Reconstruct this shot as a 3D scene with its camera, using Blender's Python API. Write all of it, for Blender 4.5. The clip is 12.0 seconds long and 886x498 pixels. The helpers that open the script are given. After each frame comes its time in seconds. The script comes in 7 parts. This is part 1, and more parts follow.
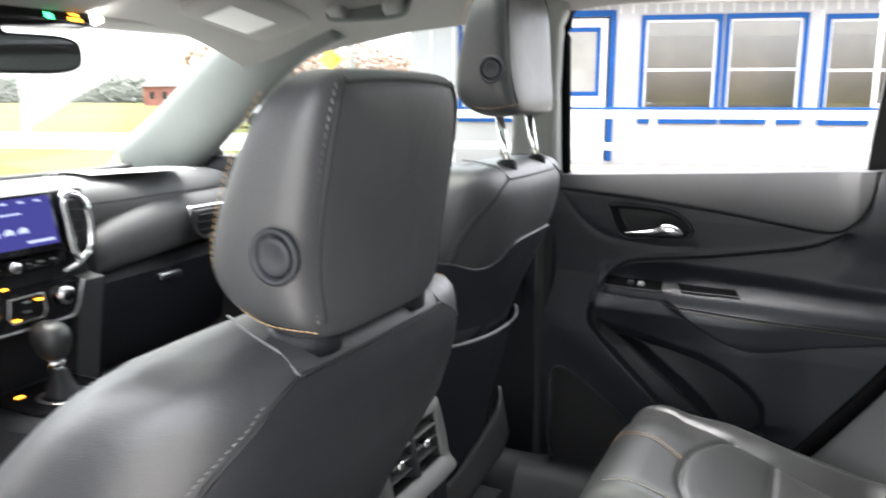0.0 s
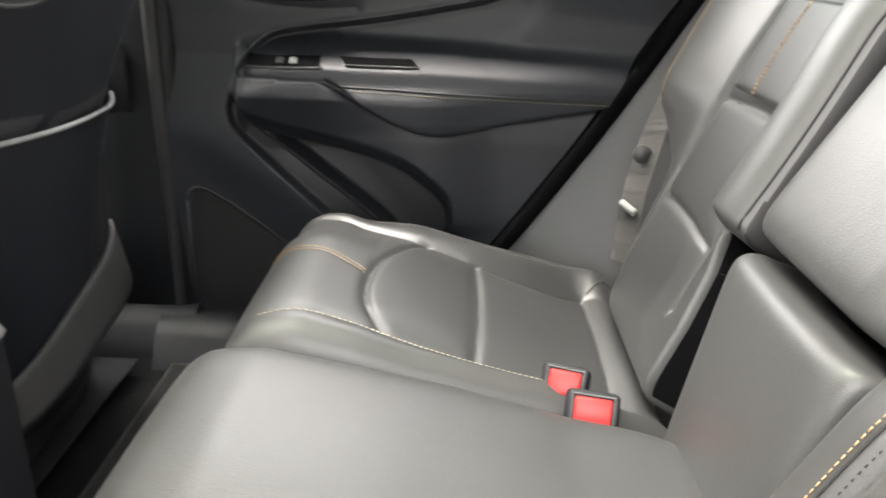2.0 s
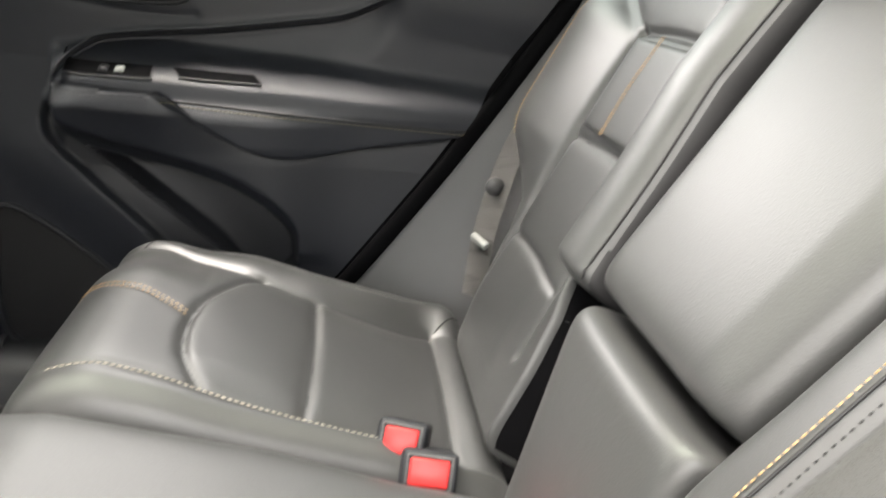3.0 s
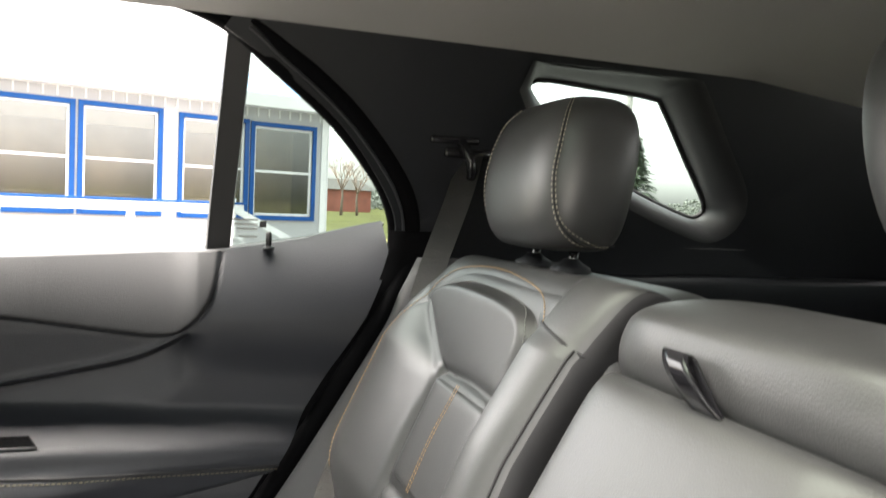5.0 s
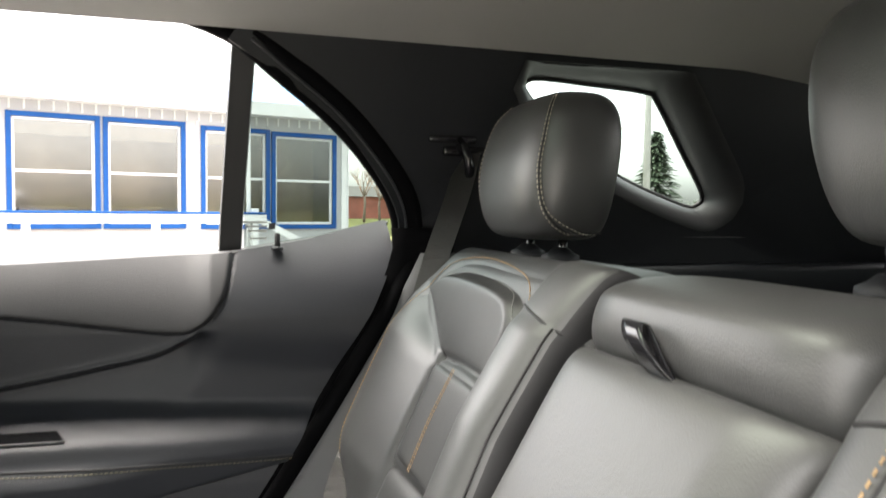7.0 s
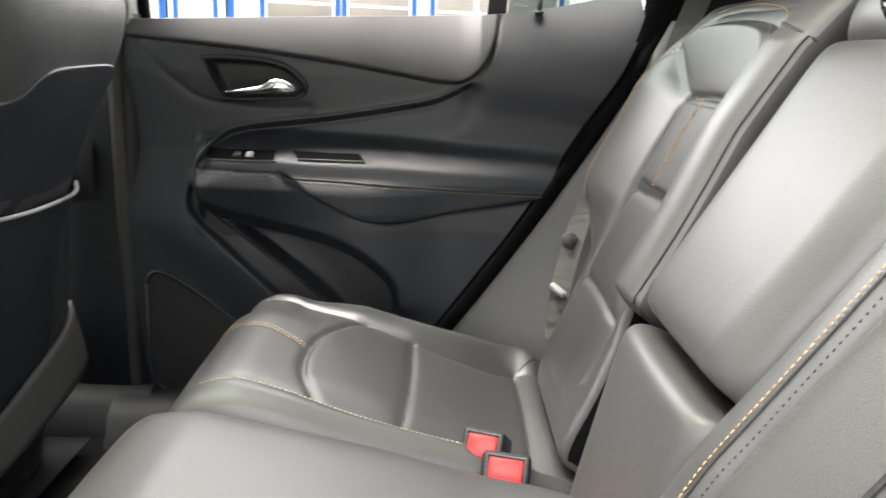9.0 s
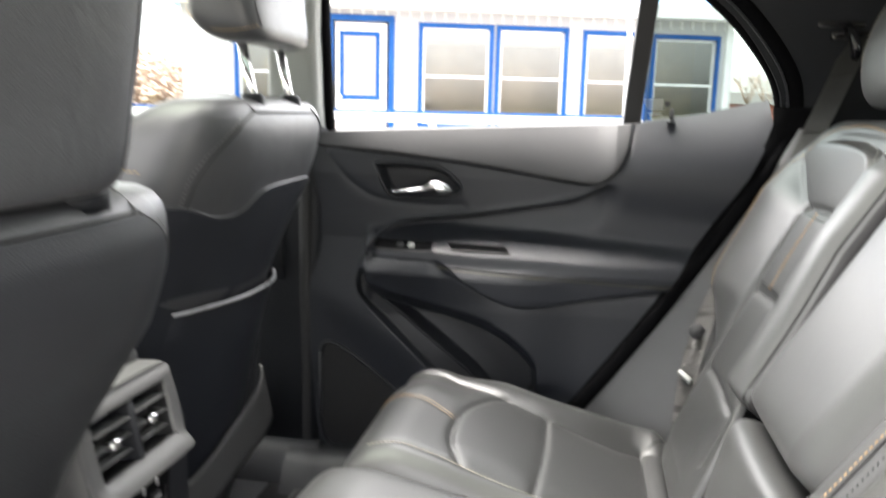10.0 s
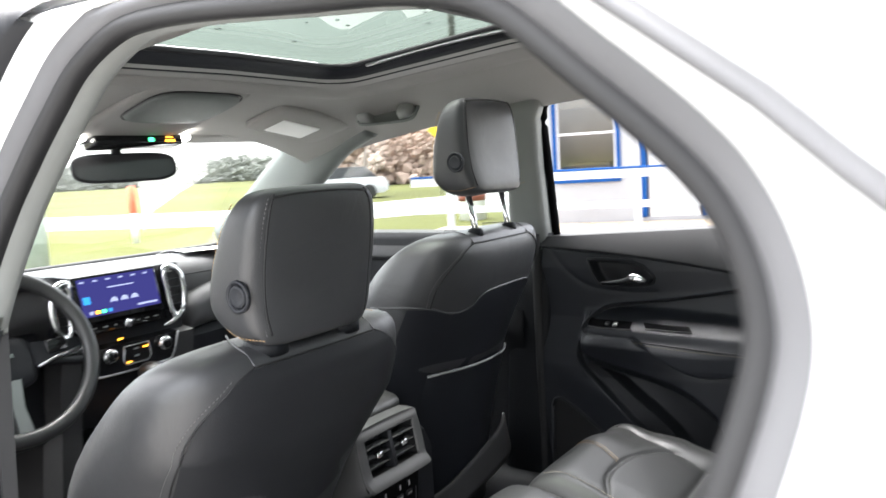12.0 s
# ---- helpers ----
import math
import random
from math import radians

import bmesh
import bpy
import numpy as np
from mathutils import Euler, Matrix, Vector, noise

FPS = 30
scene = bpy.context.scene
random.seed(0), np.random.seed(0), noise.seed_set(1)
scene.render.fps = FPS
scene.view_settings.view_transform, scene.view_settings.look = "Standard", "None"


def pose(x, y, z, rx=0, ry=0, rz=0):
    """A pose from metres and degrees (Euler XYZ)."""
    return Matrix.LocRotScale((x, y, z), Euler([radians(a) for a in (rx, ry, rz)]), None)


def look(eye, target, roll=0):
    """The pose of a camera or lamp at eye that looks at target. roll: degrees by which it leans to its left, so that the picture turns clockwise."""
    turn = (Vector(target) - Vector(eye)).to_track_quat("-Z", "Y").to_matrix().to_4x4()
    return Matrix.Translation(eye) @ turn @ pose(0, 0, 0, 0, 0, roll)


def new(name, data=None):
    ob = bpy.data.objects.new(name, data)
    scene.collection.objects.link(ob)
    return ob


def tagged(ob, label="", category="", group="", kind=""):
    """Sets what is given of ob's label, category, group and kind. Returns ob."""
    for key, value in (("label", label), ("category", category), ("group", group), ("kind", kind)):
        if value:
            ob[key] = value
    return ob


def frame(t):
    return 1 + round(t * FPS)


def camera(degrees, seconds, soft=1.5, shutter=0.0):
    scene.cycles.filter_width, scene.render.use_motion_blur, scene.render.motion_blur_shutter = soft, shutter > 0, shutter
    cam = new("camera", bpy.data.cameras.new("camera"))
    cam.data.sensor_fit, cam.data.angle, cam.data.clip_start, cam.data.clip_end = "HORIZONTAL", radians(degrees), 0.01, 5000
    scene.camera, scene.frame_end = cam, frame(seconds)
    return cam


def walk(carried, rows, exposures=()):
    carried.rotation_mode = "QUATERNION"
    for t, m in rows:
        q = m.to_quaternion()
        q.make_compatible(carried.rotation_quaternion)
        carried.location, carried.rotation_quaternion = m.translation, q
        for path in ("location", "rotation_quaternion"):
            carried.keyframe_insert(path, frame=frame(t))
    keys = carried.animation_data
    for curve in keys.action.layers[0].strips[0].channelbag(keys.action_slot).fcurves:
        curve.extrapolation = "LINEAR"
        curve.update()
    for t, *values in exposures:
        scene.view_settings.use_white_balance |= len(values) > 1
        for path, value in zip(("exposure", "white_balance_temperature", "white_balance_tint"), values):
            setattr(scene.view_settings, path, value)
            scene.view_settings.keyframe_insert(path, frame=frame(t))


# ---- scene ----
cam = camera(60.3, 12.0, shutter=0.5)
PATH = [
    (0, (0.073, -0.896, 1.278), (-0.799, 0.862, 0.888), 0.0),
    (0.5, (0.007, -0.781, 1.225), (-0.632, 1.055, 0.753), 0.6),
    (1, (-0.007, -0.7, 1.163), (-0.464, 1.16, 0.584), -0.5),
    (1.5, (0.012, -0.611, 1.105), (-0.225, 1.26, 0.438), -0.2),
    (2, (0.014, -0.535, 1.067), (-0.012, 1.325, 0.332), 1.6),
    (2.5, (0.021, -0.492, 1.059), (0.183, 1.358, 0.316), 5.0),
    (3, (0.048, -0.466, 1.077), (0.363, 1.386, 0.389), 6.4),
    (3.5, (0.074, -0.452, 1.113), (0.507, 1.421, 0.558), 5.3),
    (5.5, (0.135, -0.394, 1.237), (0.785, 1.497, 1.201), 2.1),
    (6, (0.14, -0.403, 1.24), (0.781, 1.492, 1.216), 1.5),
    (6.5, (0.147, -0.419, 1.232), (0.769, 1.481, 1.189), 0.9),
    (8.5, (0.098, -0.595, 1.102), (0.298, 1.349, 0.678), 1.8),
    (9, (0.066, -0.619, 1.079), (0.1, 1.317, 0.576), 2.2),
    (9.5, (0.065, -0.671, 1.092), (-0.065, 1.263, 0.598), 2.4),
    (10, (0.083, -0.77, 1.158), (-0.27, 1.166, 0.802), 1.4),
    (10.5, (0.127, -0.889, 1.225), (-0.446, 1.017, 1.03), 0.4),
    (11, (0.186, -1.014, 1.25), (-0.557, 0.838, 1.127), -0.3),
    (11.5, (0.285, -1.089, 1.298), (-0.629, 0.682, 1.136), -1.9),
    (12, (0.489, -1.099, 1.317), (-0.654, 0.527, 1.098), -3.3),
]
# the clip's camera opens up over the dark seats and closes down towards the daylight
EXPOSURES = [(0.0, 3.6, 6500, 11), (0.5, 3.8, 6800, 11), (1.0, 4.3, 6850, 11), (2.5, 4.25, 7100, 11), (3.7, 4.15, 7100, 11), (5.5, 3.85, 7000, 11), (6.7, 3.8, 7000, 11), (8.5, 3.95, 7000, 11), (9.5, 4.15, 6950, 11), (10.5, 4.0, 6600, 11), (11.0, 3.6, 6550, 11), (12.0, 3.3, 6450, 11)]
walk(cam, [(t, look(eye, target, roll)) for t, eye, target, roll in PATH], EXPOSURES)

# ---------------------------------------------------------------- light
world = bpy.data.worlds.new("overcast_sky")
scene.world = world
world.use_nodes = True
wn = world.node_tree.nodes
wl = world.node_tree.links
sky = wn.new("ShaderNodeTexSky")
sky.sky_type = "NISHITA"
sky.sun_disc = False
sky.sun_elevation, sky.sun_rotation = radians(71), radians(284)
sky.dust_density, sky.ozone_density = 4.0, 1.0
pale = wn.new("ShaderNodeHueSaturation")
pale.inputs["Saturation"].default_value = 0.16
wl.new(sky.outputs["Color"], pale.inputs["Color"])
wl.new(pale.outputs["Color"], wn["Background"].inputs["Color"])
wn["Background"].inputs["Strength"].default_value = 0.15
sun = new("sun", bpy.data.lights.new("sun", "SUN"))
sun.data.energy, sun.data.angle, sun.data.color = 0.8, radians(60), (1.0, 0.97, 0.93)
sun.matrix_world = look((-3.6, 0.9, 11.0), (0, 0, 1))


# ---------------------------------------------------------------- materials
def mat(name, colour, rough=0.5, metal=0.0, grain=0.0, grain_size=400.0, vary=0.12, stain=6.0, spec=0.5, coat=0.0, rough_vary=0.08, wrinkle=0.0):
    """A surface with grain relief and a large-scale change in tone and gloss."""
    m = bpy.data.materials.new(name)
    m.use_nodes = True
    n, l = m.node_tree.nodes, m.node_tree.links
    b = n["Principled BSDF"]
    b.inputs["Metallic"].default_value = metal
    b.inputs["Specular IOR Level"].default_value = spec
    b.inputs["Coat Weight"].default_value = coat
    tc = n.new("ShaderNodeTexCoord")
    big = n.new("ShaderNodeTexNoise")
    big.inputs["Scale"].default_value = stain
    big.inputs["Detail"].default_value = 5
    l.new(tc.outputs["Object"], big.inputs["Vector"])
    ramp = n.new("ShaderNodeValToRGB")
    lo = [max(0, c * (1 - vary)) for c in colour]
    hi = [min(1, c * (1 + vary)) for c in colour]
    ramp.color_ramp.elements[0].position, ramp.color_ramp.elements[1].position = 0.3, 0.7
    ramp.color_ramp.elements[0].color = (*lo, 1)
    ramp.color_ramp.elements[1].color = (*hi, 1)
    l.new(big.outputs["Fac"], ramp.inputs["Fac"])
    l.new(ramp.outputs["Color"], b.inputs["Base Color"])
    mr = n.new("ShaderNodeMapRange")
    mr.inputs["To Min"].default_value, mr.inputs["To Max"].default_value = max(0.02, rough - rough_vary), min(1, rough + rough_vary)
    l.new(big.outputs["Fac"], mr.inputs["Value"])
    l.new(mr.outputs["Result"], b.inputs["Roughness"])
    if grain:
        v = n.new("ShaderNodeTexVoronoi")
        v.inputs["Scale"].default_value = grain_size
        l.new(tc.outputs["Object"], v.inputs["Vector"])
        fine = n.new("ShaderNodeTexNoise")
        fine.inputs["Scale"].default_value = grain_size * 0.6
        fine.inputs["Detail"].default_value = 3
        l.new(tc.outputs["Object"], fine.inputs["Vector"])
        add = n.new("ShaderNodeMath")
        add.operation = "ADD"
        l.new(v.outputs["Distance"], add.inputs[0])
        l.new(fine.outputs["Fac"], add.inputs[1])
        bump = n.new("ShaderNodeBump")
        bump.inputs["Strength"].default_value = grain
        bump.inputs["Distance"].default_value = 0.3 / grain_size
        l.new(add.outputs[0], bump.inputs["Height"])
        l.new(bump.outputs["Normal"], b.inputs["Normal"])
        if wrinkle:
            # broad soft folds of stretched hide under the fine grain
            fold = n.new("ShaderNodeTexNoise")
            fold.inputs["Scale"].default_value, fold.inputs["Detail"].default_value, fold.inputs["Distortion"].default_value = 17.0, 3.0, 0.8
            l.new(tc.outputs["Object"], fold.inputs["Vector"])
            wave = n.new("ShaderNodeBump")
            wave.inputs["Strength"].default_value, wave.inputs["Distance"].default_value = wrinkle, 0.006
            l.new(fold.outputs["Fac"], wave.inputs["Height"])
            l.new(wave.outputs["Normal"], bump.inputs["Normal"])
    return m


def glass(name, tint, gloss_rough=0.0, ior=1.5):
    m = bpy.data.materials.new(name)
    m.use_nodes = True
    n, l = m.node_tree.nodes, m.node_tree.links
    n.remove(n["Principled BSDF"])
    clear = n.new("ShaderNodeBsdfTransparent")
    clear.inputs["Color"].default_value = (*tint, 1)
    gloss = n.new("ShaderNodeBsdfGlossy")
    gloss.inputs["Roughness"].default_value = gloss_rough
    fres = n.new("ShaderNodeFresnel")
    fres.inputs["IOR"].default_value = ior
    mix = n.new("ShaderNodeMixShader")
    l.new(fres.outputs["Fac"], mix.inputs["Fac"])
    l.new(clear.outputs[0], mix.inputs[1])
    l.new(gloss.outputs[0], mix.inputs[2])
    l.new(mix.outputs[0], n["Material Output"].inputs["Surface"])
    return m


def lamp_mat(name, colour, strength):
    m = bpy.data.materials.new(name)
    m.use_nodes = True
    n, l = m.node_tree.nodes, m.node_tree.links
    e = n.new("ShaderNodeEmission")
    e.inputs["Color"].default_value, e.inputs["Strength"].default_value = (*colour, 1), strength
    l.new(e.outputs[0], n["Material Output"].inputs["Surface"])
    return m


SEAT_BACK = mat("black_seat_back_leather", (0.0310, 0.0320, 0.0345), 0.45, spec=0.9, grain=0.35, grain_size=700, vary=0.15, stain=7, rough_vary=0.06, wrinkle=0.22)
FLAP = mat("soft_dark_grey_flap", (0.036, 0.036, 0.037), 0.7, grain=0.4, grain_size=700, vary=0.12, stain=6)
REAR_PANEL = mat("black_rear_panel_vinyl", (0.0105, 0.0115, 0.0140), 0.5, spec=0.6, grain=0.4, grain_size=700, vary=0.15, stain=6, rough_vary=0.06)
LEATHER = mat("black_leather", (0.0265, 0.0273, 0.0273), 0.44, spec=1.0, grain=0.25, grain_size=700, vary=0.15, stain=9, rough_vary=0.06, wrinkle=0.07)
LEATHER_PERF = mat("perforated_leather", (0.050, 0.050, 0.049), 0.52, spec=0.6, grain=0.45, grain_size=900, vary=0.12, stain=9)
VINYL = mat("soft_black_vinyl", (0.0235, 0.024, 0.0262), 0.58, spec=0.42, grain=0.4, grain_size=700, vary=0.14, stain=5)
PLASTIC = mat("black_grained_plastic", (0.0120, 0.0130, 0.0160), 0.55, spec=0.42, grain=0.5, grain_size=800, vary=0.15, stain=5)
PLASTIC_GREY = mat("dark_grey_plastic", (0.06, 0.06, 0.062), 0.5, grain=0.4, grain_size=800, vary=0.1, stain=5)
GREY_GLOSS = mat("satin_grey_lip", (0.30, 0.30, 0.305), 0.28, vary=0.1, stain=8)
VENT_GREY = mat("satin_vent_grey", (0.09, 0.09, 0.09), 0.45, grain=0.2, grain_size=900, vary=0.08, stain=6)
ARCH_GREY = mat("grained_grey_trim", (0.115, 0.115, 0.117), 0.6, grain=0.4, grain_size=800, vary=0.1, stain=5)
PIANO = mat("gloss_black", (0.008, 0.008, 0.009), 0.12, vary=0.1, rough_vary=0.03)
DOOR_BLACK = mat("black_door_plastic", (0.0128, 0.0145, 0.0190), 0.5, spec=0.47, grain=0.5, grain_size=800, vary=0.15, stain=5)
C_BLACK = mat("deep_black_pillar_plastic", (0.0060, 0.0070, 0.0090), 0.55, spec=0.3, grain=0.5, grain_size=800, vary=0.15, stain=5)
# lit copy of the pillar plastic: grazing window light is in the colour
REVEAL = mat("lit_satin_black_reveal", (0.020, 0.021, 0.022), 0.5, spec=0.5, grain=0.4, grain_size=800, vary=0.12, stain=5)
RUBBER = mat("black_rubber", (0.012, 0.012, 0.013), 0.6, grain=0.15, grain_size=900, vary=0.2)
SEAL = mat("matt_black_seals_and_shade", (0.003, 0.003, 0.0035), 0.8, spec=0.04, grain=0.15, grain_size=900, vary=0.2)
STRIP_GREY = mat("pale_grey_strip", (0.13, 0.13, 0.135), 0.5, vary=0.06)
RUBBER_GREY = mat("grey_door_seal", (0.10, 0.10, 0.105), 0.5, grain=0.1, grain_size=900, vary=0.12)
LINER = mat("grey_headliner_cloth", (0.305, 0.298, 0.285), 0.9, grain=0.5, grain_size=900, vary=0.05, stain=3, spec=0.2)
TRIM_GREY = mat("light_grey_pillar_plastic", (0.26, 0.27, 0.258), 0.6, grain=0.35, grain_size=900, vary=0.05, stain=3)
A_TRIM = mat("grey_green_pillar_plastic", (0.125, 0.138, 0.13), 0.6, grain=0.35, grain_size=900, vary=0.05, stain=3)
CARPET = mat("black_carpet", (0.009, 0.009, 0.010), 0.95, grain=1.0, grain_size=350, vary=0.3, stain=18, spec=0.1)
MATWEAVE = mat("black_floor_mat", (0.016, 0.016, 0.0165), 0.85, grain=1.0, grain_size=260, vary=0.25, stain=14, spec=0.2)
CHROME = mat("bright_chrome", (0.86, 0.86, 0.87), 0.10, metal=1.0, vary=0.04, rough_vary=0.04)
SATIN = mat("satin_silver", (0.62, 0.62, 0.63), 0.3, metal=1.0, vary=0.05)
RED = mat("red_plastic", (0.50, 0.025, 0.025), 0.4, vary=0.1, stain=60)
WEBBING = mat("black_belt_webbing", (0.02, 0.02, 0.021), 0.7, grain=0.8, grain_size=500, vary=0.15, stain=20)
WEB_GREY = mat("grey_belt_webbing", (0.085, 0.083, 0.08), 0.75, grain=0.8, grain_size=500, vary=0.1, stain=20)


def perforate(m, per_metre):
    """Rows of small dark holes over a leather."""
    n, l = m.node_tree.nodes, m.node_tree.links
    b = n["Principled BSDF"]
    old = b.inputs["Base Color"].links[0].from_socket
    v = n.new("ShaderNodeTexVoronoi")
    v.inputs["Scale"].default_value, v.inputs["Randomness"].default_value = per_metre, 1.0
    l.new(n["Texture Coordinate"].outputs["Object"], v.inputs["Vector"])
    r = n.new("ShaderNodeValToRGB")
    r.color_ramp.elements[0].position, r.color_ramp.elements[1].position = 0.22, 0.34
    r.color_ramp.elements[0].color, r.color_ramp.elements[1].color = (0.62, 0.62, 0.62, 1), (1, 1, 1, 1)
    l.new(v.outputs["Distance"], r.inputs["Fac"])
    mx = n.new("ShaderNodeMixRGB")
    mx.blend_type = "MULTIPLY"
    mx.inputs["Fac"].default_value = 1.0
    l.new(old, mx.inputs["Color1"])
    l.new(r.outputs["Color"], mx.inputs["Color2"])
    l.new(mx.outputs["Color"], b.inputs["Base Color"])


perforate(LEATHER_PERF, 650)
DASH = mat("soft_grey_black_dash", (0.085, 0.085, 0.087), 0.6, spec=0.4, grain=0.4, grain_size=700, vary=0.12, stain=4)
THREAD_TAN = mat("tan_thread", (0.40, 0.26, 0.13), 0.7, vary=0.2, stain=90)
THREAD_OLIVE = mat("olive_thread", (0.17, 0.145, 0.085), 0.7, vary=0.15, stain=90)
THREAD_WHITE = mat("pale_thread", (0.42, 0.385, 0.31), 0.7, vary=0.15, stain=90)
THREAD_GREY = mat("grey_thread", (0.20, 0.20, 0.195), 0.7, vary=0.15, stain=90)
PAINT = mat("white_car_paint", (0.80, 0.80, 0.79), 0.22, vary=0.02, coat=0.6)
PAPER = mat("white_paper", (0.82, 0.82, 0.80), 0.8, vary=0.03, stain=12)
MIRROR = mat("mirror_glass", (0.75, 0.76, 0.77), 0.02, metal=1.0, vary=0.02, rough_vary=0.0)
CLEAR = glass("clear_car_glass", (0.73, 0.78, 0.76))
PRIVACY = glass("dark_tailgate_glass", (0.13, 0.155, 0.15))
TINTED = glass("tinted_rear_glass", (0.29, 0.345, 0.33))
ROOFGLASS = glass("green_roof_glass", (0.100, 0.122, 0.104), 0.0, 1.28)
SCREEN_GLASS = glass("laminated_windscreen", (0.90, 0.94, 0.92), 0.0, 1.85)
SIDING = mat("white_siding", (0.30, 0.30, 0.31), 0.6, grain=0.3, grain_size=60, vary=0.04, stain=1.5)
BLUE = mat("blue_trim_paint", (0.004, 0.050, 0.185), 0.6, spec=0.15, grain=0.3, grain_size=80, vary=0.12, stain=4)
BLUE_ROOF = mat("pale_blue_metal_roof", (0.20, 0.34, 0.60), 0.5, vary=0.12, stain=1.2)
WHITE_WOOD = mat("white_painted_wood", (0.50, 0.50, 0.505), 0.55, grain=0.4, grain_size=70, vary=0.06, stain=4)
DECK = mat("weathered_deck_wood", (0.34, 0.28, 0.21), 0.8, grain=0.6, grain_size=60, vary=0.25, stain=3)
ROOM = mat("dim_room_beige", (0.46, 0.39, 0.31), 0.8, vary=0.25, stain=1.0)
WINGLASS = glass("building_window_glass", (0.84, 0.80, 0.72), 0.07, 2.4)
CONCRETE = mat("pale_concrete", (0.26, 0.25, 0.235), 0.85, grain=0.5, grain_size=50, vary=0.18, stain=0.35)
GRASS = mat("winter_grass", (0.075, 0.085, 0.028), 0.9, grain=0.8, grain_size=25, vary=0.35, stain=0.18, spec=0.2)
FIELD = mat("pale_green_field", (0.075, 0.078, 0.024), 0.95, grain=0.6, grain_size=10, vary=0.3, stain=0.05, spec=0.1)
BARK = mat("grey_brown_bark", (0.16, 0.125, 0.10), 0.9, grain=1.0, grain_size=40, vary=0.3, stain=6)
# twigs and thicket are lightened: haze is mixed into both colours
TWIG = mat("hazed_russet_twigs", (0.30, 0.20, 0.155), 0.9, vary=0.3, stain=0.6)
HEDGE = mat("hazed_russet_thicket", (0.40, 0.30, 0.25), 0.95, vary=0.12, stain=0.4)
NEEDLES = mat("dark_spruce_needles", (0.06, 0.085, 0.05), 0.8, vary=0.4, stain=2)
# grey-green of the woods with distance haze painted in
FARWOOD = mat("hazed_far_woods", (0.155, 0.165, 0.145), 0.95, vary=0.12, stain=0.15)
BRICK = mat("red_barn_boards", (0.26, 0.085, 0.06), 0.8, grain=0.4, grain_size=12, vary=0.2, stain=0.8)
ROOF_DARK = mat("dark_shingles", (0.07, 0.065, 0.06), 0.85, vary=0.2, stain=2)
YELLOW = mat("yellow_sign_paint", (0.80, 0.52, 0.02), 0.5, vary=0.06)
ORANGE = mat("orange_red_paint", (0.75, 0.12, 0.03), 0.5, vary=0.08)
POLE = mat("galvanised_pole", (0.36, 0.35, 0.33), 0.6, vary=0.15, stain=3)
SCREEN = lamp_mat("screen_glow", (0.075, 0.075, 0.34), 0.085)
SCREEN_ICON = lamp_mat("screen_icons", (0.55, 0.62, 0.95), 0.13)
SCREEN_CYAN = lamp_mat("screen_blue_icon", (0.05, 0.40, 0.95), 0.16)
LAMP = lamp_mat("lamp_lens_glow", (1.0, 0.97, 0.90), 4.0)
GREEN_LED = lamp_mat("green_indicator", (0.05, 0.85, 0.25), 0.7)
AMBER_LED = lamp_mat("amber_indicator", (1.0, 0.36, 0.03), 0.6)


# ---------------------------------------------------------------- mesh helpers
def part(name, bm, material, parent=None, label="", smooth=True, sub=0, angle=None):
    me = bpy.data.meshes.new(name)
    bmesh.ops.recalc_face_normals(bm, faces=bm.faces)
    bm.to_mesh(me)
    bm.free()
    me.materials.append(material)
    for p in me.polygons:
        p.use_smooth = smooth
    if angle and smooth:
        me.set_sharp_from_angle(angle=radians(angle))
    ob = new(name, me)
    if parent:
        ob.parent = parent
    if sub:
        md = ob.modifiers.new("smooth", "SUBSURF")
        md.levels = md.render_levels = sub
    if label:
        tagged(ob, label)
    return ob


def thing(name, label, category, at=(0, 0, 0), group="", kind=""):
    ob = new(name)
    ob.location = at
    ob.empty_display_size = 0.05
    bpy.context.view_layer.update()
    return tagged(ob, label, category, group, kind)


def pane(name, pts, material, parent=None, toward=(0.0, 0.0, 1.1), label=""):
    """One sheet of glass whose face looks at a point."""
    bm = bmesh.new()
    f = bm.faces.new([bm.verts.new(p) for p in pts])
    f.normal_update()
    if f.normal.dot(Vector(toward) - f.calc_center_median()) < 0:
        f.normal_flip()
    me = bpy.data.meshes.new(name)
    bm.to_mesh(me)
    bm.free()
    me.materials.append(material)
    ob = new(name, me)
    ob.visible_shadow = False
    if parent:
        ob.parent = parent
    if label:
        tagged(ob, label)
    return ob


def face_to(ob, toward):
    """Turns a sheet of glass so that its faces look at a point."""
    me = ob.data
    bm = bmesh.new()
    bm.from_mesh(me)
    for f in bm.faces:
        if f.normal.dot(Vector(toward) - f.calc_center_median()) < 0:
            f.normal_flip()
    bm.to_mesh(me)
    bm.free()
    ob.visible_shadow = False
    return ob


def flat(name, bm, material, label, category, kind="structure", smooth=True, sub=0, angle=None, group=""):
    return tagged(part(name, bm, material, None, "", smooth, sub, angle), label, category, group, kind)


def box(x0, x1, y0, y1, z0, z1, r=0.004, seg=2, m=None):
    bm = bmesh.new()
    bmesh.ops.create_cube(bm, size=1)
    for v in bm.verts:
        v.co = Vector(((x0 + x1) / 2 + v.co.x * (x1 - x0), (y0 + y1) / 2 + v.co.y * (y1 - y0), (z0 + z1) / 2 + v.co.z * (z1 - z0)))
    if r:
        r = min(r, 0.49 * min(abs(x1 - x0), abs(y1 - y0), abs(z1 - z0)))
        bmesh.ops.bevel(bm, geom=bm.edges[:], offset=r, segments=seg, profile=0.5, affect="EDGES")
    if m:
        bm.transform(m)
    return bm


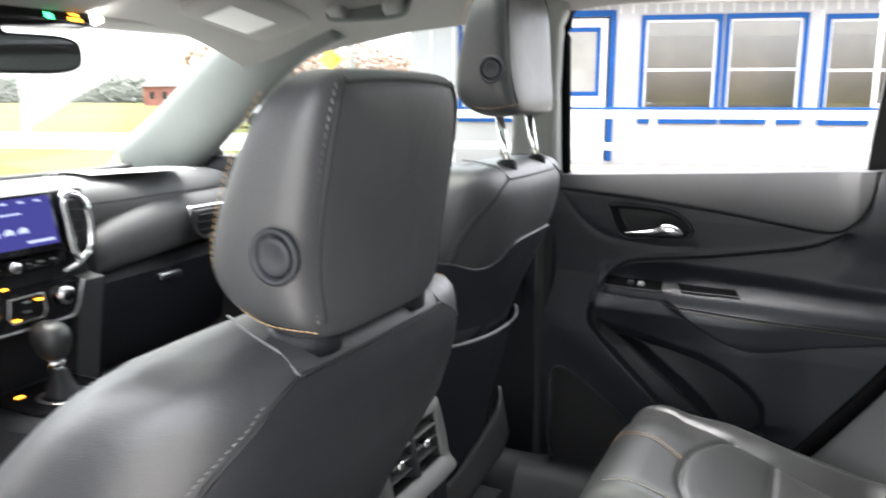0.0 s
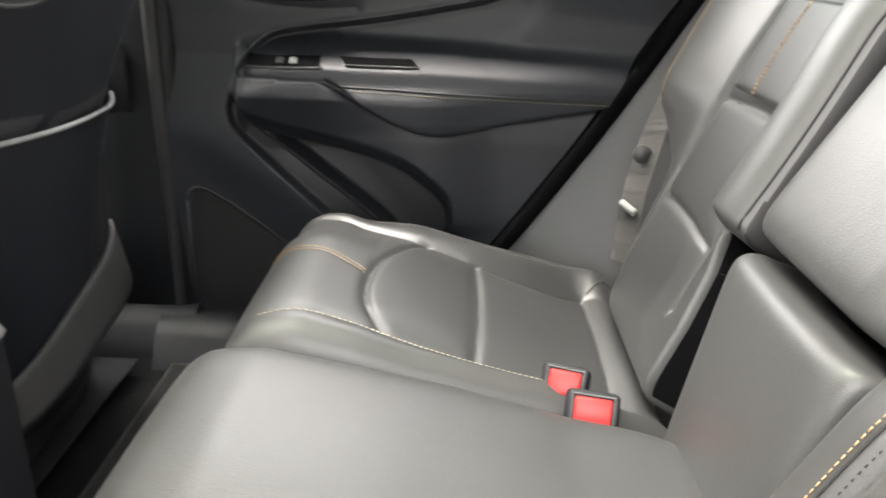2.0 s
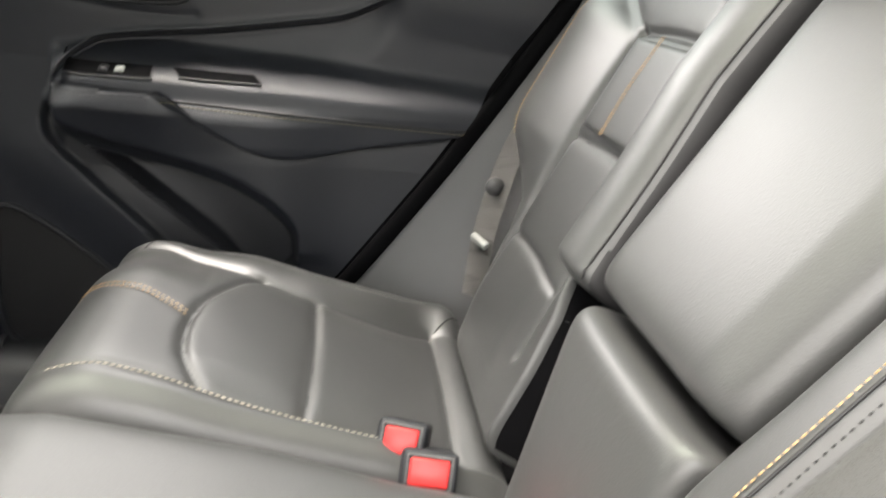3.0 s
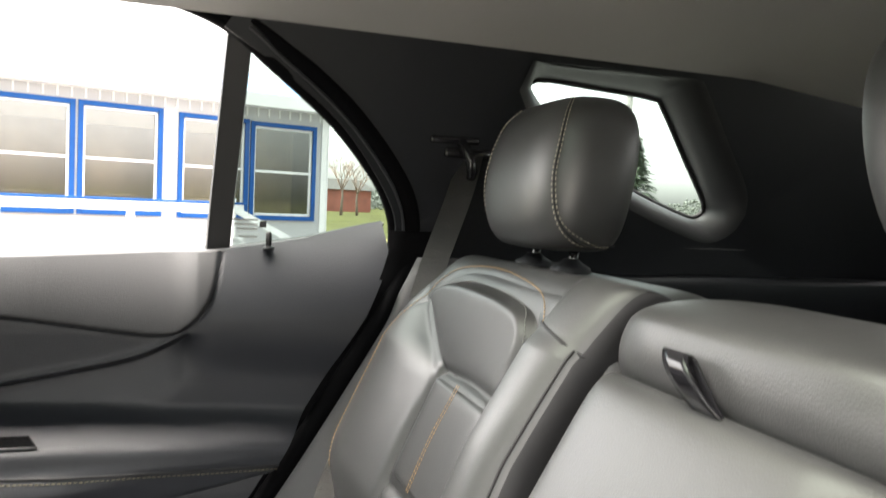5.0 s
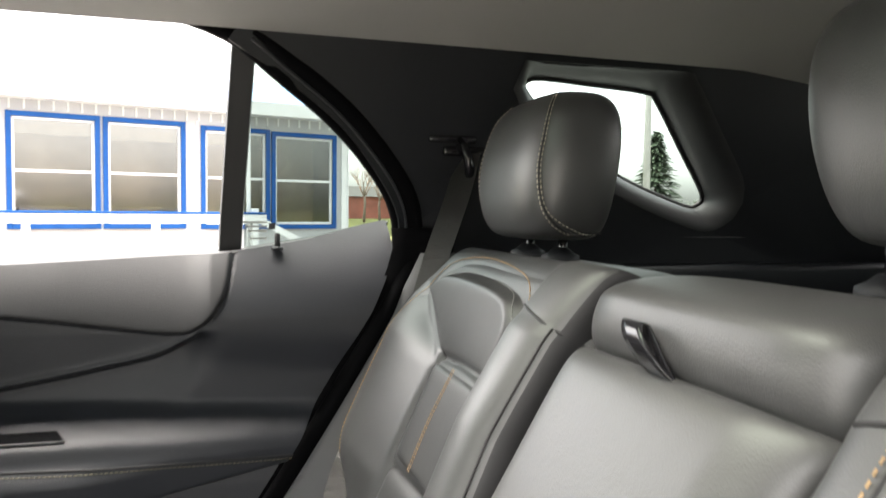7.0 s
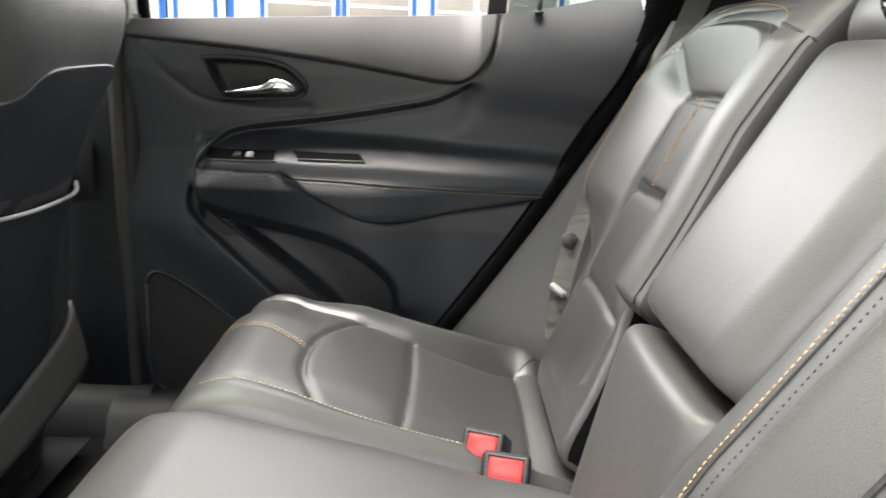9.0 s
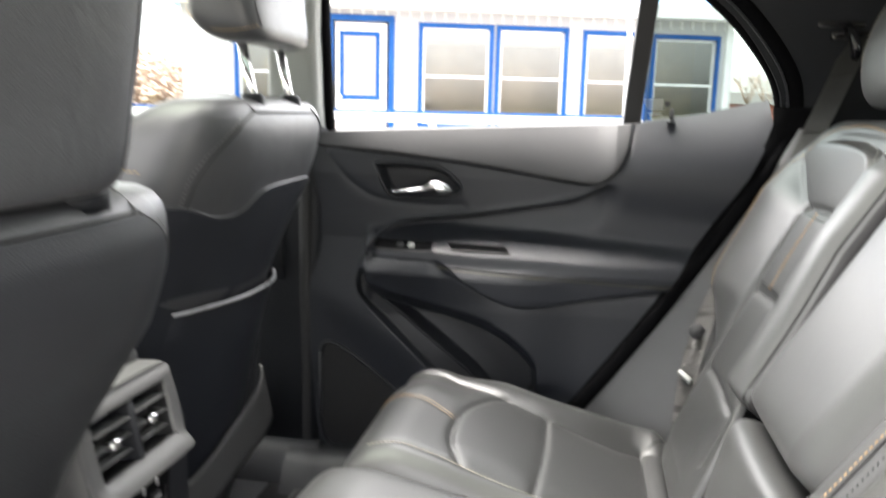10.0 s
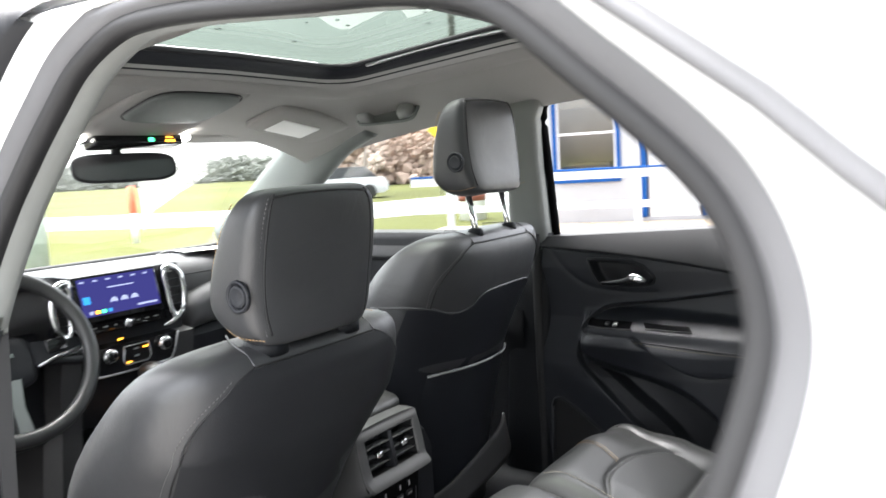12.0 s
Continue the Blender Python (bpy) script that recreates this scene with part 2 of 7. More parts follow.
def join(*bms):
    """Several bmeshes of one part in one."""
    out = bms[0]
    for b in bms[1:]:
        me = bpy.data.meshes.new("tmp")
        b.to_mesh(me)
        b.free()
        out.from_mesh(me)
        bpy.data.meshes.remove(me)
    return out


def prism(pts, axis, lo, hi, r=0.0, seg=2):
    """The outline pts pulled along an axis: y takes (x, z), x takes (y, z), z takes (x, y)."""
    def at(p, d):
        return {"y": (p[0], d, p[1]), "x": (d, p[0], p[1]), "z": (p[0], p[1], d)}[axis]
    bm = bmesh.new()
    a = [bm.verts.new(at(p, lo)) for p in pts]
    b = [bm.verts.new(at(p, hi)) for p in pts]
    bm.faces.new(a)
    bm.faces.new(list(reversed(b)))
    for i in range(len(pts)):
        j = (i + 1) % len(pts)
        bm.faces.new((a[j], a[i], b[i], b[j]))
    bmesh.ops.recalc_face_normals(bm, faces=bm.faces)
    if r:
        rim = [e for e in bm.edges if (e.verts[0] in a) == (e.verts[1] in a)]
        bmesh.ops.bevel(bm, geom=rim, offset=r, segments=seg, profile=0.5, affect="EDGES")
    return bm


def smooth_line(pts, n=8, closed=False):
    """A smooth curve through the points."""
    P = [Vector(p) for p in pts]
    out = []
    m = len(P)
    for i in range(m if closed else m - 1):
        p0 = P[(i - 1) % m] if closed or i else P[0] * 2 - P[1]
        p1, p2 = P[i], P[(i + 1) % m]
        p3 = P[(i + 2) % m] if closed or i + 2 < m else P[-1] * 2 - P[-2]
        for k in range(n):
            t = k / n
            out.append(0.5 * (2 * p1 + (p2 - p0) * t + (2 * p0 - 5 * p1 + 4 * p2 - p3) * t * t + (3 * p1 - p0 - 3 * p2 + p3) * t ** 3))
    if not closed:
        out.append(P[-1])
    return out


def tube(pts, radius, sides=10, closed=False, squash=(1, 1), up=(0, 0, 1)):
    """A round bar along a line; radius may be a list."""
    P = [Vector(p) for p in pts]
    n = len(P)
    bm = bmesh.new()
    rings = []
    for i, p in enumerate(P):
        a, b = P[(i - 1) % n] if closed or i else p, P[(i + 1) % n] if closed or i + 1 < n else p
        t = (b - a).normalized()
        ref = Vector(up) if abs(t.dot(Vector(up))) < 0.95 else Vector((1, 0, 0))
        s = t.cross(ref).normalized()
        w = s.cross(t)
        r = radius[i] if isinstance(radius, (list, tuple)) else radius
        rings.append([bm.verts.new(p + (s * math.cos(q) * squash[0] + w * math.sin(q) * squash[1]) * r)
                      for q in (2 * math.pi * k / sides for k in range(sides))])
    for i in range(n if closed else n - 1):
        r0, r1 = rings[i], rings[(i + 1) % n]
        for k in range(sides):
            bm.faces.new((r0[k], r0[(k + 1) % sides], r1[(k + 1) % sides], r1[k]))
    if not closed:
        bm.faces.new(rings[0])
        bm.faces.new(list(reversed(rings[-1])))
    return bm


def loft(rings, caps=True):
    bm = bmesh.new()
    R = [[bm.verts.new(p) for p in ring] for ring in rings]
    n = len(R[0])
    for a, b in zip(R, R[1:]):
        for k in range(n):
            bm.faces.new((a[k], a[(k + 1) % n], b[(k + 1) % n], b[k]))
    if caps:
        bm.faces.new(list(reversed(R[0])))
        bm.faces.new(R[-1])
    return bm


def oval(cx, cy, z, hx, hy, power=4.0, n=28):
    """A rounded rectangle lying flat at height z."""
    out = []
    for k in range(n):
        q = 2 * math.pi * (k + 0.5) / n
        c, s = math.cos(q), math.sin(q)
        out.append((cx + hx * math.copysign(abs(c) ** (2 / power), c), cy + hy * math.copysign(abs(s) ** (2 / power), s), z))
    return out


def sheet(f, nu, nv, thick=0.0):
    """The surface f(u, v), u and v from 0 to 1, with a thickness along its normal if given."""
    bm = bmesh.new()
    V = [[bm.verts.new(f(i / nu, j / nv)) for j in range(nv + 1)] for i in range(nu + 1)]
    for i in range(nu):
        for j in range(nv):
            bm.faces.new((V[i][j], V[i + 1][j], V[i + 1][j + 1], V[i][j + 1]))
    if thick:
        bmesh.ops.recalc_face_normals(bm, faces=bm.faces)
        bmesh.ops.solidify(bm, geom=bm.faces[:], thickness=thick)
    return bm


def lathe(profile, centre, axis="z", n=24):
    """A turned shape: profile of (radius, height) along an axis."""
    rings = []
    for r, h in profile:
        ring = []
        for k in range(n):
            q = 2 * math.pi * k / n
            a, b = r * math.cos(q), r * math.sin(q)
            d = {"z": (a, b, h), "y": (a, h, b), "x": (h, a, b)}[axis]
            ring.append(Vector(centre) + Vector(d))
        rings.append(ring)
    return loft(rings)


def poly_gap(x, z, poly):
    """Signed distance from points to a polygon's outline (inside: minus)."""
    x, z = np.asarray(x, float), np.asarray(z, float)
    best = np.full(x.shape, 1e9)
    inside = np.zeros(x.shape, bool)
    for (ax, az), (bx, bz) in zip(poly, poly[1:] + poly[:1]):
        ex, ez = bx - ax, bz - az
        t = np.clip(((x - ax) * ex + (z - az) * ez) / (ex * ex + ez * ez + 1e-12), 0, 1)
        best = np.minimum(best, np.hypot(x - ax - t * ex, z - az - t * ez))
        if abs(ez) > 1e-12:
            cross = ((az > z) != (bz > z)) & (x < ex * (z - az) / ez + ax)
            inside ^= cross
    return np.where(inside, -best, best)


def line_gap(x, z, line):
    x, z = np.asarray(x, float), np.asarray(z, float)
    best = np.full(x.shape, 1e9)
    for (ax, az), (bx, bz) in zip(line, line[1:]):
        ex, ez = bx - ax, bz - az
        t = np.clip(((x - ax) * ex + (z - az) * ez) / (ex * ex + ez * ez + 1e-12), 0, 1)
        best = np.minimum(best, np.hypot(x - ax - t * ex, z - az - t * ez))
    return best


def step(a, b, t):
    s = np.clip((np.asarray(t, float) - a) / (b - a), 0, 1)
    return s * s * (3 - 2 * s)


def soft(x, xs, vs, r=0.012):
    """A rounded-off polyline."""
    return sum(np.interp(np.asarray(x) + r * k, xs, vs) for k in (-1.0, -0.5, 0.0, 0.5, 1.0)) / 5


def curve2(pts, n=8):
    return [(p.x, p.y) for p in smooth_line([(a, b, 0) for a, b in pts], n)]


class Pillow:
    """An upholstered block: a padded face with seams pressed in, in the frame m (first axis along, second across, third out)."""

    def __init__(self, m, a0, a1, b0, b1, height, base, seams=(), power=9.0, n=(96, 96)):
        self.m, self.a0, self.a1, self.b0, self.b1 = m, a0, a1, b0, b1
        self.height, self.base, self.seams, self.power, self.n = height, base, seams, power, n

    def local(self, u, v):
        u, v = np.asarray(u, float), np.asarray(v, float)
        a = self.a0 + (self.a1 - self.a0) * u
        lo = self.b0(a) if callable(self.b0) else self.b0
        hi = self.b1(a) if callable(self.b1) else self.b1
        b = lo + (hi - lo) * v
        h = self.height(a, b) + 0 * a
        for line, depth, width in self.seams:
            g = line_gap(a, b, line)
            h = h - depth * np.exp(-(g / width) ** 1.15)
        p = self.power
        e = np.clip(1 - np.abs(2 * u - 1) ** p, 0, 1) ** (1 / p * 2) * np.clip(1 - np.abs(2 * v - 1) ** p, 0, 1) ** (1 / p * 2)
        return a, b, self.base + (h - self.base) * e

    def mesh(self):
        nu, nv = self.n
        cu = 0.5 - 0.5 * np.cos(np.pi * np.linspace(0, 1, nu + 1))
        cv = 0.5 - 0.5 * np.cos(np.pi * np.linspace(0, 1, nv + 1))
        cu = 0.45 * cu + 0.55 * np.linspace(0, 1, nu + 1)
        cv = 0.45 * cv + 0.55 * np.linspace(0, 1, nv + 1)
        U, V = np.meshgrid(cu, cv, indexing="ij")
        a, b, h = self.local(U, V)
        bm = bmesh.new()
        G = [[bm.verts.new(self.m @ Vector((a[i, j], b[i, j], h[i, j]))) for j in range(nv + 1)] for i in range(nu + 1)]
        for i in range(nu):
            for j in range(nv):
                bm.faces.new((G[i][j], G[i + 1][j], G[i + 1][j + 1], G[i][j + 1]))
        rim = [G[i][0] for i in range(nu + 1)] + [G[nu][j] for j in range(1, nv + 1)] + [G[i][nv] for i in range(nu - 1, -1, -1)] + [G[0][j] for j in range(nv - 1, 0, -1)]
        bm.faces.new(rim)
        return bm

    def at(self, a, b, lift=0.0):
        u = (a - self.a0) / (self.a1 - self.a0)
        lo = float(self.b0(np.float64(a))) if callable(self.b0) else self.b0
        hi = float(self.b1(np.float64(a))) if callable(self.b1) else self.b1
        _, _, h = self.local(np.array(u), np.array((b - lo) / (hi - lo)))
        return self.m @ Vector((a, b, float(h) + lift))


def stitches(pts, size=0.0045, gap=0.003, thick=0.0008):
    """A row of short threads along a line of points."""
    P = [Vector(p) for p in pts]
    lens = [0.0]
    for a, b in zip(P, P[1:]):
        lens.append(lens[-1] + (b - a).length)

    def along(s):
        for i in range(len(P) - 1):
            if s <= lens[i + 1]:
                k = (s - lens[i]) / max(1e-9, lens[i + 1] - lens[i])
                return P[i].lerp(P[i + 1], k)
        return P[-1]
    bm = bmesh.new()
    s = 0.0
    while s + size < lens[-1]:
        a, b = along(s), along(s + size)
        t = (b - a).normalized()
        w = t.cross(Vector((0.31, 0.52, 0.79))).normalized() * thick
        x = t.cross(w).normalized() * thick
        ra = [bm.verts.new(a + q) for q in (w, x, -w, -x)]
        mid = (a + b) / 2
        rb = [bm.verts.new(b + q) for q in (w, x, -w, -x)]
        for k in range(4):
            bm.faces.new((ra[k], ra[(k + 1) % 4], rb[(k + 1) % 4], rb[k]))
        bm.faces.new(ra[::-1])
        bm.faces.new(rb)
        s += size + gap
    return bm


def plate(outer, holes, axis, lo, hi, warp=None, cuts=0):
    """A flat panel with openings, pulled along an axis and then bent by warp."""
    def at(p, d):
        return {"y": (p[0], d, p[1]), "x": (d, p[0], p[1]), "z": (p[0], p[1], d)}[axis]
    bm = bmesh.new()
    faces = []
    loops = []
    for d in (lo, hi):
        edges = []
        ring_set = []
        for ring in [outer] + list(holes):
            vs = [bm.verts.new(at(p, d)) for p in ring]
            ring_set.append(vs)
            edges += [bm.edges.new((vs[i], vs[(i + 1) % len(vs)])) for i in range(len(vs))]
        loops.append(ring_set)
        bmesh.ops.triangle_fill(bm, use_beauty=True, use_dissolve=False, edges=edges)
    for ra, rb in zip(*loops):
        for i in range(len(ra)):
            j = (i + 1) % len(ra)
            bm.faces.new((ra[i], ra[j], rb[j], rb[i]))
    if cuts:
        bmesh.ops.subdivide_edges(bm, edges=[e for e in bm.edges if e.calc_length() > cuts], cuts=4, use_grid_fill=True)
    if warp:
        for v in bm.verts:
            v.co = warp(v.co)
    return bm


# ---------------------------------------------------------------- the car's shell
SIDE = 1.0


def lean(co):
    """Tumblehome of the sides: above the sill they lean inwards."""
    k = max(0.0, co.z - 1.13) * 0.33
    return Vector((co.x, co.y - math.copysign(k, co.y), co.z))


ROOF_X = ([-1.25, -1.0, -0.78, -0.3, 0.1, 0.5, 1.0, 1.5], [1.43, 1.49, 1.525, 1.562, 1.562, 1.560, 1.556, 1.50])
ROOF_Y = ([0.0, 0.30, 0.40, 0.50, 0.58, 0.63, 0.66, 0.70], [0.0, 0.004, 0.018, 0.045, 0.075, 0.095, 0.112, 0.135])


def roof_z(x, y):
    return float(np.interp(x, *ROOF_X) - np.interp(abs(y), *ROOF_Y))


HX0, HX1, HY = -0.812, 0.305, 0.345


def roof_sheet(lift, y0=-0.625, hole=True, y1=0.68):
    xs = sorted(set(list(np.linspace(-1.22, 1.5, 56)) + [HX0, HX1]))
    ys = sorted(set(list(np.linspace(y0, y1, 41)) + [-HY, HY]))
    bm = bmesh.new()
    G = {}
    for i, x in enumerate(xs):
        for j, y in enumerate(ys):
            G[i, j] = bm.verts.new((x, y, roof_z(x, y) + lift))
    for i in range(len(xs) - 1):
        for j in range(len(ys) - 1):
            cx, cy = (xs[i] + xs[i + 1]) / 2, (ys[j] + ys[j + 1]) / 2
            if hole and HX0 < cx < HX1 and abs(cy) < HY:
                continue
            bm.faces.new((G[i, j], G[i + 1, j], G[i + 1, j + 1], G[i, j + 1]))
    bmesh.ops.delete(bm, geom=[v for v in bm.verts if not v.link_faces], context="VERTS")
    return bm


flat("ceiling", roof_sheet(0.0, y1=0.648), LINER, "light grey cloth headliner with a large sunroof opening", "ceiling")
flat("roof", roof_sheet(0.055, -0.58), PAINT, "white painted outer roof skin of the car", "roof")

# sunroof: black frame, two green panes, the bar between them, headliner lip
sunroof = thing("sunroof", "two-pane panoramic sunroof in a black frame, wet with drops", "sunroof", (0, 0, 0))
sunroof["kind"] = "structure"


def ring_line(x0, x1, hy, r, lift, n=6):
    pts = []
    for cx, cy, q0 in ((x1 - r, hy - r, 0), (x0 + r, hy - r, 90), (x0 + r, -hy + r, 180), (x1 - r, -hy + r, 270)):
        for k in range(n + 1):
            q = radians(q0 + 90 * k / n)
            pts.append((cx + r * math.cos(q), cy + r * math.sin(q)))
    full = []
    for (ax, ay), (bx, by) in zip(pts, pts[1:] + pts[:1]):
        m = max(1, int(math.hypot(bx - ax, by - ay) / 0.05))
        full += [(ax + (bx - ax) * k / m, ay + (by - ay) * k / m) for k in range(m)]
    return [Vector((x, y, roof_z(x, y) + lift)) for x, y in full]


def band(rings):
    """A closed strip through several closed lines of equal length."""
    bm = bmesh.new()
    R = [[bm.verts.new(p) for p in ring] for ring in rings]
    n = len(R[0])
    for a, b in zip(R, R[1:]):
        for k in range(n):
            bm.faces.new((a[k], a[(k + 1) % n], b[(k + 1) % n], b[k]))
    return bm


def resample(line, n):
    P = line + [line[0]]
    L = [0.0]
    for a, b in zip(P, P[1:]):
        L.append(L[-1] + (b - a).length)
    out = []
    i = 0
    for k in range(n):
        s = L[-1] * k / n
        while L[i + 1] < s:
            i += 1
        out.append(P[i].lerp(P[i + 1], (s - L[i]) / max(1e-9, L[i + 1] - L[i])))
    return out


def hole_rings(specs, n=120):
    return [resample(ring_line(HX0 + d, HX1 - d, HY - d, max(0.02, 0.075 - d), lift), n) for d, lift in specs]


part("headliner_lip", band(hole_rings([(-0.075, 0.003), (-0.068, -0.004), (-0.05, -0.009), (-0.03, -0.009), (-0.012, -0.004), (0.0, 0.004), (0.006, 0.02)])), LINER, sunroof)
part("inner_frame", band(hole_rings([(0.004, 0.010), (0.002, 0.024), (0.006, 0.032), (0.020, 0.035), (0.024, 0.050)])), PLASTIC, sunroof)
part("seal", tube(hole_rings([(0.024, 0.046)])[0], 0.006, 8, closed=True), RUBBER, sunroof)
part("guide_rail", tube(smooth_line([(x, 0.322, roof_z(x, 0.322) + 0.038) for x in (-0.70, -0.4, 0.0, 0.22)], 6), 0.0045, 6), SATIN, sunroof)
part("guide_rail", tube(smooth_line([(x, -0.322, roof_z(x, -0.322) + 0.038) for x in (-0.70, -0.4, 0.0, 0.22)], 6), 0.0045, 6), SATIN, sunroof)
for nm, xa, xb in (("front_pane", HX0 + 0.015, -0.295), ("rear_pane", -0.265, HX1 - 0.015)):
    ob = part(nm, sheet(lambda u, v: (xa + (xb - xa) * u, (2 * v - 1) * 0.332, roof_z(xa + (xb - xa) * u, 0.332 * (2 * v - 1)) + 0.056), 10, 8), ROOFGLASS, sunroof)
    face_to(ob, (0, 0, 0))
part("crossbar", sheet(lambda u, v: (-0.325 + 0.09 * u + 0.02 * (2 * v - 1) ** 2, (2 * v - 1) * 0.335, roof_z(-0.28, 0.335 * (2 * v - 1)) + 0.046 - 0.008 * math.sin(math.pi * u)), 10, 16, 0.010), PLASTIC, sunroof)
part("crossbar_seal", tube([(-0.275 + 0.02 * (y / 0.34) ** 2, y, roof_z(-0.27, y) + 0.030) for y in np.linspace(-0.34, 0.34, 14)], 0.007, 8), RUBBER, sunroof)
rng = random.Random(4)
drops = []
for i in range(26):
    x, y = rng.uniform(-0.72, 0.22), rng.uniform(-0.26, 0.26)
    if -0.34 < x < -0.22:
        continue
    r = rng.uniform(0.003, 0.008)
    drops.append(lathe([(0.001, 0.003), (r * 0.7, 0.0022), (r, 0.0003), (r * 0.9, 0.0)], (x, y, roof_z(x, 0.1) + 0.0555), "z", 10))
part("rain_drops", join(*drops), glass("water_drop", (0.9, 0.93, 0.92)), sunroof)

# floor
flat("floor", box(-1.75, 1.5, -0.70, 0.70, 0.34, 0.375, 0), CARPET, "black carpeted car floor with a raised tunnel", "floor", smooth=False)
flat("tunnel", loft([[(x, y * w, z) for y, z in ((-0.16, 0.37), (-0.13, 0.44), (-0.07, 0.475), (0.07, 0.475), (0.13, 0.44), (0.16, 0.37))] for x, w in ((-1.6, 1.0), (-0.6, 1.0), (-0.2, 1.0), (-0.05, 1.0))]), CARPET, "black carpeted floor tunnel", "floor")
flat("wall_front", box(-1.95, -1.90, -0.75, 0.75, 0.3, 1.02, 0.01), PLASTIC, "dark firewall under the dashboard", "wall")
flat("wall_rear", plate([(-0.75, 0.34), (0.75, 0.34), (0.75, 1.10), (0.62, 1.44), (-0.62, 1.44), (-0.75, 1.10)], [[(-0.52, 1.14), (0.52, 1.14), (0.44, 1.38), (-0.44, 1.38)]], "x", 1.50, 1.56), PLASTIC, "black plastic tailgate trim round the rear window", "wall", smooth=False)
tagged(pane("window_rear", [(1.547, -0.53, 1.13), (1.547, 0.53, 1.13), (1.547, 0.45, 1.39), (1.547, -0.45, 1.39)], PRIVACY), "tinted rear window of the car", "window", kind="structure")

# right side: outer skin below the sill, pillars, seals
for nm, y0, y1 in (("wall_right", 0.86, 0.90),):
    flat(nm, box(-1.9, 1.55, y0, y1, 0.25, 1.105, 0.01), PAINT, "white outer body side below the windows", "wall")
flat("wall_left_front", box(-1.9, -0.46, -0.90, -0.86, 0.25, 1.10, 0.01), PAINT, "white outer body side of the front", "wall")
flat("wall_left_rear", box(0.72, 1.55, -0.90, -0.86, 0.25, 1.10, 0.01), PAINT, "white outer body side of the rear", "wall")


for s, side in ((1, "right"), (-1, "left")):
    flat(f"sill_front_{side}", loft([[(x, s * y, z) for y, z in ((0.64, 0.36), (0.66, 0.43), (0.69, 0.455), (0.85, 0.455), (0.88, 0.30), (0.64, 0.30))] for x in (-1.88, -1.2, -0.44)]), PLASTIC, "black plastic sill trim along the front door", "trim", angle=40)


def pillar(rows, power=4.0):
    """A trim post through rows of (x, y, z, half width along x, half depth along y)."""
    return loft([oval(x, y, z, hx, hy, power, 16) for x, y, z, hx, hy in rows])


for s, side in ((1, "right"), (-1, "left")):
    flat(f"b_pillar_{side}", pillar([(-0.505, s * 0.735, 1.06, 0.062, 0.03), (-0.50, s * 0.725, 1.16, 0.056, 0.028), (-0.487, s * 0.69, 1.30, 0.05, 0.026), (-0.475, s * 0.655, 1.42, 0.052, 0.026), (-0.47, s * 0.635, 1.475, 0.075, 0.03)]), TRIM_GREY,
         "light grey plastic trim on the upper centre pillar", "pillar")
    flat(f"b_pillar_low_{side}", pillar([(-0.53, s * 0.745, 0.36, 0.09, 0.05), (-0.52, s * 0.74, 0.60, 0.075, 0.045), (-0.505, s * 0.738, 0.95, 0.066, 0.036), (-0.505, s * 0.737, 1.12, 0.064, 0.033)]), C_BLACK,
         "black plastic trim on the lower centre pillar", "pillar")
    ap = [(-0.94, s * 0.585, 1.475), (-1.06, s * 0.612, 1.445), (-1.17, s * 0.637, 1.398), (-1.38, s * 0.672, 1.268), (-1.56, s * 0.705, 1.150), (-1.72, s * 0.725, 1.055)]
    ap = smooth_line(ap, 5)
    flat(f"a_pillar_{side}", tube(ap, [0.054 + 0.026 * i / (len(ap) - 1) for i in range(len(ap))], 20, squash=(1.35, 0.55), up=(0, s, 0.3)), A_TRIM,
         "light grey plastic trim on the sloping windscreen pillar", "pillar")

# right: window surround and the black rear pillar trim with the small quarter window
QW = [(p.x, p.y) for p in smooth_line([(0.652, 1.424, 0), (0.76, 1.421, 0), (0.868, 1.414, 0), (0.892, 1.40, 0), (0.96, 1.318, 0), (1.018, 1.247, 0), (1.016, 1.228, 0), (0.985, 1.229, 0), (0.853, 1.275, 0), (0.74, 1.335, 0), (0.66, 1.398, 0)], 4, True)]
REAR_TOP = [(0.178, 1.462), (0.23, 1.476), (0.42, 1.485), (0.70, 1.485), (0.90, 1.48), (1.02, 1.472), (1.20, 1.465), (1.45, 1.45)]
REAR_SEAL = [(0.165, 1.443), (0.235, 1.40), (0.325, 1.335), (0.39, 1.26), (0.425, 1.20), (0.432, 1.14)]
SWOOP = [(p.x, p.y) for p in smooth_line([(a, b, 0) for a, b in REAR_SEAL], 5)]


def outset(ring, w):
    """The closed outline moved outward by w."""
    n = len(ring)
    area = sum(ring[i][0] * ring[(i + 1) % n][1] - ring[(i + 1) % n][0] * ring[i][1] for i in range(n))
    out = []
    for i in range(n):
        (ax, az), (bx, bz) = ring[i - 2], ring[(i + 2) % n]
        ln = math.hypot(bx - ax, bz - az) * (1 if area > 0 else -1)
        out.append((ring[i][0] + w * (bz - az) / ln, ring[i][1] - w * (bx - ax) / ln))
    out = [(x, min(z, 1.445)) for x, z in out]
    return out


def trim_warp(s):
    def f(co):
        k = max(0.0, co.z - 1.12) * 0.30
        bulge = 0.012 * math.sin(math.pi * min(1, max(0, (co.x - 0.4) / 0.9)))
        return Vector((co.x, s * (co.y - k + bulge), co.z))
    return f


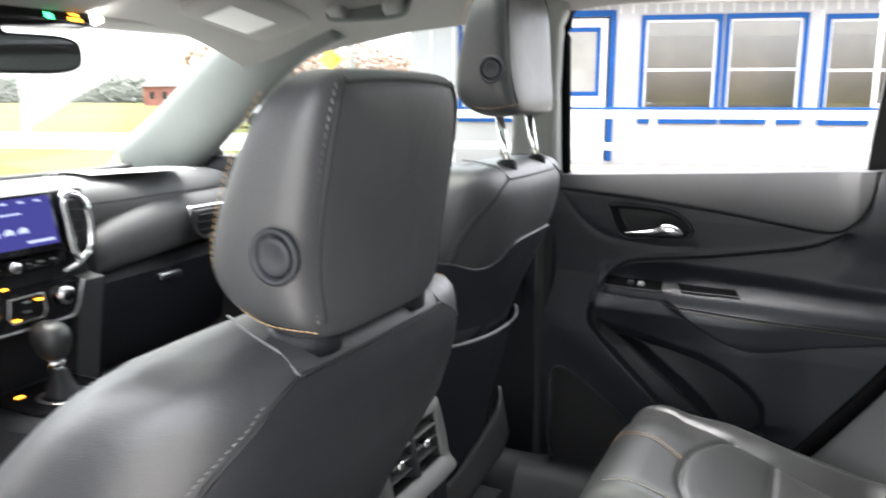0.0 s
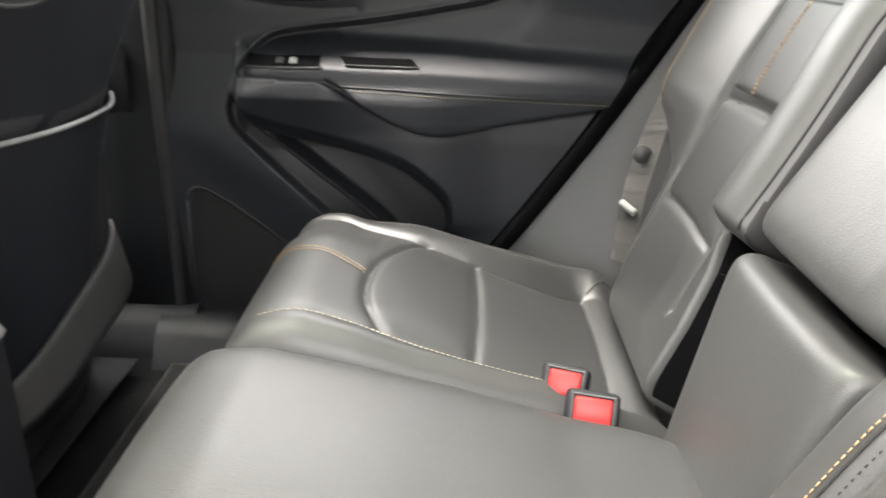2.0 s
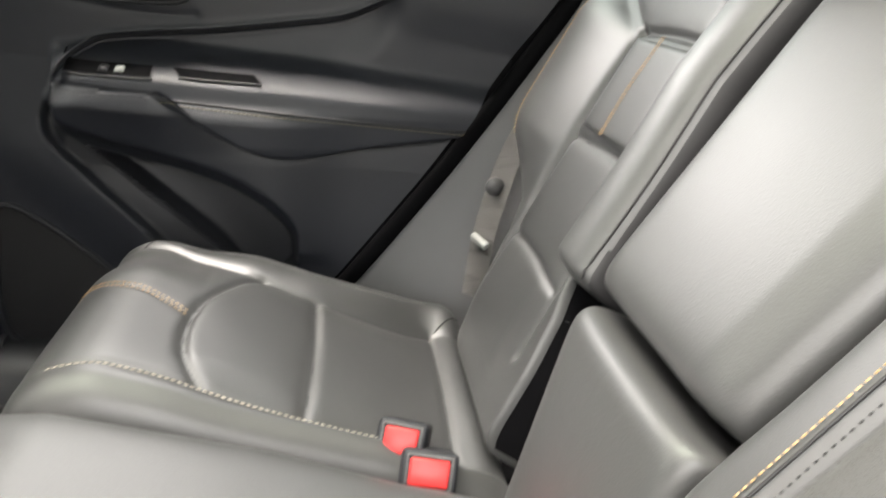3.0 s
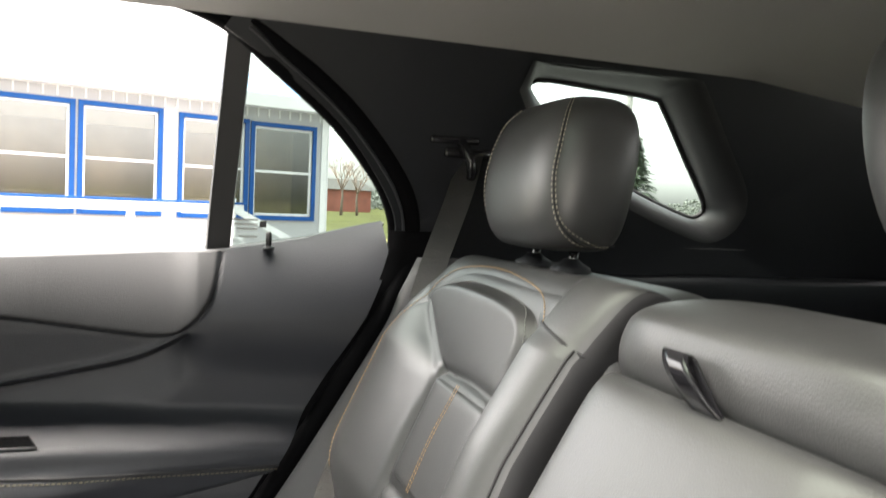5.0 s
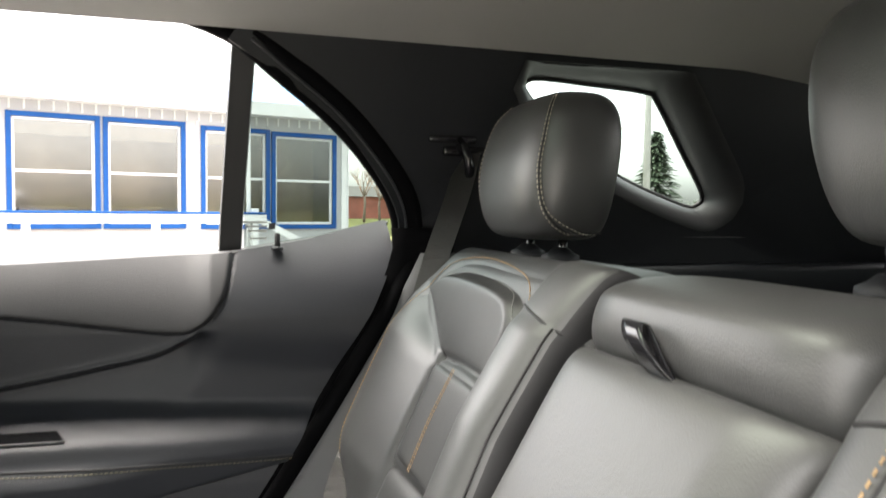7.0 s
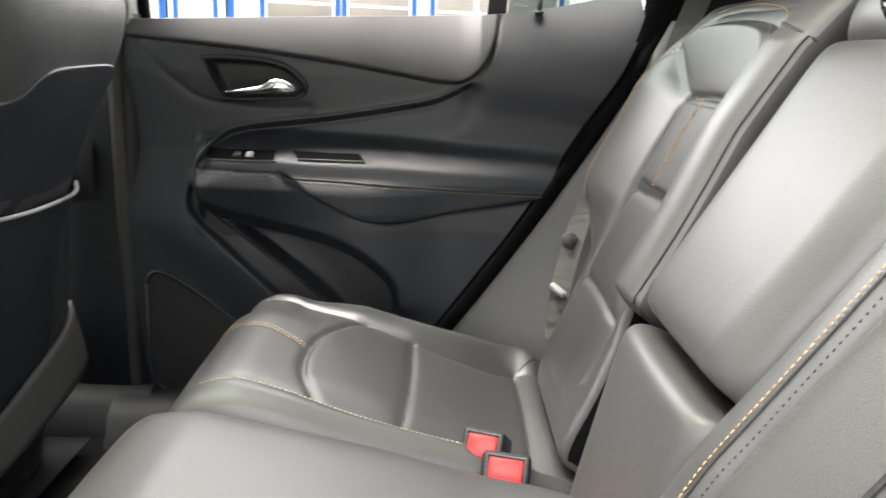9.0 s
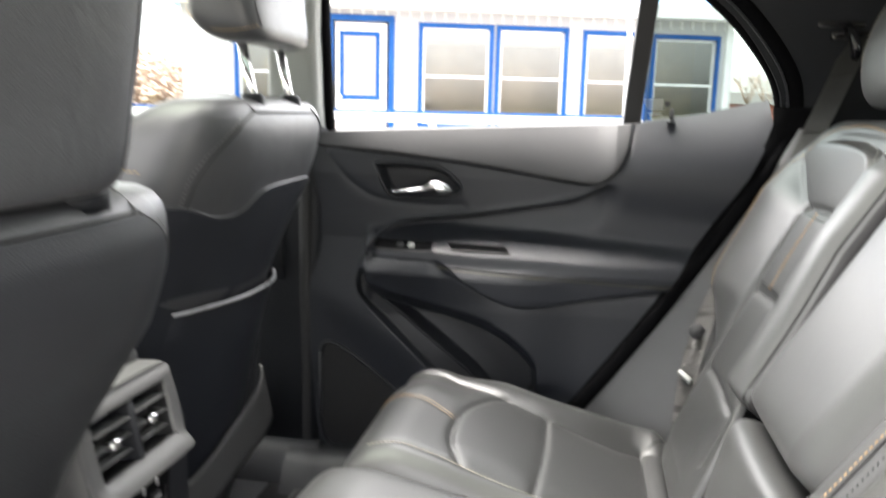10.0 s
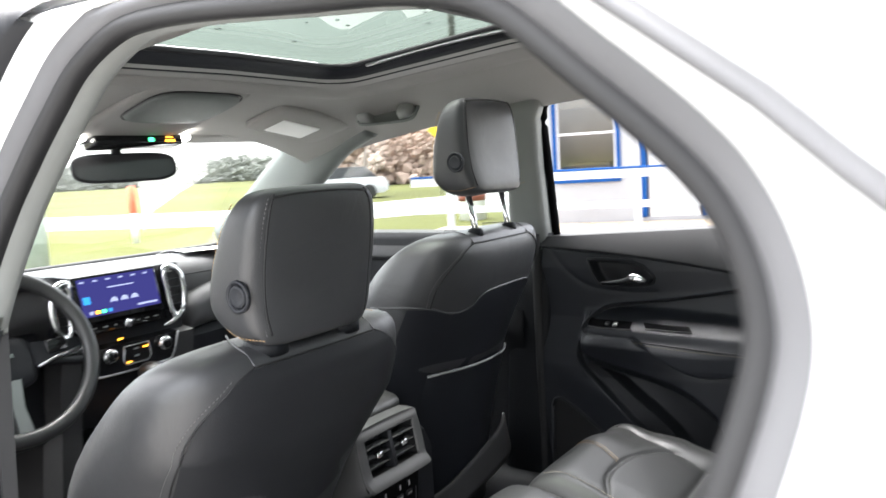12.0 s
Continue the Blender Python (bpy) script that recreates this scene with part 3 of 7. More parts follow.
for s, side in ((1, "right"), (-1, "left")):
    outline = (SWOOP if s > 0 else [(x + 0.10, z) for x, z in SWOOP]) + [(0.56, 1.02), (1.45, 1.02)] + (REAR_TOP[::-1] if s > 0 else REAR_TOP[:1:-1])
    flat(f"c_pillar_{side}", plate(outline, [outset(QW, 0.046)], "y", 0.752, 0.775, trim_warp(s)), C_BLACK,
         "black plastic trim on the wide rear pillar, with a coat hook", "pillar", smooth=False)
    # reveal round the quarter window, pillar plastic in a paler, lit tone
    rings = []
    for w, d in ((0.0495, 0.0), (0.043, 0.0010), (0.036, 0.0045), (0.029, 0.0110), (0.023, 0.0190), (0.018, 0.0280), (0.013, 0.0385), (0.009, 0.050), (0.0065, 0.066)):
        rings.append([trim_warp(s)(Vector((x, 0.7505 + d, z))) for x, z in outset(QW, w)])
    flat(f"quarter_reveal_{side}", band(rings), REVEAL, "dark rounded reveal round the small quarter window", "trim")
    tagged(pane(f"quarter_window_{side}", [trim_warp(s)(Vector((0.84 + (x - 0.84) * 1.02, 0.822, 1.335 + (z - 1.335) * 1.02))) for x, z in outset(QW, 0.012)], TINTED), "tinted fixed quarter window", "window", kind="structure")
    rim = [trim_warp(s)(Vector((x, 0.813, z))) for x, z in outset(QW, 0.0045)]
    flat(f"quarter_seal_{side}", tube(rim, 0.004, 8, closed=True), RUBBER, "black rubber seal of the quarter window", "seal")
    # cargo side trim under the window line
    flat(f"cargo_trim_{side}", sheet(lambda u, v: (0.50 + 0.98 * u, s * (0.755 - 0.05 * v - (0.05 if v > 0.98 else 0) + 0.02 * math.sin(3 * u)), 0.38 + (1.118 - 0.38) * v), 20, 12, 0.015), C_BLACK, "black cargo side trim with a ledge", "trim")
    flat(f"cargo_ledge_{side}", loft([[(x, s * y, z) for y, z in ((0.77, 1.118), (0.685, 1.113), (0.675, 1.10), (0.77, 1.09))] for x in (0.52, 0.8, 1.1, 1.47)]), C_BLACK, "narrow dark ledge along the cargo side", "trim", angle=30)
flat("pillar_joint", tube([trim_warp(1)(Vector((x, 0.7495, 1.165))) for x in np.linspace(0.58, 1.44, 24)], 0.0013, 6), PLASTIC_GREY, "thin joint line across the rear pillar trim", "trim")
hook = thing("coat_hook", "small black plastic coat hook on the rear pillar", "hook", (0.53, 0.70, 1.29))
part("hook_plate", box(-0.05, 0.03, -0.02, 0.0, 0.0, 0.012, 0.004), PIANO, hook)
part("hook_arm", tube(smooth_line([(0.0, -0.012, 0.006), (0.006, -0.03, -0.012), (0.012, -0.034, -0.035), (0.016, -0.024, -0.05)], 4), 0.008, 8), PIANO, hook)
hook.location = (0.515, 0.712, 1.315)

# ---------------------------------------------------------------- right rear door
door = thing("door_1", "black rear car door trim with padded armrest and chrome handle", "car door", (0.0, 0.72, 0.40), kind="structure")
SILL = ([-0.47, -0.12, 0.17, 0.30, 0.405, 0.45], [1.110, 1.127, 1.141, 1.162, 1.187, 1.195])
EDGE = ([0.40, 0.50, 0.60, 0.69, 0.75, 0.845, 0.92, 0.985, 1.053, 1.117, 1.15, 1.20], [-0.06, 0.010, 0.085, 0.148, 0.190, 0.253, 0.299, 0.337, 0.379, 0.412, 0.421, 0.415])
UPPER = curve2([(-0.50, 1.086), (-0.41, 1.080), (-0.263, 1.069), (-0.103, 1.052), (0.027, 1.033), (0.085, 1.026), (0.118, 1.030), (0.148, 1.056), (0.165, 1.095), (0.172, 1.145)], 6) + [(0.172, 1.25), (-0.50, 1.25)]
RIDGE = curve2([(-0.340, 0.870), (-0.325, 0.900), (-0.302, 0.925), (-0.261, 0.942), (-0.119, 0.963), (-0.02, 0.981), (0.06, 0.998), (0.105, 1.018), (0.125, 1.030)], 5)
ARM = [(-0.335, 0.886), (-0.19, 0.893), (0.0, 0.888), (0.255, 0.876), (0.34, 0.872)] + curve2([(0.33, 0.846), (0.275, 0.838), (0.23, 0.829), (0.10, 0.807), (0.045, 0.794), (-0.015, 0.787), (-0.068, 0.798), (-0.13, 0.831), (-0.165, 0.855), (-0.190, 0.868)], 4) + [(-0.26, 0.868), (-0.335, 0.870)]
RECESS = curve2([(-0.328, 1.054), (-0.270, 1.056), (-0.205, 1.050), (-0.172, 1.034), (-0.153, 1.010), (-0.170, 0.993), (-0.225, 0.988), (-0.282, 0.986), (-0.300, 0.992), (-0.315, 1.018)], 3)
BELLY_EDGE = curve2([(-0.348, 0.822), (-0.336, 0.803), (-0.312, 0.788), (-0.267, 0.774), (-0.180, 0.754), (-0.095, 0.727), (-0.034, 0.691), (0.006, 0.648), (0.012, 0.60)], 5)
WALL_EDGE = curve2([(-0.345, 0.812), (-0.322, 0.797), (-0.270, 0.755), (-0.216, 0.711), (-0.161, 0.668), (-0.115, 0.628), (-0.08, 0.585)], 5)
POCKET_FOOT = curve2([(-0.358, 0.836), (-0.364, 0.812), (-0.360, 0.790), (-0.345, 0.772), (-0.290, 0.722), (-0.229, 0.664), (-0.17, 0.606), (-0.12, 0.560)], 5)
POCKET = BELLY_EDGE + [(-0.02, 0.565)] + WALL_EDGE[::-1]
POCKET_RIM = POCKET_FOOT + WALL_EDGE[::-1] + [(-0.352, 0.830)]
FIELD_LINE = curve2([(-0.435, 1.078), (-0.40, 1.036), (-0.363, 1.003), (-0.318, 0.982), (-0.226, 0.973), (-0.15, 0.976)], 5)
SPEAKER = curve2([(-0.44, 0.655), (-0.43, 0.675), (-0.40, 0.672), (-0.33, 0.625), (-0.25, 0.555), (-0.20, 0.49), (-0.25, 0.44), (-0.36, 0.43), (-0.43, 0.45), (-0.446, 0.52)], 4)


def door_y(x, z):
    x, z = np.asarray(x, float), np.asarray(z, float)
    y = np.interp(z, [0.40, 0.50, 0.66, 0.77, 0.80, 0.90, 0.96, 1.03, 1.10, 1.20], [0.715, 0.705, 0.70, 0.698, 0.70, 0.715, 0.712, 0.705, 0.708, 0.745])
    # ridge between the dark upper field and the scoop over the armrest
    rz = np.interp(x, [p[0] for p in RIDGE], [p[1] for p in RIDGE])
    below = step(0.0, 0.012, rz - z) * step(-0.345, -0.32, x) * step(0.16, 0.10, x)
    y = y + 0.020 * below * step(0.09, 0.0, rz - z)
    g = line_gap(x, z, RIDGE)
    y = y - 0.005 * np.exp(-(g / 0.0045) ** 1.2) + 0.002 * np.exp(-(line_gap(x, z + 0.010, RIDGE) / 0.006) ** 2)
    y = y + 0.004 * np.exp(-(line_gap(x, z, FIELD_LINE) / 0.007) ** 1.2)
    # padded upper edge
    up = step(0.004, -0.005, poly_gap(x, z, UPPER))
    lo = np.interp(x, [p[0] for p in UPPER[:-2]], [p[1] for p in UPPER[:-2]])
    pad = 0.688 + 0.048 * np.clip((z - np.minimum(lo, 1.046)) / 0.10, 0, 1.4) ** 1.5
    y = y * (1 - up) + pad * up
    # rear corner leans out to the glass like the pad, behind a fine groove
    corner = 0.694 + 0.048 * np.clip((z - 1.046) / 0.10, 0, 1.6) ** 1.5
    back = step(0.115, 0.175, x) * step(0.97, 1.05, z + 0.10 * (x - 0.17)) * (1 - up)
    y = y * (1 - back) + corner * back
    y = y + 0.0045 * np.exp(-(line_gap(x, z, UPPER[:-2]) / 0.0028) ** 2)
    # armrest
    ag = poly_gap(x, z, ARM)
    reach = soft(x, [-0.34, -0.30, -0.19, 0.0, 0.2, 0.34], [0.045, 0.055, 0.072, 0.073, 0.055, 0.024], 0.10)
    front = step(-0.04, -0.205, x) * step(-0.352, -0.330, x)
    top = np.where(z > 0.868, step(0.046, -0.008, ag) * step(-0.350, -0.330, x), np.maximum(step(0.003, -0.006, ag), front * np.interp(z, [0.745, 0.868], [0.0, 1.0])))
    y = y - reach * top * np.interp(z, [0.785, 0.81, 0.86, 0.89], [0.62, 0.78, 1.0, 1.0])
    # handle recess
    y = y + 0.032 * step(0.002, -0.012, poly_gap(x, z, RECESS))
    y = y + 0.007 * np.exp(-(line_gap(x, z, ARM[5:-2]) / 0.004) ** 1.2)
    # belly over the map pocket, the pocket's rim and its outer wall
    edge_z = np.interp(x, [p[0] for p in BELLY_EDGE], [p[1] for p in BELLY_EDGE])
    y = y - 0.022 * step(0.0, 0.030, z - edge_z) * step(0.872, 0.840, z) * step(-0.366, -0.325, x) * step(0.10, -0.05, x)
    y = y - 0.016 * step(0.10, 0.0, line_gap(x, z, POCKET_FOOT)) * step(0.82, 0.70, z)
    y = y + 0.020 * step(0.003, -0.006, poly_gap(x, z, POCKET_RIM)) - 0.006 * np.exp(-(line_gap(x, z, WALL_EDGE) / 0.0035) ** 2)
    y = y + 0.046 * step(0.002, -0.012, poly_gap(x, z, POCKET))
    y = y + 0.006 * step(0.002, -0.004, poly_gap(x, z, SPEAKER))
    return y


NX, NZ = 300, 290
uu, vv = np.meshgrid(np.linspace(0, 1, NX + 1), np.linspace(0, 1, NZ + 1), indexing="ij")
zz = 0.40 + vv * (np.interp(-0.465 + 0.90 * uu, *SILL) - 0.40)
xx = -0.465 + uu * (np.interp(zz, *EDGE) + 0.465)
yy = door_y(xx, zz)
cxs = (xx[:-1, :-1] + xx[1:, 1:]) / 2
czs = (zz[:-1, :-1] + zz[1:, 1:]) / 2
kind_of = np.zeros(cxs.shape, int)
kind_of[poly_gap(cxs, czs, UPPER) < 0] = 1
kind_of[poly_gap(cxs, czs, ARM) < 0.004] = 2
kind_of[poly_gap(cxs, czs, SPEAKER) < -0.003] = 3
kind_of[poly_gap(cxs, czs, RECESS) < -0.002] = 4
kind_of[(poly_gap(cxs, czs, POCKET) < -0.001) | (poly_gap(cxs, czs, POCKET_RIM) < -0.001)] = 5


def door_piece(k):
    bm = bmesh.new()
    made = {}

    def vert(i, j):
        if (i, j) not in made:
            made[i, j] = bm.verts.new((xx[i, j], yy[i, j] - 0.72, zz[i, j] - 0.40))
        return made[i, j]
    for i, j in zip(*np.nonzero(kind_of == k)):
        bm.faces.new((vert(i, j), vert(i + 1, j), vert(i + 1, j + 1), vert(i, j + 1)))
    return bm


part("door_panel", door_piece(0), DOOR_BLACK, door, "black grained plastic door panel")
part("upper_pad", door_piece(1), VINYL, door, "soft black padded upper trim")
part("armrest", door_piece(2), DOOR_BLACK, door, "padded black armrest with stitched edge")
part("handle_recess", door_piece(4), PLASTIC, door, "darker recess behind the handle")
part("map_pocket", door_piece(5), PLASTIC, door, "dark map pocket in the lower door")
part("speaker_grille", door_piece(3), RUBBER, door, "fine black speaker grille")


def on_door(x, z, out=0.0):
    return (x, float(door_y(x, z)) - 0.72 - out, z - 0.40)


part("speaker_rim", tube([on_door(x, z, 0.003) for x, z in SPEAKER + SPEAKER[:1]], 0.0045, 6), PLASTIC, door)
part("sill_edge", loft([[(x, y - 0.72, z - 0.40) for y, z in ((float(door_y(x, zt)) - 0.0, zt - 0.001), (float(door_y(x, zt)) + 0.004, zt + 0.001), (0.80, zt + 0.001), (0.81, zt - 0.03))] for x, zt in [(x, float(np.interp(x, *SILL))) for x in np.linspace(-0.465, 0.42, 24)]]), RUBBER, door, angle=40)
part("sill_seal", tube([(x, 0.795 - 0.72, float(np.interp(x, *SILL)) - 0.004 - 0.40) for x in np.linspace(-0.465, 0.42, 24)], 0.007, 8), RUBBER, door)
# switch plate, slot and handle
def arm_top(x, inset, up=0.0):
    """A point on the flat top of the armrest, inset from its inner edge."""
    y_in = float(door_y(x, 0.875))
    zs = np.linspace(0.872, 0.945, 160)
    ys = door_y(np.full(160, x), zs)
    return Vector((x, y_in + inset - 0.72, float(zs[np.argmax(ys > y_in + inset)]) + up - 0.40))


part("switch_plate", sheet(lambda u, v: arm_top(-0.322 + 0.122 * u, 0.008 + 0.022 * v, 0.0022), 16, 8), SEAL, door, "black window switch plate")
for dx in (-0.272, -0.250):
    part("window_switch", loft([[arm_top(dx + w, 0.012 + 0.010 * v, h) for v in (0.0, 0.5, 1.0)] + [arm_top(dx + w, 0.022 - 0.010 * v, 0.001) for v in (0.0, 1.0)] for w, h in ((0.0, 0.003), (0.002, 0.0045), (0.010, 0.005), (0.013, 0.003))]), TRIM_GREY if dx > -0.26 else PLASTIC, door, "small silver-tipped switch")
part("switch_lip", tube([arm_top(x, 0.006, 0.0012) for x in np.linspace(-0.322, -0.196, 14)], 0.0014, 6), PLASTIC_GREY, door)
# flat black sheet paints the slot's dark depth, the paler lip its lit edge
part("pull_slot_shade", sheet(lambda u, v: arm_top(-0.172 + 0.012 * (1 - v) + 0.112 * u, 0.012 + 0.018 * v, 0.0026), 16, 8), SEAL, door, "flat black sheet for the shaded slot of the door pull")
part("lit_pull_lip", tube(smooth_line([arm_top(x, w, 0.0026) for x, w in ((-0.160, 0.0105), (-0.11, 0.0105), (-0.047, 0.0105))], 4), 0.0014, 6), PLASTIC_GREY, door)
arm_edge = curve2([(-0.185, 0.868), (-0.10, 0.866), (0.0, 0.862), (0.12, 0.856), (0.255, 0.850)], 8)
part("armrest_seam", tube([on_door(x, z - 0.003, 0.0006) for x, z in arm_edge], 0.0016, 6), RUBBER, door)
part("stitching", stitches([on_door(x, z - 0.008, 0.0008) for x, z in arm_edge], 0.0042, 0.0020, 0.0006), THREAD_OLIVE, door, "olive thread along the armrest")
part("ridge_line", tube([on_door(x, z - 0.0045, -0.001) for x, z in RIDGE], 0.0011, 6), RUBBER, door)
part("armrest_groove", tube([on_door(x, z, -0.003) for x, z in ARM[5:-2]], 0.0016, 6), RUBBER, door)
rim = [on_door(x, z, 0.0015) for x, z in RECESS + RECESS[:1]]
part("handle_bezel", tube(rim, 0.0042, 8), PLASTIC, door)
lever = part("door_handle", loft([[(x, (0.694 - 0.72) + dy - k, z - 0.40 + dz) for dy, dz in ((0.0, h), (-0.008, h * 0.6), (-0.010, -h * 0.2), (-0.004, -h), (0.008, -h), (0.010, h * 0.4))] for x, z, h, k in
             ((-0.292, 0.999, 0.002, 0.0), (-0.270, 1.000, 0.005, 0.003), (-0.240, 1.003, 0.007, 0.006), (-0.222, 1.006, 0.009, 0.006), (-0.210, 1.012, 0.014, 0.008), (-0.195, 1.013, 0.015, 0.008), (-0.178, 1.010, 0.012, 0.004), (-0.166, 1.006, 0.006, 0.0))]), CHROME, door, "bright chrome pull lever", sub=1)
knob = part("lock_knob", lathe([(0.004, 0.0), (0.0045, 0.012), (0.0042, 0.020), (0.002, 0.022)], (0.238, 0.735 - 0.72, 1.150 - 0.40), "z", 12), RUBBER, door, "small black lock button")
part("collar", lathe([(0.009, 0.0), (0.008, 0.004), (0.005, 0.005)], (0.238, 0.735 - 0.72, 1.146 - 0.40), "z", 14), PLASTIC, knob)
# division post, glass and frame
part("division_post", loft([[(x + dx, y - 0.72 + dy, z - 0.40) for dx, dy in ((-0.015, -0.008), (0.017, -0.008), (0.019, 0.006), (-0.017, 0.006))] for x, y, z in ((0.166, 0.80, 1.10), (0.170, 0.775, 1.19), (0.182, 0.715, 1.38), (0.188, 0.690, 1.47))]), RUBBER, door, "black bar between the door windows", smooth=False)
pane("fixed_glass", [(x, 0.80 - 0.33 * max(0, z - 1.13) - 0.72, z - 0.40) for x, z in ((0.19, 1.145), (0.44, 1.165), (0.435, 1.22), (0.39, 1.28), (0.325, 1.345), (0.19, 1.455))], TINTED, door, (0, -1, 0.7), "tinted fixed corner glass")
frame_line = smooth_line([(-0.443, 0.752, 1.10), (-0.437, 0.715, 1.25), (-0.425, 0.665, 1.42), (-0.405, 0.650, 1.462), (-0.36, 0.645, 1.478), (-0.10, 0.642, 1.484), (0.06, 0.645, 1.480), (0.165, 0.655, 1.454), (0.24, 0.668, 1.402), (0.325, 0.690, 1.338), (0.395, 0.715, 1.262), (0.428, 0.735, 1.205), (0.436, 0.75, 1.15), (0.426, 0.735, 1.117), (0.389, 0.72, 1.05), (0.340, 0.715, 0.97), (0.223, 0.715, 0.782), (0.096, 0.715, 0.60), (0.007, 0.72, 0.48), (-0.05, 0.72, 0.40)], 6)
part("window_frame", tube([(p.x, p.y + 0.012 - 0.72, p.z - 0.40) for p in frame_line], 0.013, 10), SEAL, door, "black rubber door seal")
part("outer_seal", tube([(p.x + 0.020, p.y - 0.006 - 0.72, p.z + 0.008 - 0.40) for p in frame_line[43:]], [0.014 * min(1.0, 0.25 + 0.12 * i) for i in range(len(frame_line) - 43)], 10), SEAL, door)
part("seal_lip", tube([(p.x + 0.004, p.y - 0.018 - 0.72, p.z + 0.004 - 0.40) for p in frame_line[44:78]], 0.0022, 6), PLASTIC, door, "thin black lip of the door seal")
part("front_seal", tube([(-0.475, 0.71 - 0.72, z - 0.40) for z in np.linspace(0.38, 1.12, 12)], 0.016, 8), RUBBER, door)
# printed glass mark
for i, (w, z) in enumerate(((0.040, 1.186), (0.034, 1.179), (0.030, 1.172), (0.026, 1.160))):
    part("glass_mark", box(0.225 - w, 0.225, 0.795 - 0.33 * (z - 1.13) - 0.7205, 0.7955 - 0.33 * (z - 1.13) - 0.7205, z - 0.4, z - 0.4 + 0.0028, 0), TRIM_GREY, door, smooth=False)
part("glass_mark", box(0.228, 0.238, 0.795 - 0.33 * 0.05 - 0.7205, 0.7955 - 0.33 * 0.05 - 0.7205, 1.176 - 0.4, 1.186 - 0.4, 0), RUBBER, door, smooth=False)

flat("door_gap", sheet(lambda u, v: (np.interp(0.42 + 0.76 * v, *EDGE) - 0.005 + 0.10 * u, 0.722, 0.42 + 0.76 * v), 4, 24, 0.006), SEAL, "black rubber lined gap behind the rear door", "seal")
# wheel-arch trim between door and bench, scuff plate
flat("arch_trim", sheet(lambda u, v: (np.interp(0.42 + 0.70 * v, *EDGE) + 0.046 + 0.240 * u, 0.715 - 0.10 * math.sin(0.5 * math.pi * u) * (1 - 0.65 * v), 0.42 + 0.72 * v), 14, 24, 0.01), ARCH_GREY, "grey plastic trim over the wheel arch beside the seat", "trim")
flat("arch_trim_left", sheet(lambda u, v: (np.interp(0.42 + 0.70 * v, *EDGE) + 0.085 + 0.22 * u, -0.715 + 0.09 * math.sin(0.5 * math.pi * u) * (1 - 0.65 * v), 0.42 + 0.72 * v), 14, 24, 0.01), PLASTIC_GREY, "grey plastic trim over the wheel arch beside the seat", "trim")
for s, side in ((1, "right"), (-1, "left")):
    flat(f"scuff_plate_{side}", loft([[(x, s * y, z) for y, z in ((0.60, 0.372), (0.63, 0.425), (0.66, 0.445), (0.74, 0.445), (0.76, 0.37))] for x in (-0.50, -0.3, -0.1, 0.05)]), PLASTIC, "black plastic sill plate at the door foot", "trim", angle=40)

# front right door, seen between the seats
fd = thing("door_2", "black front passenger door trim below the side window", "car door", (-1.0, 0.74, 0.4), kind="structure")
part("door_panel", sheet(lambda u, v: (-0.62 + 1.10 * u, -0.02 - 0.035 * math.exp(-((v - 0.62) / 0.1) ** 2) + 0.03 * max(0, v - 0.85), 0.02 + 0.70 * v), 20, 30, 0.02), PLASTIC, fd)
part("upper_pad", sheet(lambda u, v: (-0.62 + 1.10 * u, -0.035 + 0.06 * v ** 1.6, 0.64 + 0.085 * v), 16, 8, 0.015), VINYL, fd)
part("mirror_sail", prism([(-0.62, 0.72), (-0.43, 0.715), (-0.47, 0.79), (-0.60, 0.76)], "y", -0.03, 0.02, 0.004), RUBBER, fd, "black triangle inside the door mirror")
fwin = flat("window_front_right", sheet(lambda u, v: (-1.60 + (0.56 * v) * (1 - u) + 1.10 * u, 0.80 - 0.12 * v, 1.11 + 0.34 * v), 4, 4), CLEAR, "clear front side window", "window")
face_to(fwin, (-0.9, 0, 1.1))
flat("front_window_seal", tube(smooth_line([(-0.545, 0.75, 1.11), (-0.53, 0.70, 1.28), (-0.52, 0.655, 1.44), (-0.56, 0.648, 1.465), (-0.75, 0.648, 1.458), (-0.95, 0.652, 1.425), (-1.15, 0.665, 1.345), (-1.35, 0.685, 1.235), (-1.50, 0.70, 1.13)], 6), 0.012, 8), RUBBER, "black rubber frame of the front side window", "seal")
ws = flat("windscreen", sheet(lambda u, v: ((-1.20 - 0.06 * (1 - (2 * u - 1) ** 2)) + (-0.62 - 0.05 * (1 - (2 * u - 1) ** 2)) * v, (2 * u - 1) * (0.63 + 0.12 * v), 1.445 - 0.385 * v), 20, 12), SCREEN_GLASS, "large clear windscreen with paper mirrored in it", "window")
face_to(ws, (-0.9, 0, 1.1))
flat("windscreen_edge", tube(smooth_line([(-1.15, 0.605, 1.44), (-1.30, 0.635, 1.342), (-1.46, 0.665, 1.240), (-1.62, 0.700, 1.130), (-1.71, 0.68, 1.085), (-1.80, 0.50, 1.07), (-1.86, 0.2, 1.065), (-1.87, 0.0, 1.065), (-1.86, -0.3, 1.065)], 6), 0.011, 8), RUBBER, "black edge of the windscreen", "seal")
flat("header_trim", sheet(lambda u, v: (-1.25 + 0.05 * v - 0.05 * (1 - (2 * u - 1) ** 2), (2 * u - 1) * 0.60, 1.435 + 0.015 * v), 16, 4, 0.02), LINER, "grey header over the windscreen", "trim")

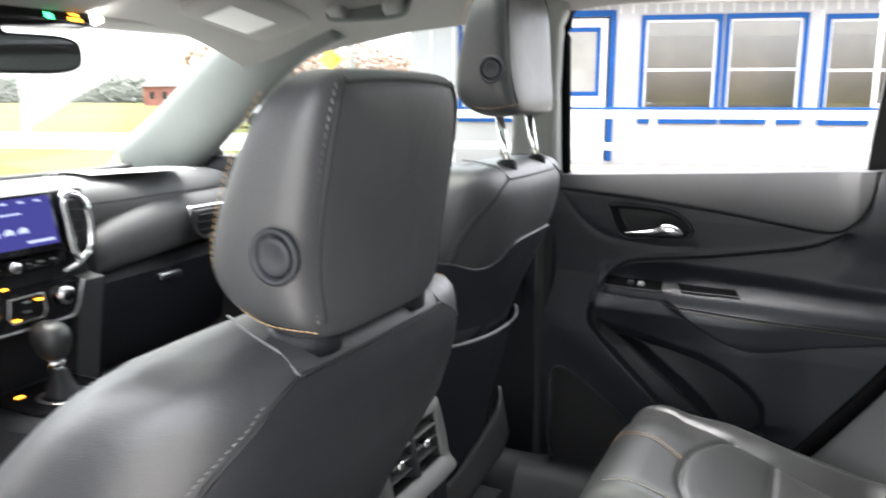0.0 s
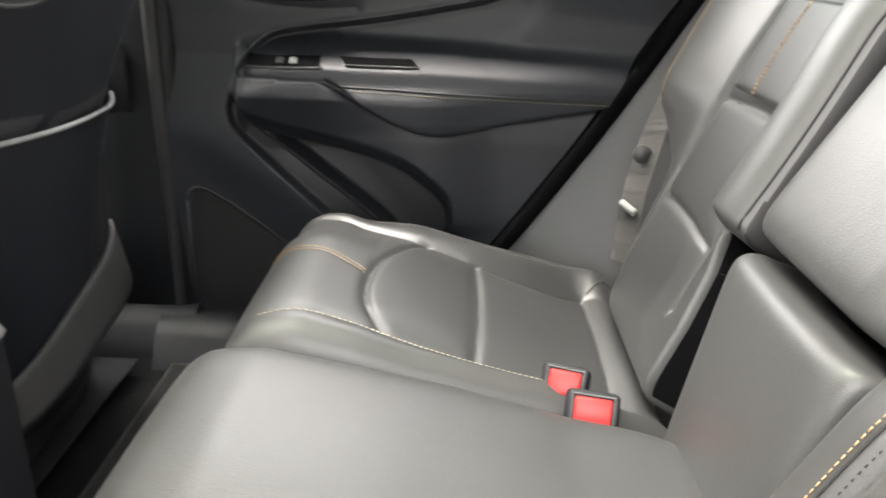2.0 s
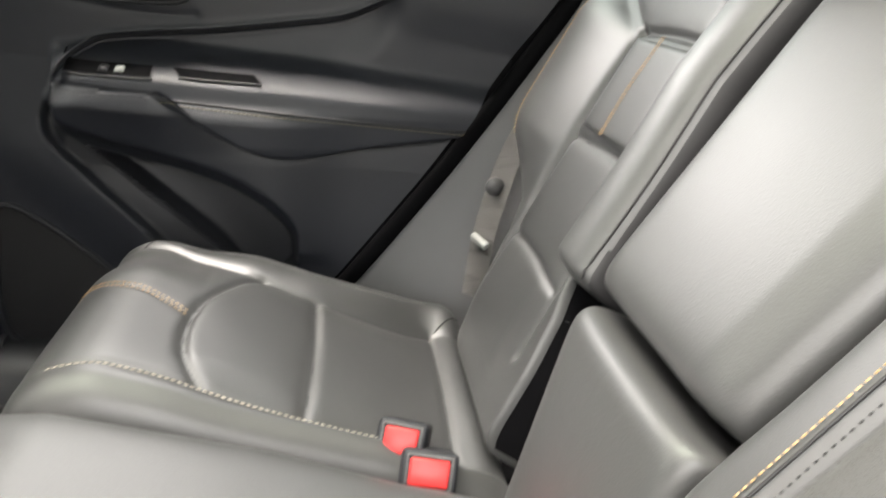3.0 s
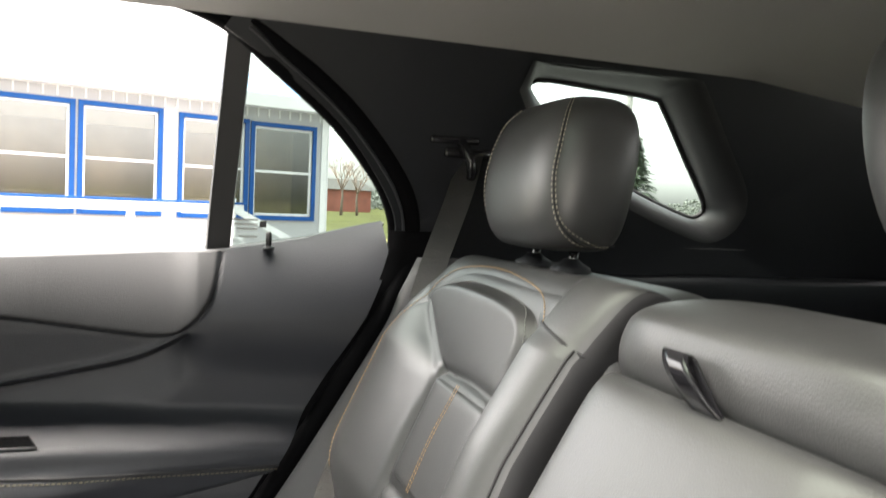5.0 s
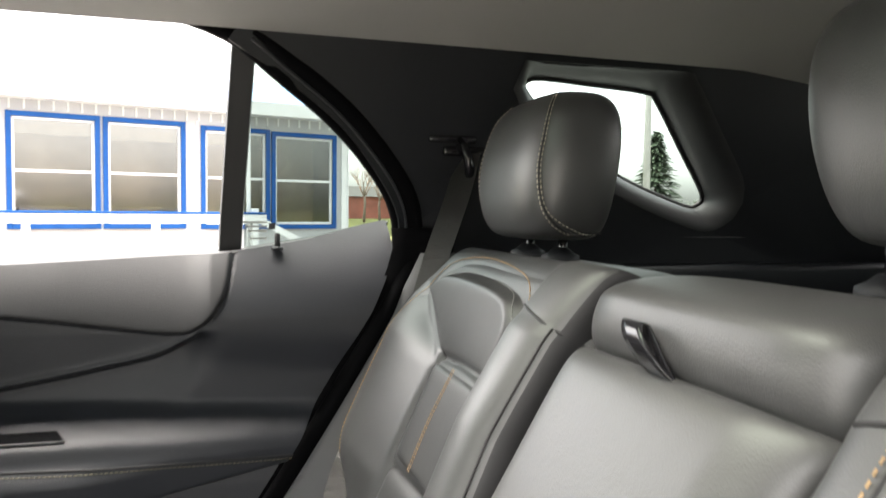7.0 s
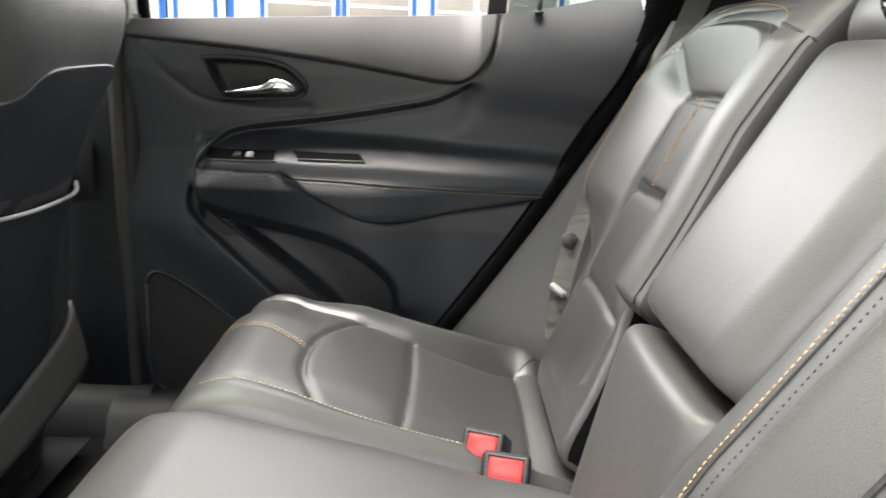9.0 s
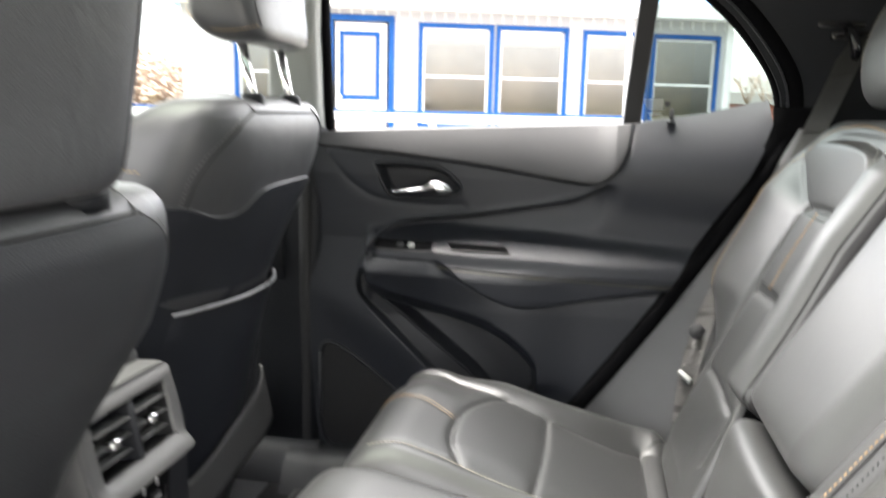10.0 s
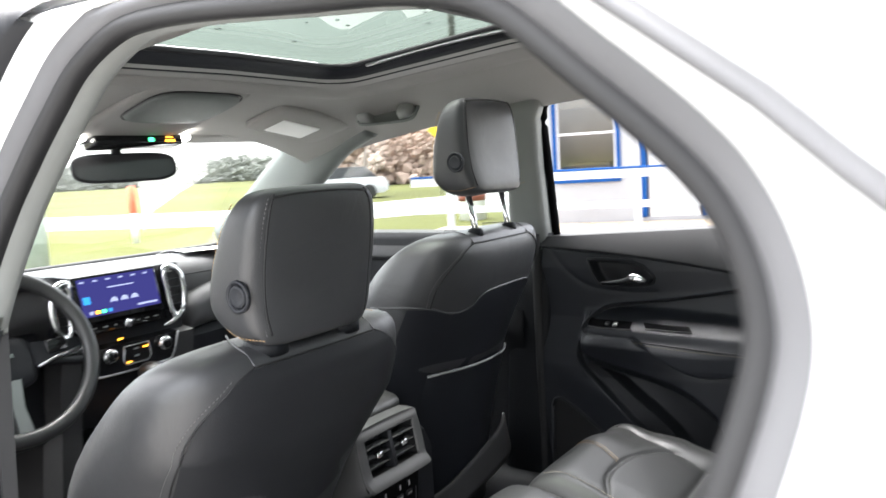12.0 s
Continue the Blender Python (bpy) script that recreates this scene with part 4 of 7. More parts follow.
# ---------------------------------------------------------------- left side: the open rear door's aperture
AP = [(-0.452, 0.45), (-0.456, 0.80), (-0.446, 1.06), (-0.422, 1.174), (-0.379, 1.273), (-0.333, 1.342), (-0.292, 1.392), (-0.255, 1.430), (-0.20, 1.456), (-0.151, 1.462), (-0.068, 1.458), (0.046, 1.446), (0.156, 1.434), (0.229, 1.412), (0.300, 1.357), (0.353, 1.312), (0.380, 1.280), (0.396, 1.242), (0.397, 1.205), (0.378, 1.133), (0.345, 1.03), (0.26, 0.87), (0.13, 0.70), (0.06, 0.58), (0.03, 0.45), (-0.05, 0.40), (-0.35, 0.40)]
ap_line = [(p.x, p.y) for p in smooth_line([(a, b, 0) for a, b in AP], 6, True)]


def ap_ring(d, y):
    """The aperture's line moved outwards by d, at depth y, leaning in above the sill."""
    n = len(ap_line)
    out = []
    for i in range(n):
        (ax, az), (bx, bz) = ap_line[(i - 2) % n], ap_line[(i + 2) % n]
        tx, tz = bx - ax, bz - az
        L = math.hypot(tx, tz)
        nx, nz = -tz / L, tx / L
        px, pz = ap_line[i]
        x, z = px + nx * d, pz + nz * d
        over = max(0.0, z - 1.485)
        z, y_in = z - 0.55 * over, 1.3 * over
        out.append(Vector((x, -(y - y_in - 0.22 * max(0.0, z - 1.12)), z)))
    return out


aperture = thing("door_opening", "open rear doorway of a white car with grey rubber seal", "car body", (0, -0.8, 0.4), kind="structure")


def ap_part(name, specs, material, label="", keep=None):
    rings = [[p - Vector((0, -0.8, 0.4)) for p in ap_ring(d, y)] for d, y in specs]
    bm = band(rings)
    if keep:
        off_ = [f for f in bm.faces if not keep(f.calc_center_median() + Vector((0, -0.8, 0.4)))]
        bmesh.ops.delete(bm, geom=off_, context="FACES")
    return part(name, bm, material, aperture, label)


trim_spec = [(0.0, 0.722), (-0.003, 0.712), (-0.003, 0.697), (0.003, 0.686), (0.03, 0.682)]
ap_part("inner_trim", trim_spec, TRIM_GREY, "light grey inner trim", lambda c: c.z > 1.165 and c.x < 0.15)
ap_part("lower_trim", [(0.0, 0.722), (0.001, 0.700), (0.010, 0.686), (0.03, 0.682)], PLASTIC, "black inner trim", lambda c: not (c.z > 1.165 and c.x < 0.15))
ap_part("seal", [(0.001, 0.715), (-0.004, 0.720), (-0.004, 0.731), (0.000, 0.737), (0.008, 0.740), (0.014, 0.736)], RUBBER, "black bulb seal")
ap_part("flange", [(0.012, 0.736), (0.016, 0.741), (0.024, 0.746), (0.032, 0.748)], RUBBER_GREY, "grey rubber lip along the doorway")
ap_part("body_step", [(0.032, 0.748), (0.036, 0.760), (0.055, 0.772), (0.072, 0.778)], PAINT, "white painted door step")
ap_part("secondary_seal", [(0.071, 0.778), (0.074, 0.786), (0.084, 0.788), (0.088, 0.779)], RUBBER_GREY, "grey secondary seal", lambda c: c.x < 0.10 or c.z < 1.1)
ap_part("body_flange", [(0.071, 0.778), (0.080, 0.7785), (0.088, 0.779)], PAINT, "white painted flange", lambda c: not (c.x < 0.10 or c.z < 1.1))
# slightly raised grey strip running down the white body side
part("body_strip", tube([(x, -(0.792 - 0.22 * max(0, z - 1.12)) + 0.8, z - 0.4) for x, z in ((0.26, 1.452), (0.31, 1.416), (0.354, 1.383), (0.387, 1.358), (0.412, 1.339), (0.446, 1.308), (0.50, 1.262), (0.58, 1.195))], 0.009, 10, squash=(1.2, 0.7)), STRIP_GREY, aperture, "pale grey strip along the body")
ap_part("body_side", [(0.087, 0.779), (0.110, 0.788), (0.120, 0.82), (0.135, 0.84), (0.24, 0.86), (0.34, 0.86)], PAINT, "white painted body side")
flat("b_trim_left", loft([[(x + dx, -y + dy, z) for dx, dy in ((-0.095, 0.030), (-0.045, 0.040), (-0.012, 0.030), (-0.006, 0.010), (-0.095, 0.010))] for x, y, z in ((-0.435, 0.70, 1.150), (-0.43, 0.695, 1.20), (-0.395, 0.665, 1.305), (-0.34, 0.635, 1.395), (-0.29, 0.61, 1.455))]), TRIM_GREY, "light grey upper pillar trim beside the doorway", "pillar", angle=40)

flat("b_trim_low_left", loft([[(x + dx, -y + dy, z) for dx, dy in ((-0.095, 0.030), (-0.045, 0.040), (-0.012, 0.030), (-0.006, 0.010), (-0.095, 0.010))] for x, y, z in ((-0.455, 0.715, 0.42), (-0.452, 0.712, 0.80), (-0.435, 0.70, 1.148))]), PLASTIC_GREY, "dark grey lower pillar trim beside the doorway", "pillar", angle=40)
fdl = thing("door_3", "black front door window frame outside the doorway", "car door", (0, -0.8, 0.4), kind="structure")
fd_rings = [[p - Vector((0, -0.8, 0.4)) for p in ap_ring(d, y)] for d, y in ((0.050, 0.762), (0.053, 0.786), (0.090, 0.806), (0.125, 0.846), (0.20, 0.866), (0.21, 0.85))]
fd_band = band(fd_rings)
bmesh.ops.delete(fd_band, geom=[f for f in fd_band.faces if f.calc_center_median().x > -0.27 or f.calc_center_median().z < 0.70], context="FACES")
part("window_frame", fd_band, PLASTIC, fdl, "satin black window frame")

# ---------------------------------------------------------------- front seats


def headrest(parent, x, z, tan=True):
    """A padded head restraint on two chrome posts, its rear bottom edge at x, z (parent's frame)."""
    prof = [(-0.016, -0.046, 0.034, 0.080), (-0.010, -0.050, 0.046, 0.100), (0.004, -0.053, 0.052, 0.114), (0.030, -0.055, 0.055, 0.122), (0.060, -0.051, 0.053, 0.126), (0.100, -0.040, 0.048, 0.128),
            (0.140, -0.027, 0.041, 0.125), (0.168, -0.017, 0.034, 0.119), (0.186, -0.011, 0.026, 0.108), (0.195, -0.008, 0.013, 0.085)]
    rings = [oval(x + dx, 0, z + h, hx, hy, 4.6, 40) for h, dx, hx, hy in prof]
    rings = [[(px, py, pz + 0.022 * max(0.0, (x - 0.05 - px) / 0.05) * max(0, 1 - (pz - z) / 0.06)) for px, py, pz in r] for r in rings]
    pad = part("headrest", loft(rings), SEAT_BACK, parent, "padded black leather head restraint", sub=2)
    # seam where the back panel meets the side
    for s in (-1, 1):
        line = []
        for h, dx, hx, hy in prof[2:9]:
            c, n_ = math.cos(radians(38)), math.sin(radians(38))
            line.append((x + dx + hx * c ** (2 / 4.6) * 0.985, s * hy * n_ ** (2 / 4.6) * 0.985, z + h))
        line = smooth_line(line, 6)
        part("back_seam", tube(line, 0.0018, 6), RUBBER, pad)
        c46, s46 = math.cos(radians(45)) ** (2 / 4.6), math.sin(radians(45)) ** (2 / 4.6)
        sewn_row = smooth_line([(x + dx + hx * c46 * 0.985, s * (hy * s46 * 0.985 + 0.0006), z + h) for h, dx, hx, hy in prof[2:9]], 6)
        part("stitching", stitches(sewn_row, 0.0034, 0.0028, 0.0006), THREAD_GREY, pad)
        low = smooth_line([(x - 0.004, s * 0.106, z + 0.000), (x - 0.045, s * 0.1125, z + 0.003), (x - 0.08, s * 0.108, z + 0.016)] + [(x + dx - hx * c46 * 1.0, s * (hy * s46 + 0.0004), z + h + 0.012) for h, dx, hx, hy in prof[3:8]], 6)
        part("lower_stitching", stitches(low, 0.0036, 0.002, 0.0007), THREAD_TAN, pad, "tan thread along the lower edge")
    crown = [(x + prof[8][1] + prof[8][2] * 0.90, k * prof[8][3] * 0.84, z + prof[8][0] - 0.004 + 0.004 * (1 - k * k)) for k in np.linspace(-1, 1, 15)]
    part("crown_seam", tube(crown, 0.0022, 6), RUBBER, pad)
    by, bx, bz = -0.1255, x - 0.024, z + 0.060
    part("release_button", join(lathe([(0.021, 0.002), (0.0215, -0.003), (0.0185, -0.0045), (0.0165, -0.002), (0.0155, 0.0)], (bx, by, bz), "y", 32), lathe([(0.0155, 0.002), (0.0145, -0.003), (0.012, -0.0042), (0.009, -0.003), (0.001, -0.0022)], (bx, by, bz), "y", 32)), DOOR_BLACK, pad, "round black release button")
    for s in (-1, 1):
        part("post", tube([(x - 0.048, s * 0.070, z + 0.03), (x - 0.055, s * 0.070, z - 0.16)], 0.0072, 12), CHROME, pad, "polished metal post")
    return pad


def front_seat(x0, y0, z0, raised, stepped, label):
    """A front seat whose shoulders' rear edge is at x0 and top at z0; stepped: with the leather wrap ending in a step."""
    t = thing("front_seat", label, "car seat", (x0, y0, 0.375), group="front seats")
    zt = z0 - 0.375
    rows = [(-0.72, -0.150, 0.20, 0.110), (-0.66, -0.145, 0.24, 0.111), (-0.55, -0.125, 0.285, 0.113), (-0.42, -0.102, 0.31, 0.122), (-0.30, -0.078, 0.31, 0.152), (-0.20, -0.042, 0.30, 0.204),
            (-0.13, -0.014, 0.28, 0.238), (-0.08, -0.002, 0.245, 0.233), (-0.045, 0.0, 0.20, 0.228), (-0.02, -0.005, 0.15, 0.215), (-0.005, -0.018, 0.10, 0.19), (0.0, -0.040, 0.05, 0.13)]

    if stepped:
        rows = [(z, xr, d, float(np.interp(z, [-0.72, -0.55, -0.42, -0.20, -0.12], [0.200, 0.212, 0.216, 0.232, 0.0]) if z < -0.15 else hw)) for z, xr, d, hw in rows]

    def power(z):
        return float(np.interp(z, [-0.7, -0.40, -0.22, -0.10, 0.0], [1.9, 2.0, 2.3, 3.0, 3.2]))

    def skin(z, deg, out=0.0):
        """A point on the backrest's skin: height under the shoulder, degrees from the rear."""
        xr, dd, hw = (float(np.interp(z, [r[0] for r in rows], [r[k] for r in rows])) for k in (1, 2, 3))
        c, n_ = math.cos(radians(deg)), math.sin(radians(deg))
        return Vector((xr - dd / 2 + (dd / 2 + out) * math.copysign(abs(c) ** (2 / power(z)), c), (hw + out) * math.copysign(abs(n_) ** (2 / power(z)), n_), zt + z))
    def ring(z, xr, d, hw):
        """One level of the backrest; the driver's outer flank swells towards the front."""
        out = oval(xr - d / 2, 0, zt + z, d / 2, hw, power(z), 64)
        if stepped or z > -0.10:
            return out
        grow = float(np.interp(z, [-0.72, -0.55, -0.42, -0.30, -0.20, -0.12], [0.175, 0.205, 0.220, 0.228, 0.234, 0.240])) / hw - 1
        push = float(np.interp(z, [-0.72, -0.30, -0.20, -0.10], [0.02, 0.06, 0.05, 0.0]))
        bent = []
        for px, py, pz in out:
            k = min(1.0, max(0.0, (xr - 0.12 * d - px) / (0.55 * d))) if py < 0 else 0.0
            k = k * k * (3 - 2 * k)
            bent.append((px - push * k * min(1.0, -py / 0.08), py * (1 + grow * k), pz))
        return bent
    back = part("backrest", loft([ring(*r) for r in rows]), SEAT_BACK, t, "black leather backrest with grey stitching", sub=1)

    def back_x(z):
        return float(np.interp(z, [r[0] for r in rows], [r[1] for r in rows]))
    # hard rear shell below the leather wrap
    def wrap_z(deg):
        if not stepped:
            return -0.060
        return float(np.interp(deg, [-100, -55, -38, -28, -20, -14, -8, 0, 15, 28, 42, 75], [-0.150, -0.150, -0.165, -0.167, -0.160, -0.143, -0.133, -0.130, -0.130, -0.136, -0.150, -0.150]))

    def shell(u, v):
        deg = (2 * u - 1) * 74
        return skin(-0.70 + (wrap_z(deg) + 0.70) * v, deg, 0.0022)
    if stepped:
        part("back_shell", sheet(shell, 60, 24), DOOR_BLACK, t, "black plastic rear shell")
    wrap = smooth_line([skin(-0.150, -100), skin(-0.145, -75), skin(-0.150, -55), skin(-0.165, -38), skin(-0.167, -28), skin(-0.160, -20), skin(-0.143, -14), skin(-0.133, -8), skin(-0.130, 0), skin(-0.130, 15), skin(-0.136, 28), skin(-0.15, 42)], 8)
    if stepped:
        part("wrap_edge", tube(wrap, 0.0026, 8), SEAT_BACK, t, "rolled leather edge over the shell")
    part("lower_flap", sheet(lambda u, v: (-0.094 - 0.018 * v - 0.03 * abs(2 * u - 1) ** 4, (2 * u - 1) * 0.19, zt - 0.64 + 0.085 * (0.55 + 0.45 * u) * v + 0.055 * u), 20, 6, 0.006), FLAP, t, "soft grey flap at the foot of the backrest")
    # seams of the leather: side panels meet the rear panel
    SEAM = [(0.117, -0.021), (0.146, -0.035), (0.166, -0.051), (0.182, -0.066), (0.198, -0.088), (0.206, -0.13), (0.188, -0.20), (0.136, -0.32), (0.106, -0.45), (0.098, -0.58)]

    def skin_at(y, z, out=0.0):
        hw = float(np.interp(z, [r[0] for r in rows], [r[3] for r in rows]))
        return skin(z, math.copysign(math.degrees(math.asin(min(0.999, (abs(y) / hw) ** (power(z) / 2)))), y), out)
    def pocket(u, v):
        y = (2 * u - 1) * (0.165 - 0.02 * v) - 0.015
        return skin_at(y, -0.60 + 0.297 * v, 0.003 + 0.016 * math.sin(math.pi * min(1, max(0, u))) ** 0.6 * v ** 1.5)
    if stepped:
        part("map_pocket", sheet(pocket, 30, 16), DOOR_BLACK, t, "black map pocket")
    lip = smooth_line([skin_at(y, z, o) for y, z, o in ((-0.160, -0.310, 0.004), (-0.125, -0.304, 0.016), (-0.06, -0.302, 0.022), (0.01, -0.301, 0.022), (0.07, -0.301, 0.018), (0.105, -0.294, 0.010))], 8)
    if stepped:
        part("pocket_edge", tube(lip, 0.0030, 8), GREY_GLOSS, t, "glossy grey lip of the map pocket")
    for s in (-1, 1):
        line = curve2(SEAM, 5)
        part("side_seam", tube([skin_at(s * y, z, 0.0003) for y, z in line], 0.0013, 6), RUBBER, t)
        part("side_stitching", stitches([skin_at(s * (y + 0.007), z + 0.003, 0.0006) for y, z in curve2(SEAM[1:], 8)], 0.0034, 0.0028, 0.0005), THREAD_GREY, t)
        over_seam = smooth_line([skin_at(s * 0.117, -0.021, 0.0004), Vector((-0.026, s * 0.1165, zt - 0.0060)), Vector((-0.041, s * 0.1155, zt - 0.0005)), Vector((-0.075, s * 0.100, zt + 0.0022)), Vector((-0.109, s * 0.079, zt + 0.0022))], 6)
        part("shoulder_seam", tube(over_seam, 0.0014, 6), RUBBER_GREY, t)
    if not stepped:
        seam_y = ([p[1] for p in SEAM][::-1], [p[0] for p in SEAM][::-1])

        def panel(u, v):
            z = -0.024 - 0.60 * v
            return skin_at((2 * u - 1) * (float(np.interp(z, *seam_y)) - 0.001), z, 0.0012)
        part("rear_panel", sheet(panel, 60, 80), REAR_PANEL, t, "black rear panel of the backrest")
    rear = smooth_line([skin_at(y, -0.0215, 0.0003) for y in (-0.117, -0.07, -0.02, 0.02, 0.07, 0.117)], 5)
    part("rear_seam", tube(rear, 0.0015, 6), RUBBER, t)
    # cushion, bolsters, base
    for s in (-1, 1):
        part("side_bolster", loft([[(x, s * (0.22 + dy), zz) for dy, zz in ((-0.05, zt - 0.70 + h), (-0.02, zt - 0.655 + h), (0.02, zt - 0.65 + h), (0.045, zt - 0.69 + h), (0.045, zt - 0.78), (-0.05, zt - 0.78))] for x, h in ((-0.22, 0.03), (-0.35, 0.03), (-0.50, 0.03), (-0.62, 0.02), (-0.68, -0.02))]), LEATHER, t, sub=1)
    part("cushion", loft([oval(-0.43, 0, zt + z, 0.25 - i, 0.20 - i, 5, 28) for z, i in ((-0.80, 0.0), (-0.74, -0.006), (-0.69, 0.0), (-0.672, 0.02), (-0.668, 0.08))]), LEATHER, t, sub=1)
    part("seat_base", box(-0.66, -0.15, -0.23, 0.23, 0.03, zt - 0.765, 0.02), PLASTIC, t)
    part("slide_rail", box(-0.70, -0.27, -0.21, -0.17, 0.0, 0.035, 0.004), RUBBER, t)
    part("slide_rail", box(-0.70, -0.27, 0.17, 0.21, 0.0, 0.035, 0.004), RUBBER, t)
    hr = headrest(t, 0.006 - raised * 0.25, zt + 0.006 + raised)
    if stepped:
        # the raised head restraint is tilted forward
        c = Vector((-0.0585, 0, zt + 0.144))
        hr.matrix_local = Matrix.Translation(c) @ Matrix.Rotation(radians(-13), 4, "Y") @ Matrix.Translation(-c)
    for s in (-1, 1):
        part("guide_collar", lathe([(r * (1.0 if stepped else 1.75), h) for r, h in ((0.017, -0.012), (0.017, 0.004), (0.013, 0.009), (0.008, 0.01))], (-0.032 if stepped else -0.036, s * 0.072, zt - 0.004), "z", 24), C_BLACK, t, "black post guide")
    return t


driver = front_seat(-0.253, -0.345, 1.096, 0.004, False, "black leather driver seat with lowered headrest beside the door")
passenger = front_seat(-0.362, 0.355, 1.172, 0.078, True, "black leather passenger seat with raised headrest on chrome posts")

# ---------------------------------------------------------------- rear bench
bench = thing("rear_bench", "black leather rear bench with centre armrest and tan stitching", "car seat", (0.25, 0, 0.42))
MB = Matrix.Translation(-Vector((0.25, 0, 0.42)))


def cushion_h(x, y):
    """Outboard cushion: high at the knee, dished towards the back, with a roll along three sides."""
    w = np.abs(y)
    h = soft(x, [-0.24, -0.21, -0.18, -0.14, -0.08, -0.02, 0.045, 0.12, 0.175, 0.20, 0.215, 0.235, 0.262], [0.690, 0.716, 0.727, 0.730, 0.712, 0.688, 0.665, 0.632, 0.606, 0.599, 0.602, 0.607, 0.600])
    ridge = soft(x, [-0.16, -0.05, 0.045, 0.12, 0.19, 0.25], [0.004, 0.010, 0.020, 0.036, 0.044, 0.020])
    h = h + ridge * step(0.162, 0.128, w)
    roll = soft(x, [-0.18, -0.04, 0.045, 0.12, 0.19, 0.225, 0.25], [-0.030, -0.012, -0.002, 0.009, 0.015, 0.011, 0.004])
    crease = soft(x, [-0.165, -0.05, 0.045, 0.12, 0.20], [0.490, 0.440, 0.428, 0.440, 0.470])
    out = np.clip((w - crease) / 0.10, 0, 1)
    h = h + roll * step(0.0, 0.75, out) + 0.010 * np.sin(np.pi * np.clip(out, 0, 1)) - 0.020 * step(0.80, 1.15, (w - crease) / 0.10)
    h = h - 0.022 * step(0.34, 0.47, w) * step(-0.02, -0.12, x)
    inside = step(0.165, 0.21, w) * step(0.0, -0.045, w - crease)
    h = h + 0.005 * np.sin(np.clip((x + 0.080) / 0.122, 0, 1) * np.pi) ** 0.7 * inside
    h = h + 0.005 * np.sin(np.clip((x - 0.045) / 0.152, 0, 1) * np.pi) ** 0.7 * inside
    return h + 0.0012 * np.sin(19 * x + 2.0 + 6 * w) * np.sin(23 * w + 5 * x)


for s in (1, -1):
    def q(pts):
        return [(a, s * b) for a, b in curve2(pts, 6)]
    arc = q([(-0.022, 0.432), (-0.048, 0.395), (-0.074, 0.325), (-0.083, 0.26), (-0.077, 0.205), (-0.057, 0.160)])
    l1 = q([(0.046, 0.424), (0.047, 0.30), (0.040, 0.162)])
    l2 = q([(0.202, 0.470), (0.202, 0.32), (0.194, 0.135)])
    inb = q([(-0.178, 0.150), (-0.10, 0.157), (0.05, 0.150), (0.17, 0.132)])
    outb = q([(-0.175, 0.495), (-0.11, 0.468), (-0.05, 0.440), (0.045, 0.428), (0.12, 0.440), (0.202, 0.470)])
    front = q([(-0.212, 0.335), (-0.18, 0.322), (-0.13, 0.305), (-0.086, 0.282)])
    cus = Pillow(MB, -0.228, 0.262, s * 0.092 if s > 0 else -0.585, 0.585 if s > 0 else -0.092, cushion_h, 0.45, [(arc, 0.007, 0.004), (l1, 0.007, 0.004), (l2, 0.006, 0.005), (inb, 0.003, 0.004), (outb, 0.004, 0.006), (front, 0.002, 0.003)], 12, (170, 160))
    c = part("seat_cushion", cus.mesh(), LEATHER, bench, "black leather outboard cushion with quilted seams")
    for line in (arc, l1, l2):
        part("seam", tube([cus.at(a, b, 0.0001) for a, b in line], 0.0012, 6), RUBBER, c)
    part("corner_seam", tube([cus.at(0.202 + 0.009 * k, s * (0.470 + 0.010 * k), 0.0002) for k in range(6)], 0.0014, 6), RUBBER, c)
    part("tan_stitching", stitches([cus.at(a, b + s * 0.005, 0.0006) for a, b in front], 0.0038, 0.0022, 0.0006), THREAD_TAN, c)
    part("tan_stitching", stitches([cus.at(a, b - s * 0.003, 0.0006) for a, b in front], 0.0038, 0.0022, 0.0006), THREAD_TAN, c)
    part("pale_stitching", stitches([cus.at(a, b - s * 0.008, 0.0006) for a, b in inb], 0.0036, 0.0022, 0.0007), THREAD_WHITE, c)
    part("edge_stitching", stitches([cus.at(a, b + s * 0.060, 0.0006) for a, b in outb], 0.0042, 0.0028, 0.0006), THREAD_GREY, c)
    part("front_tuck", tube([cus.at(-0.176 + 0.006 * k, s * (0.495 + 0.012 * k), 0.0002) for k in range(5)], 0.0013, 6), RUBBER, c)

mid = Pillow(MB, -0.245, 0.25, -0.255, lambda a: 0.098 - 0.20 * np.clip(a - 0.02, 0, 1), lambda x, y: np.interp(x, [-0.245, -0.20, -0.15, -0.08, 0.02, 0.12, 0.25], [0.728, 0.738, 0.738, 0.724, 0.704, 0.686, 0.676]) - 0.25 * (y + 0.08) ** 2, 0.45, [], 12, (60, 50))
part("middle_cushion", mid.mesh(), LEATHER, bench, "plain black leather middle cushion")
part("bench_base", box(-0.20 - 0.25, 0.25 - 0.25, -0.57, 0.57, 0.375 - 0.42, 0.50 - 0.42, 0.02), PLASTIC, bench)

# backrests: local frame runs up the slope, across, and out of the face
TILT_BACK = math.atan(0.46)
RB = Matrix(((math.sin(TILT_BACK), 0, -math.cos(TILT_BACK)), (0, 1, 0), (math.cos(TILT_BACK), 0, math.sin(TILT_BACK)))).to_4x4()
MR = MB @ Matrix.Translation((0.25, 0, 0.68)) @ RB
CT = math.cos(TILT_BACK)


def up(z):
    """Height on the wall to length up the slope."""
    return (z - 0.68) / CT


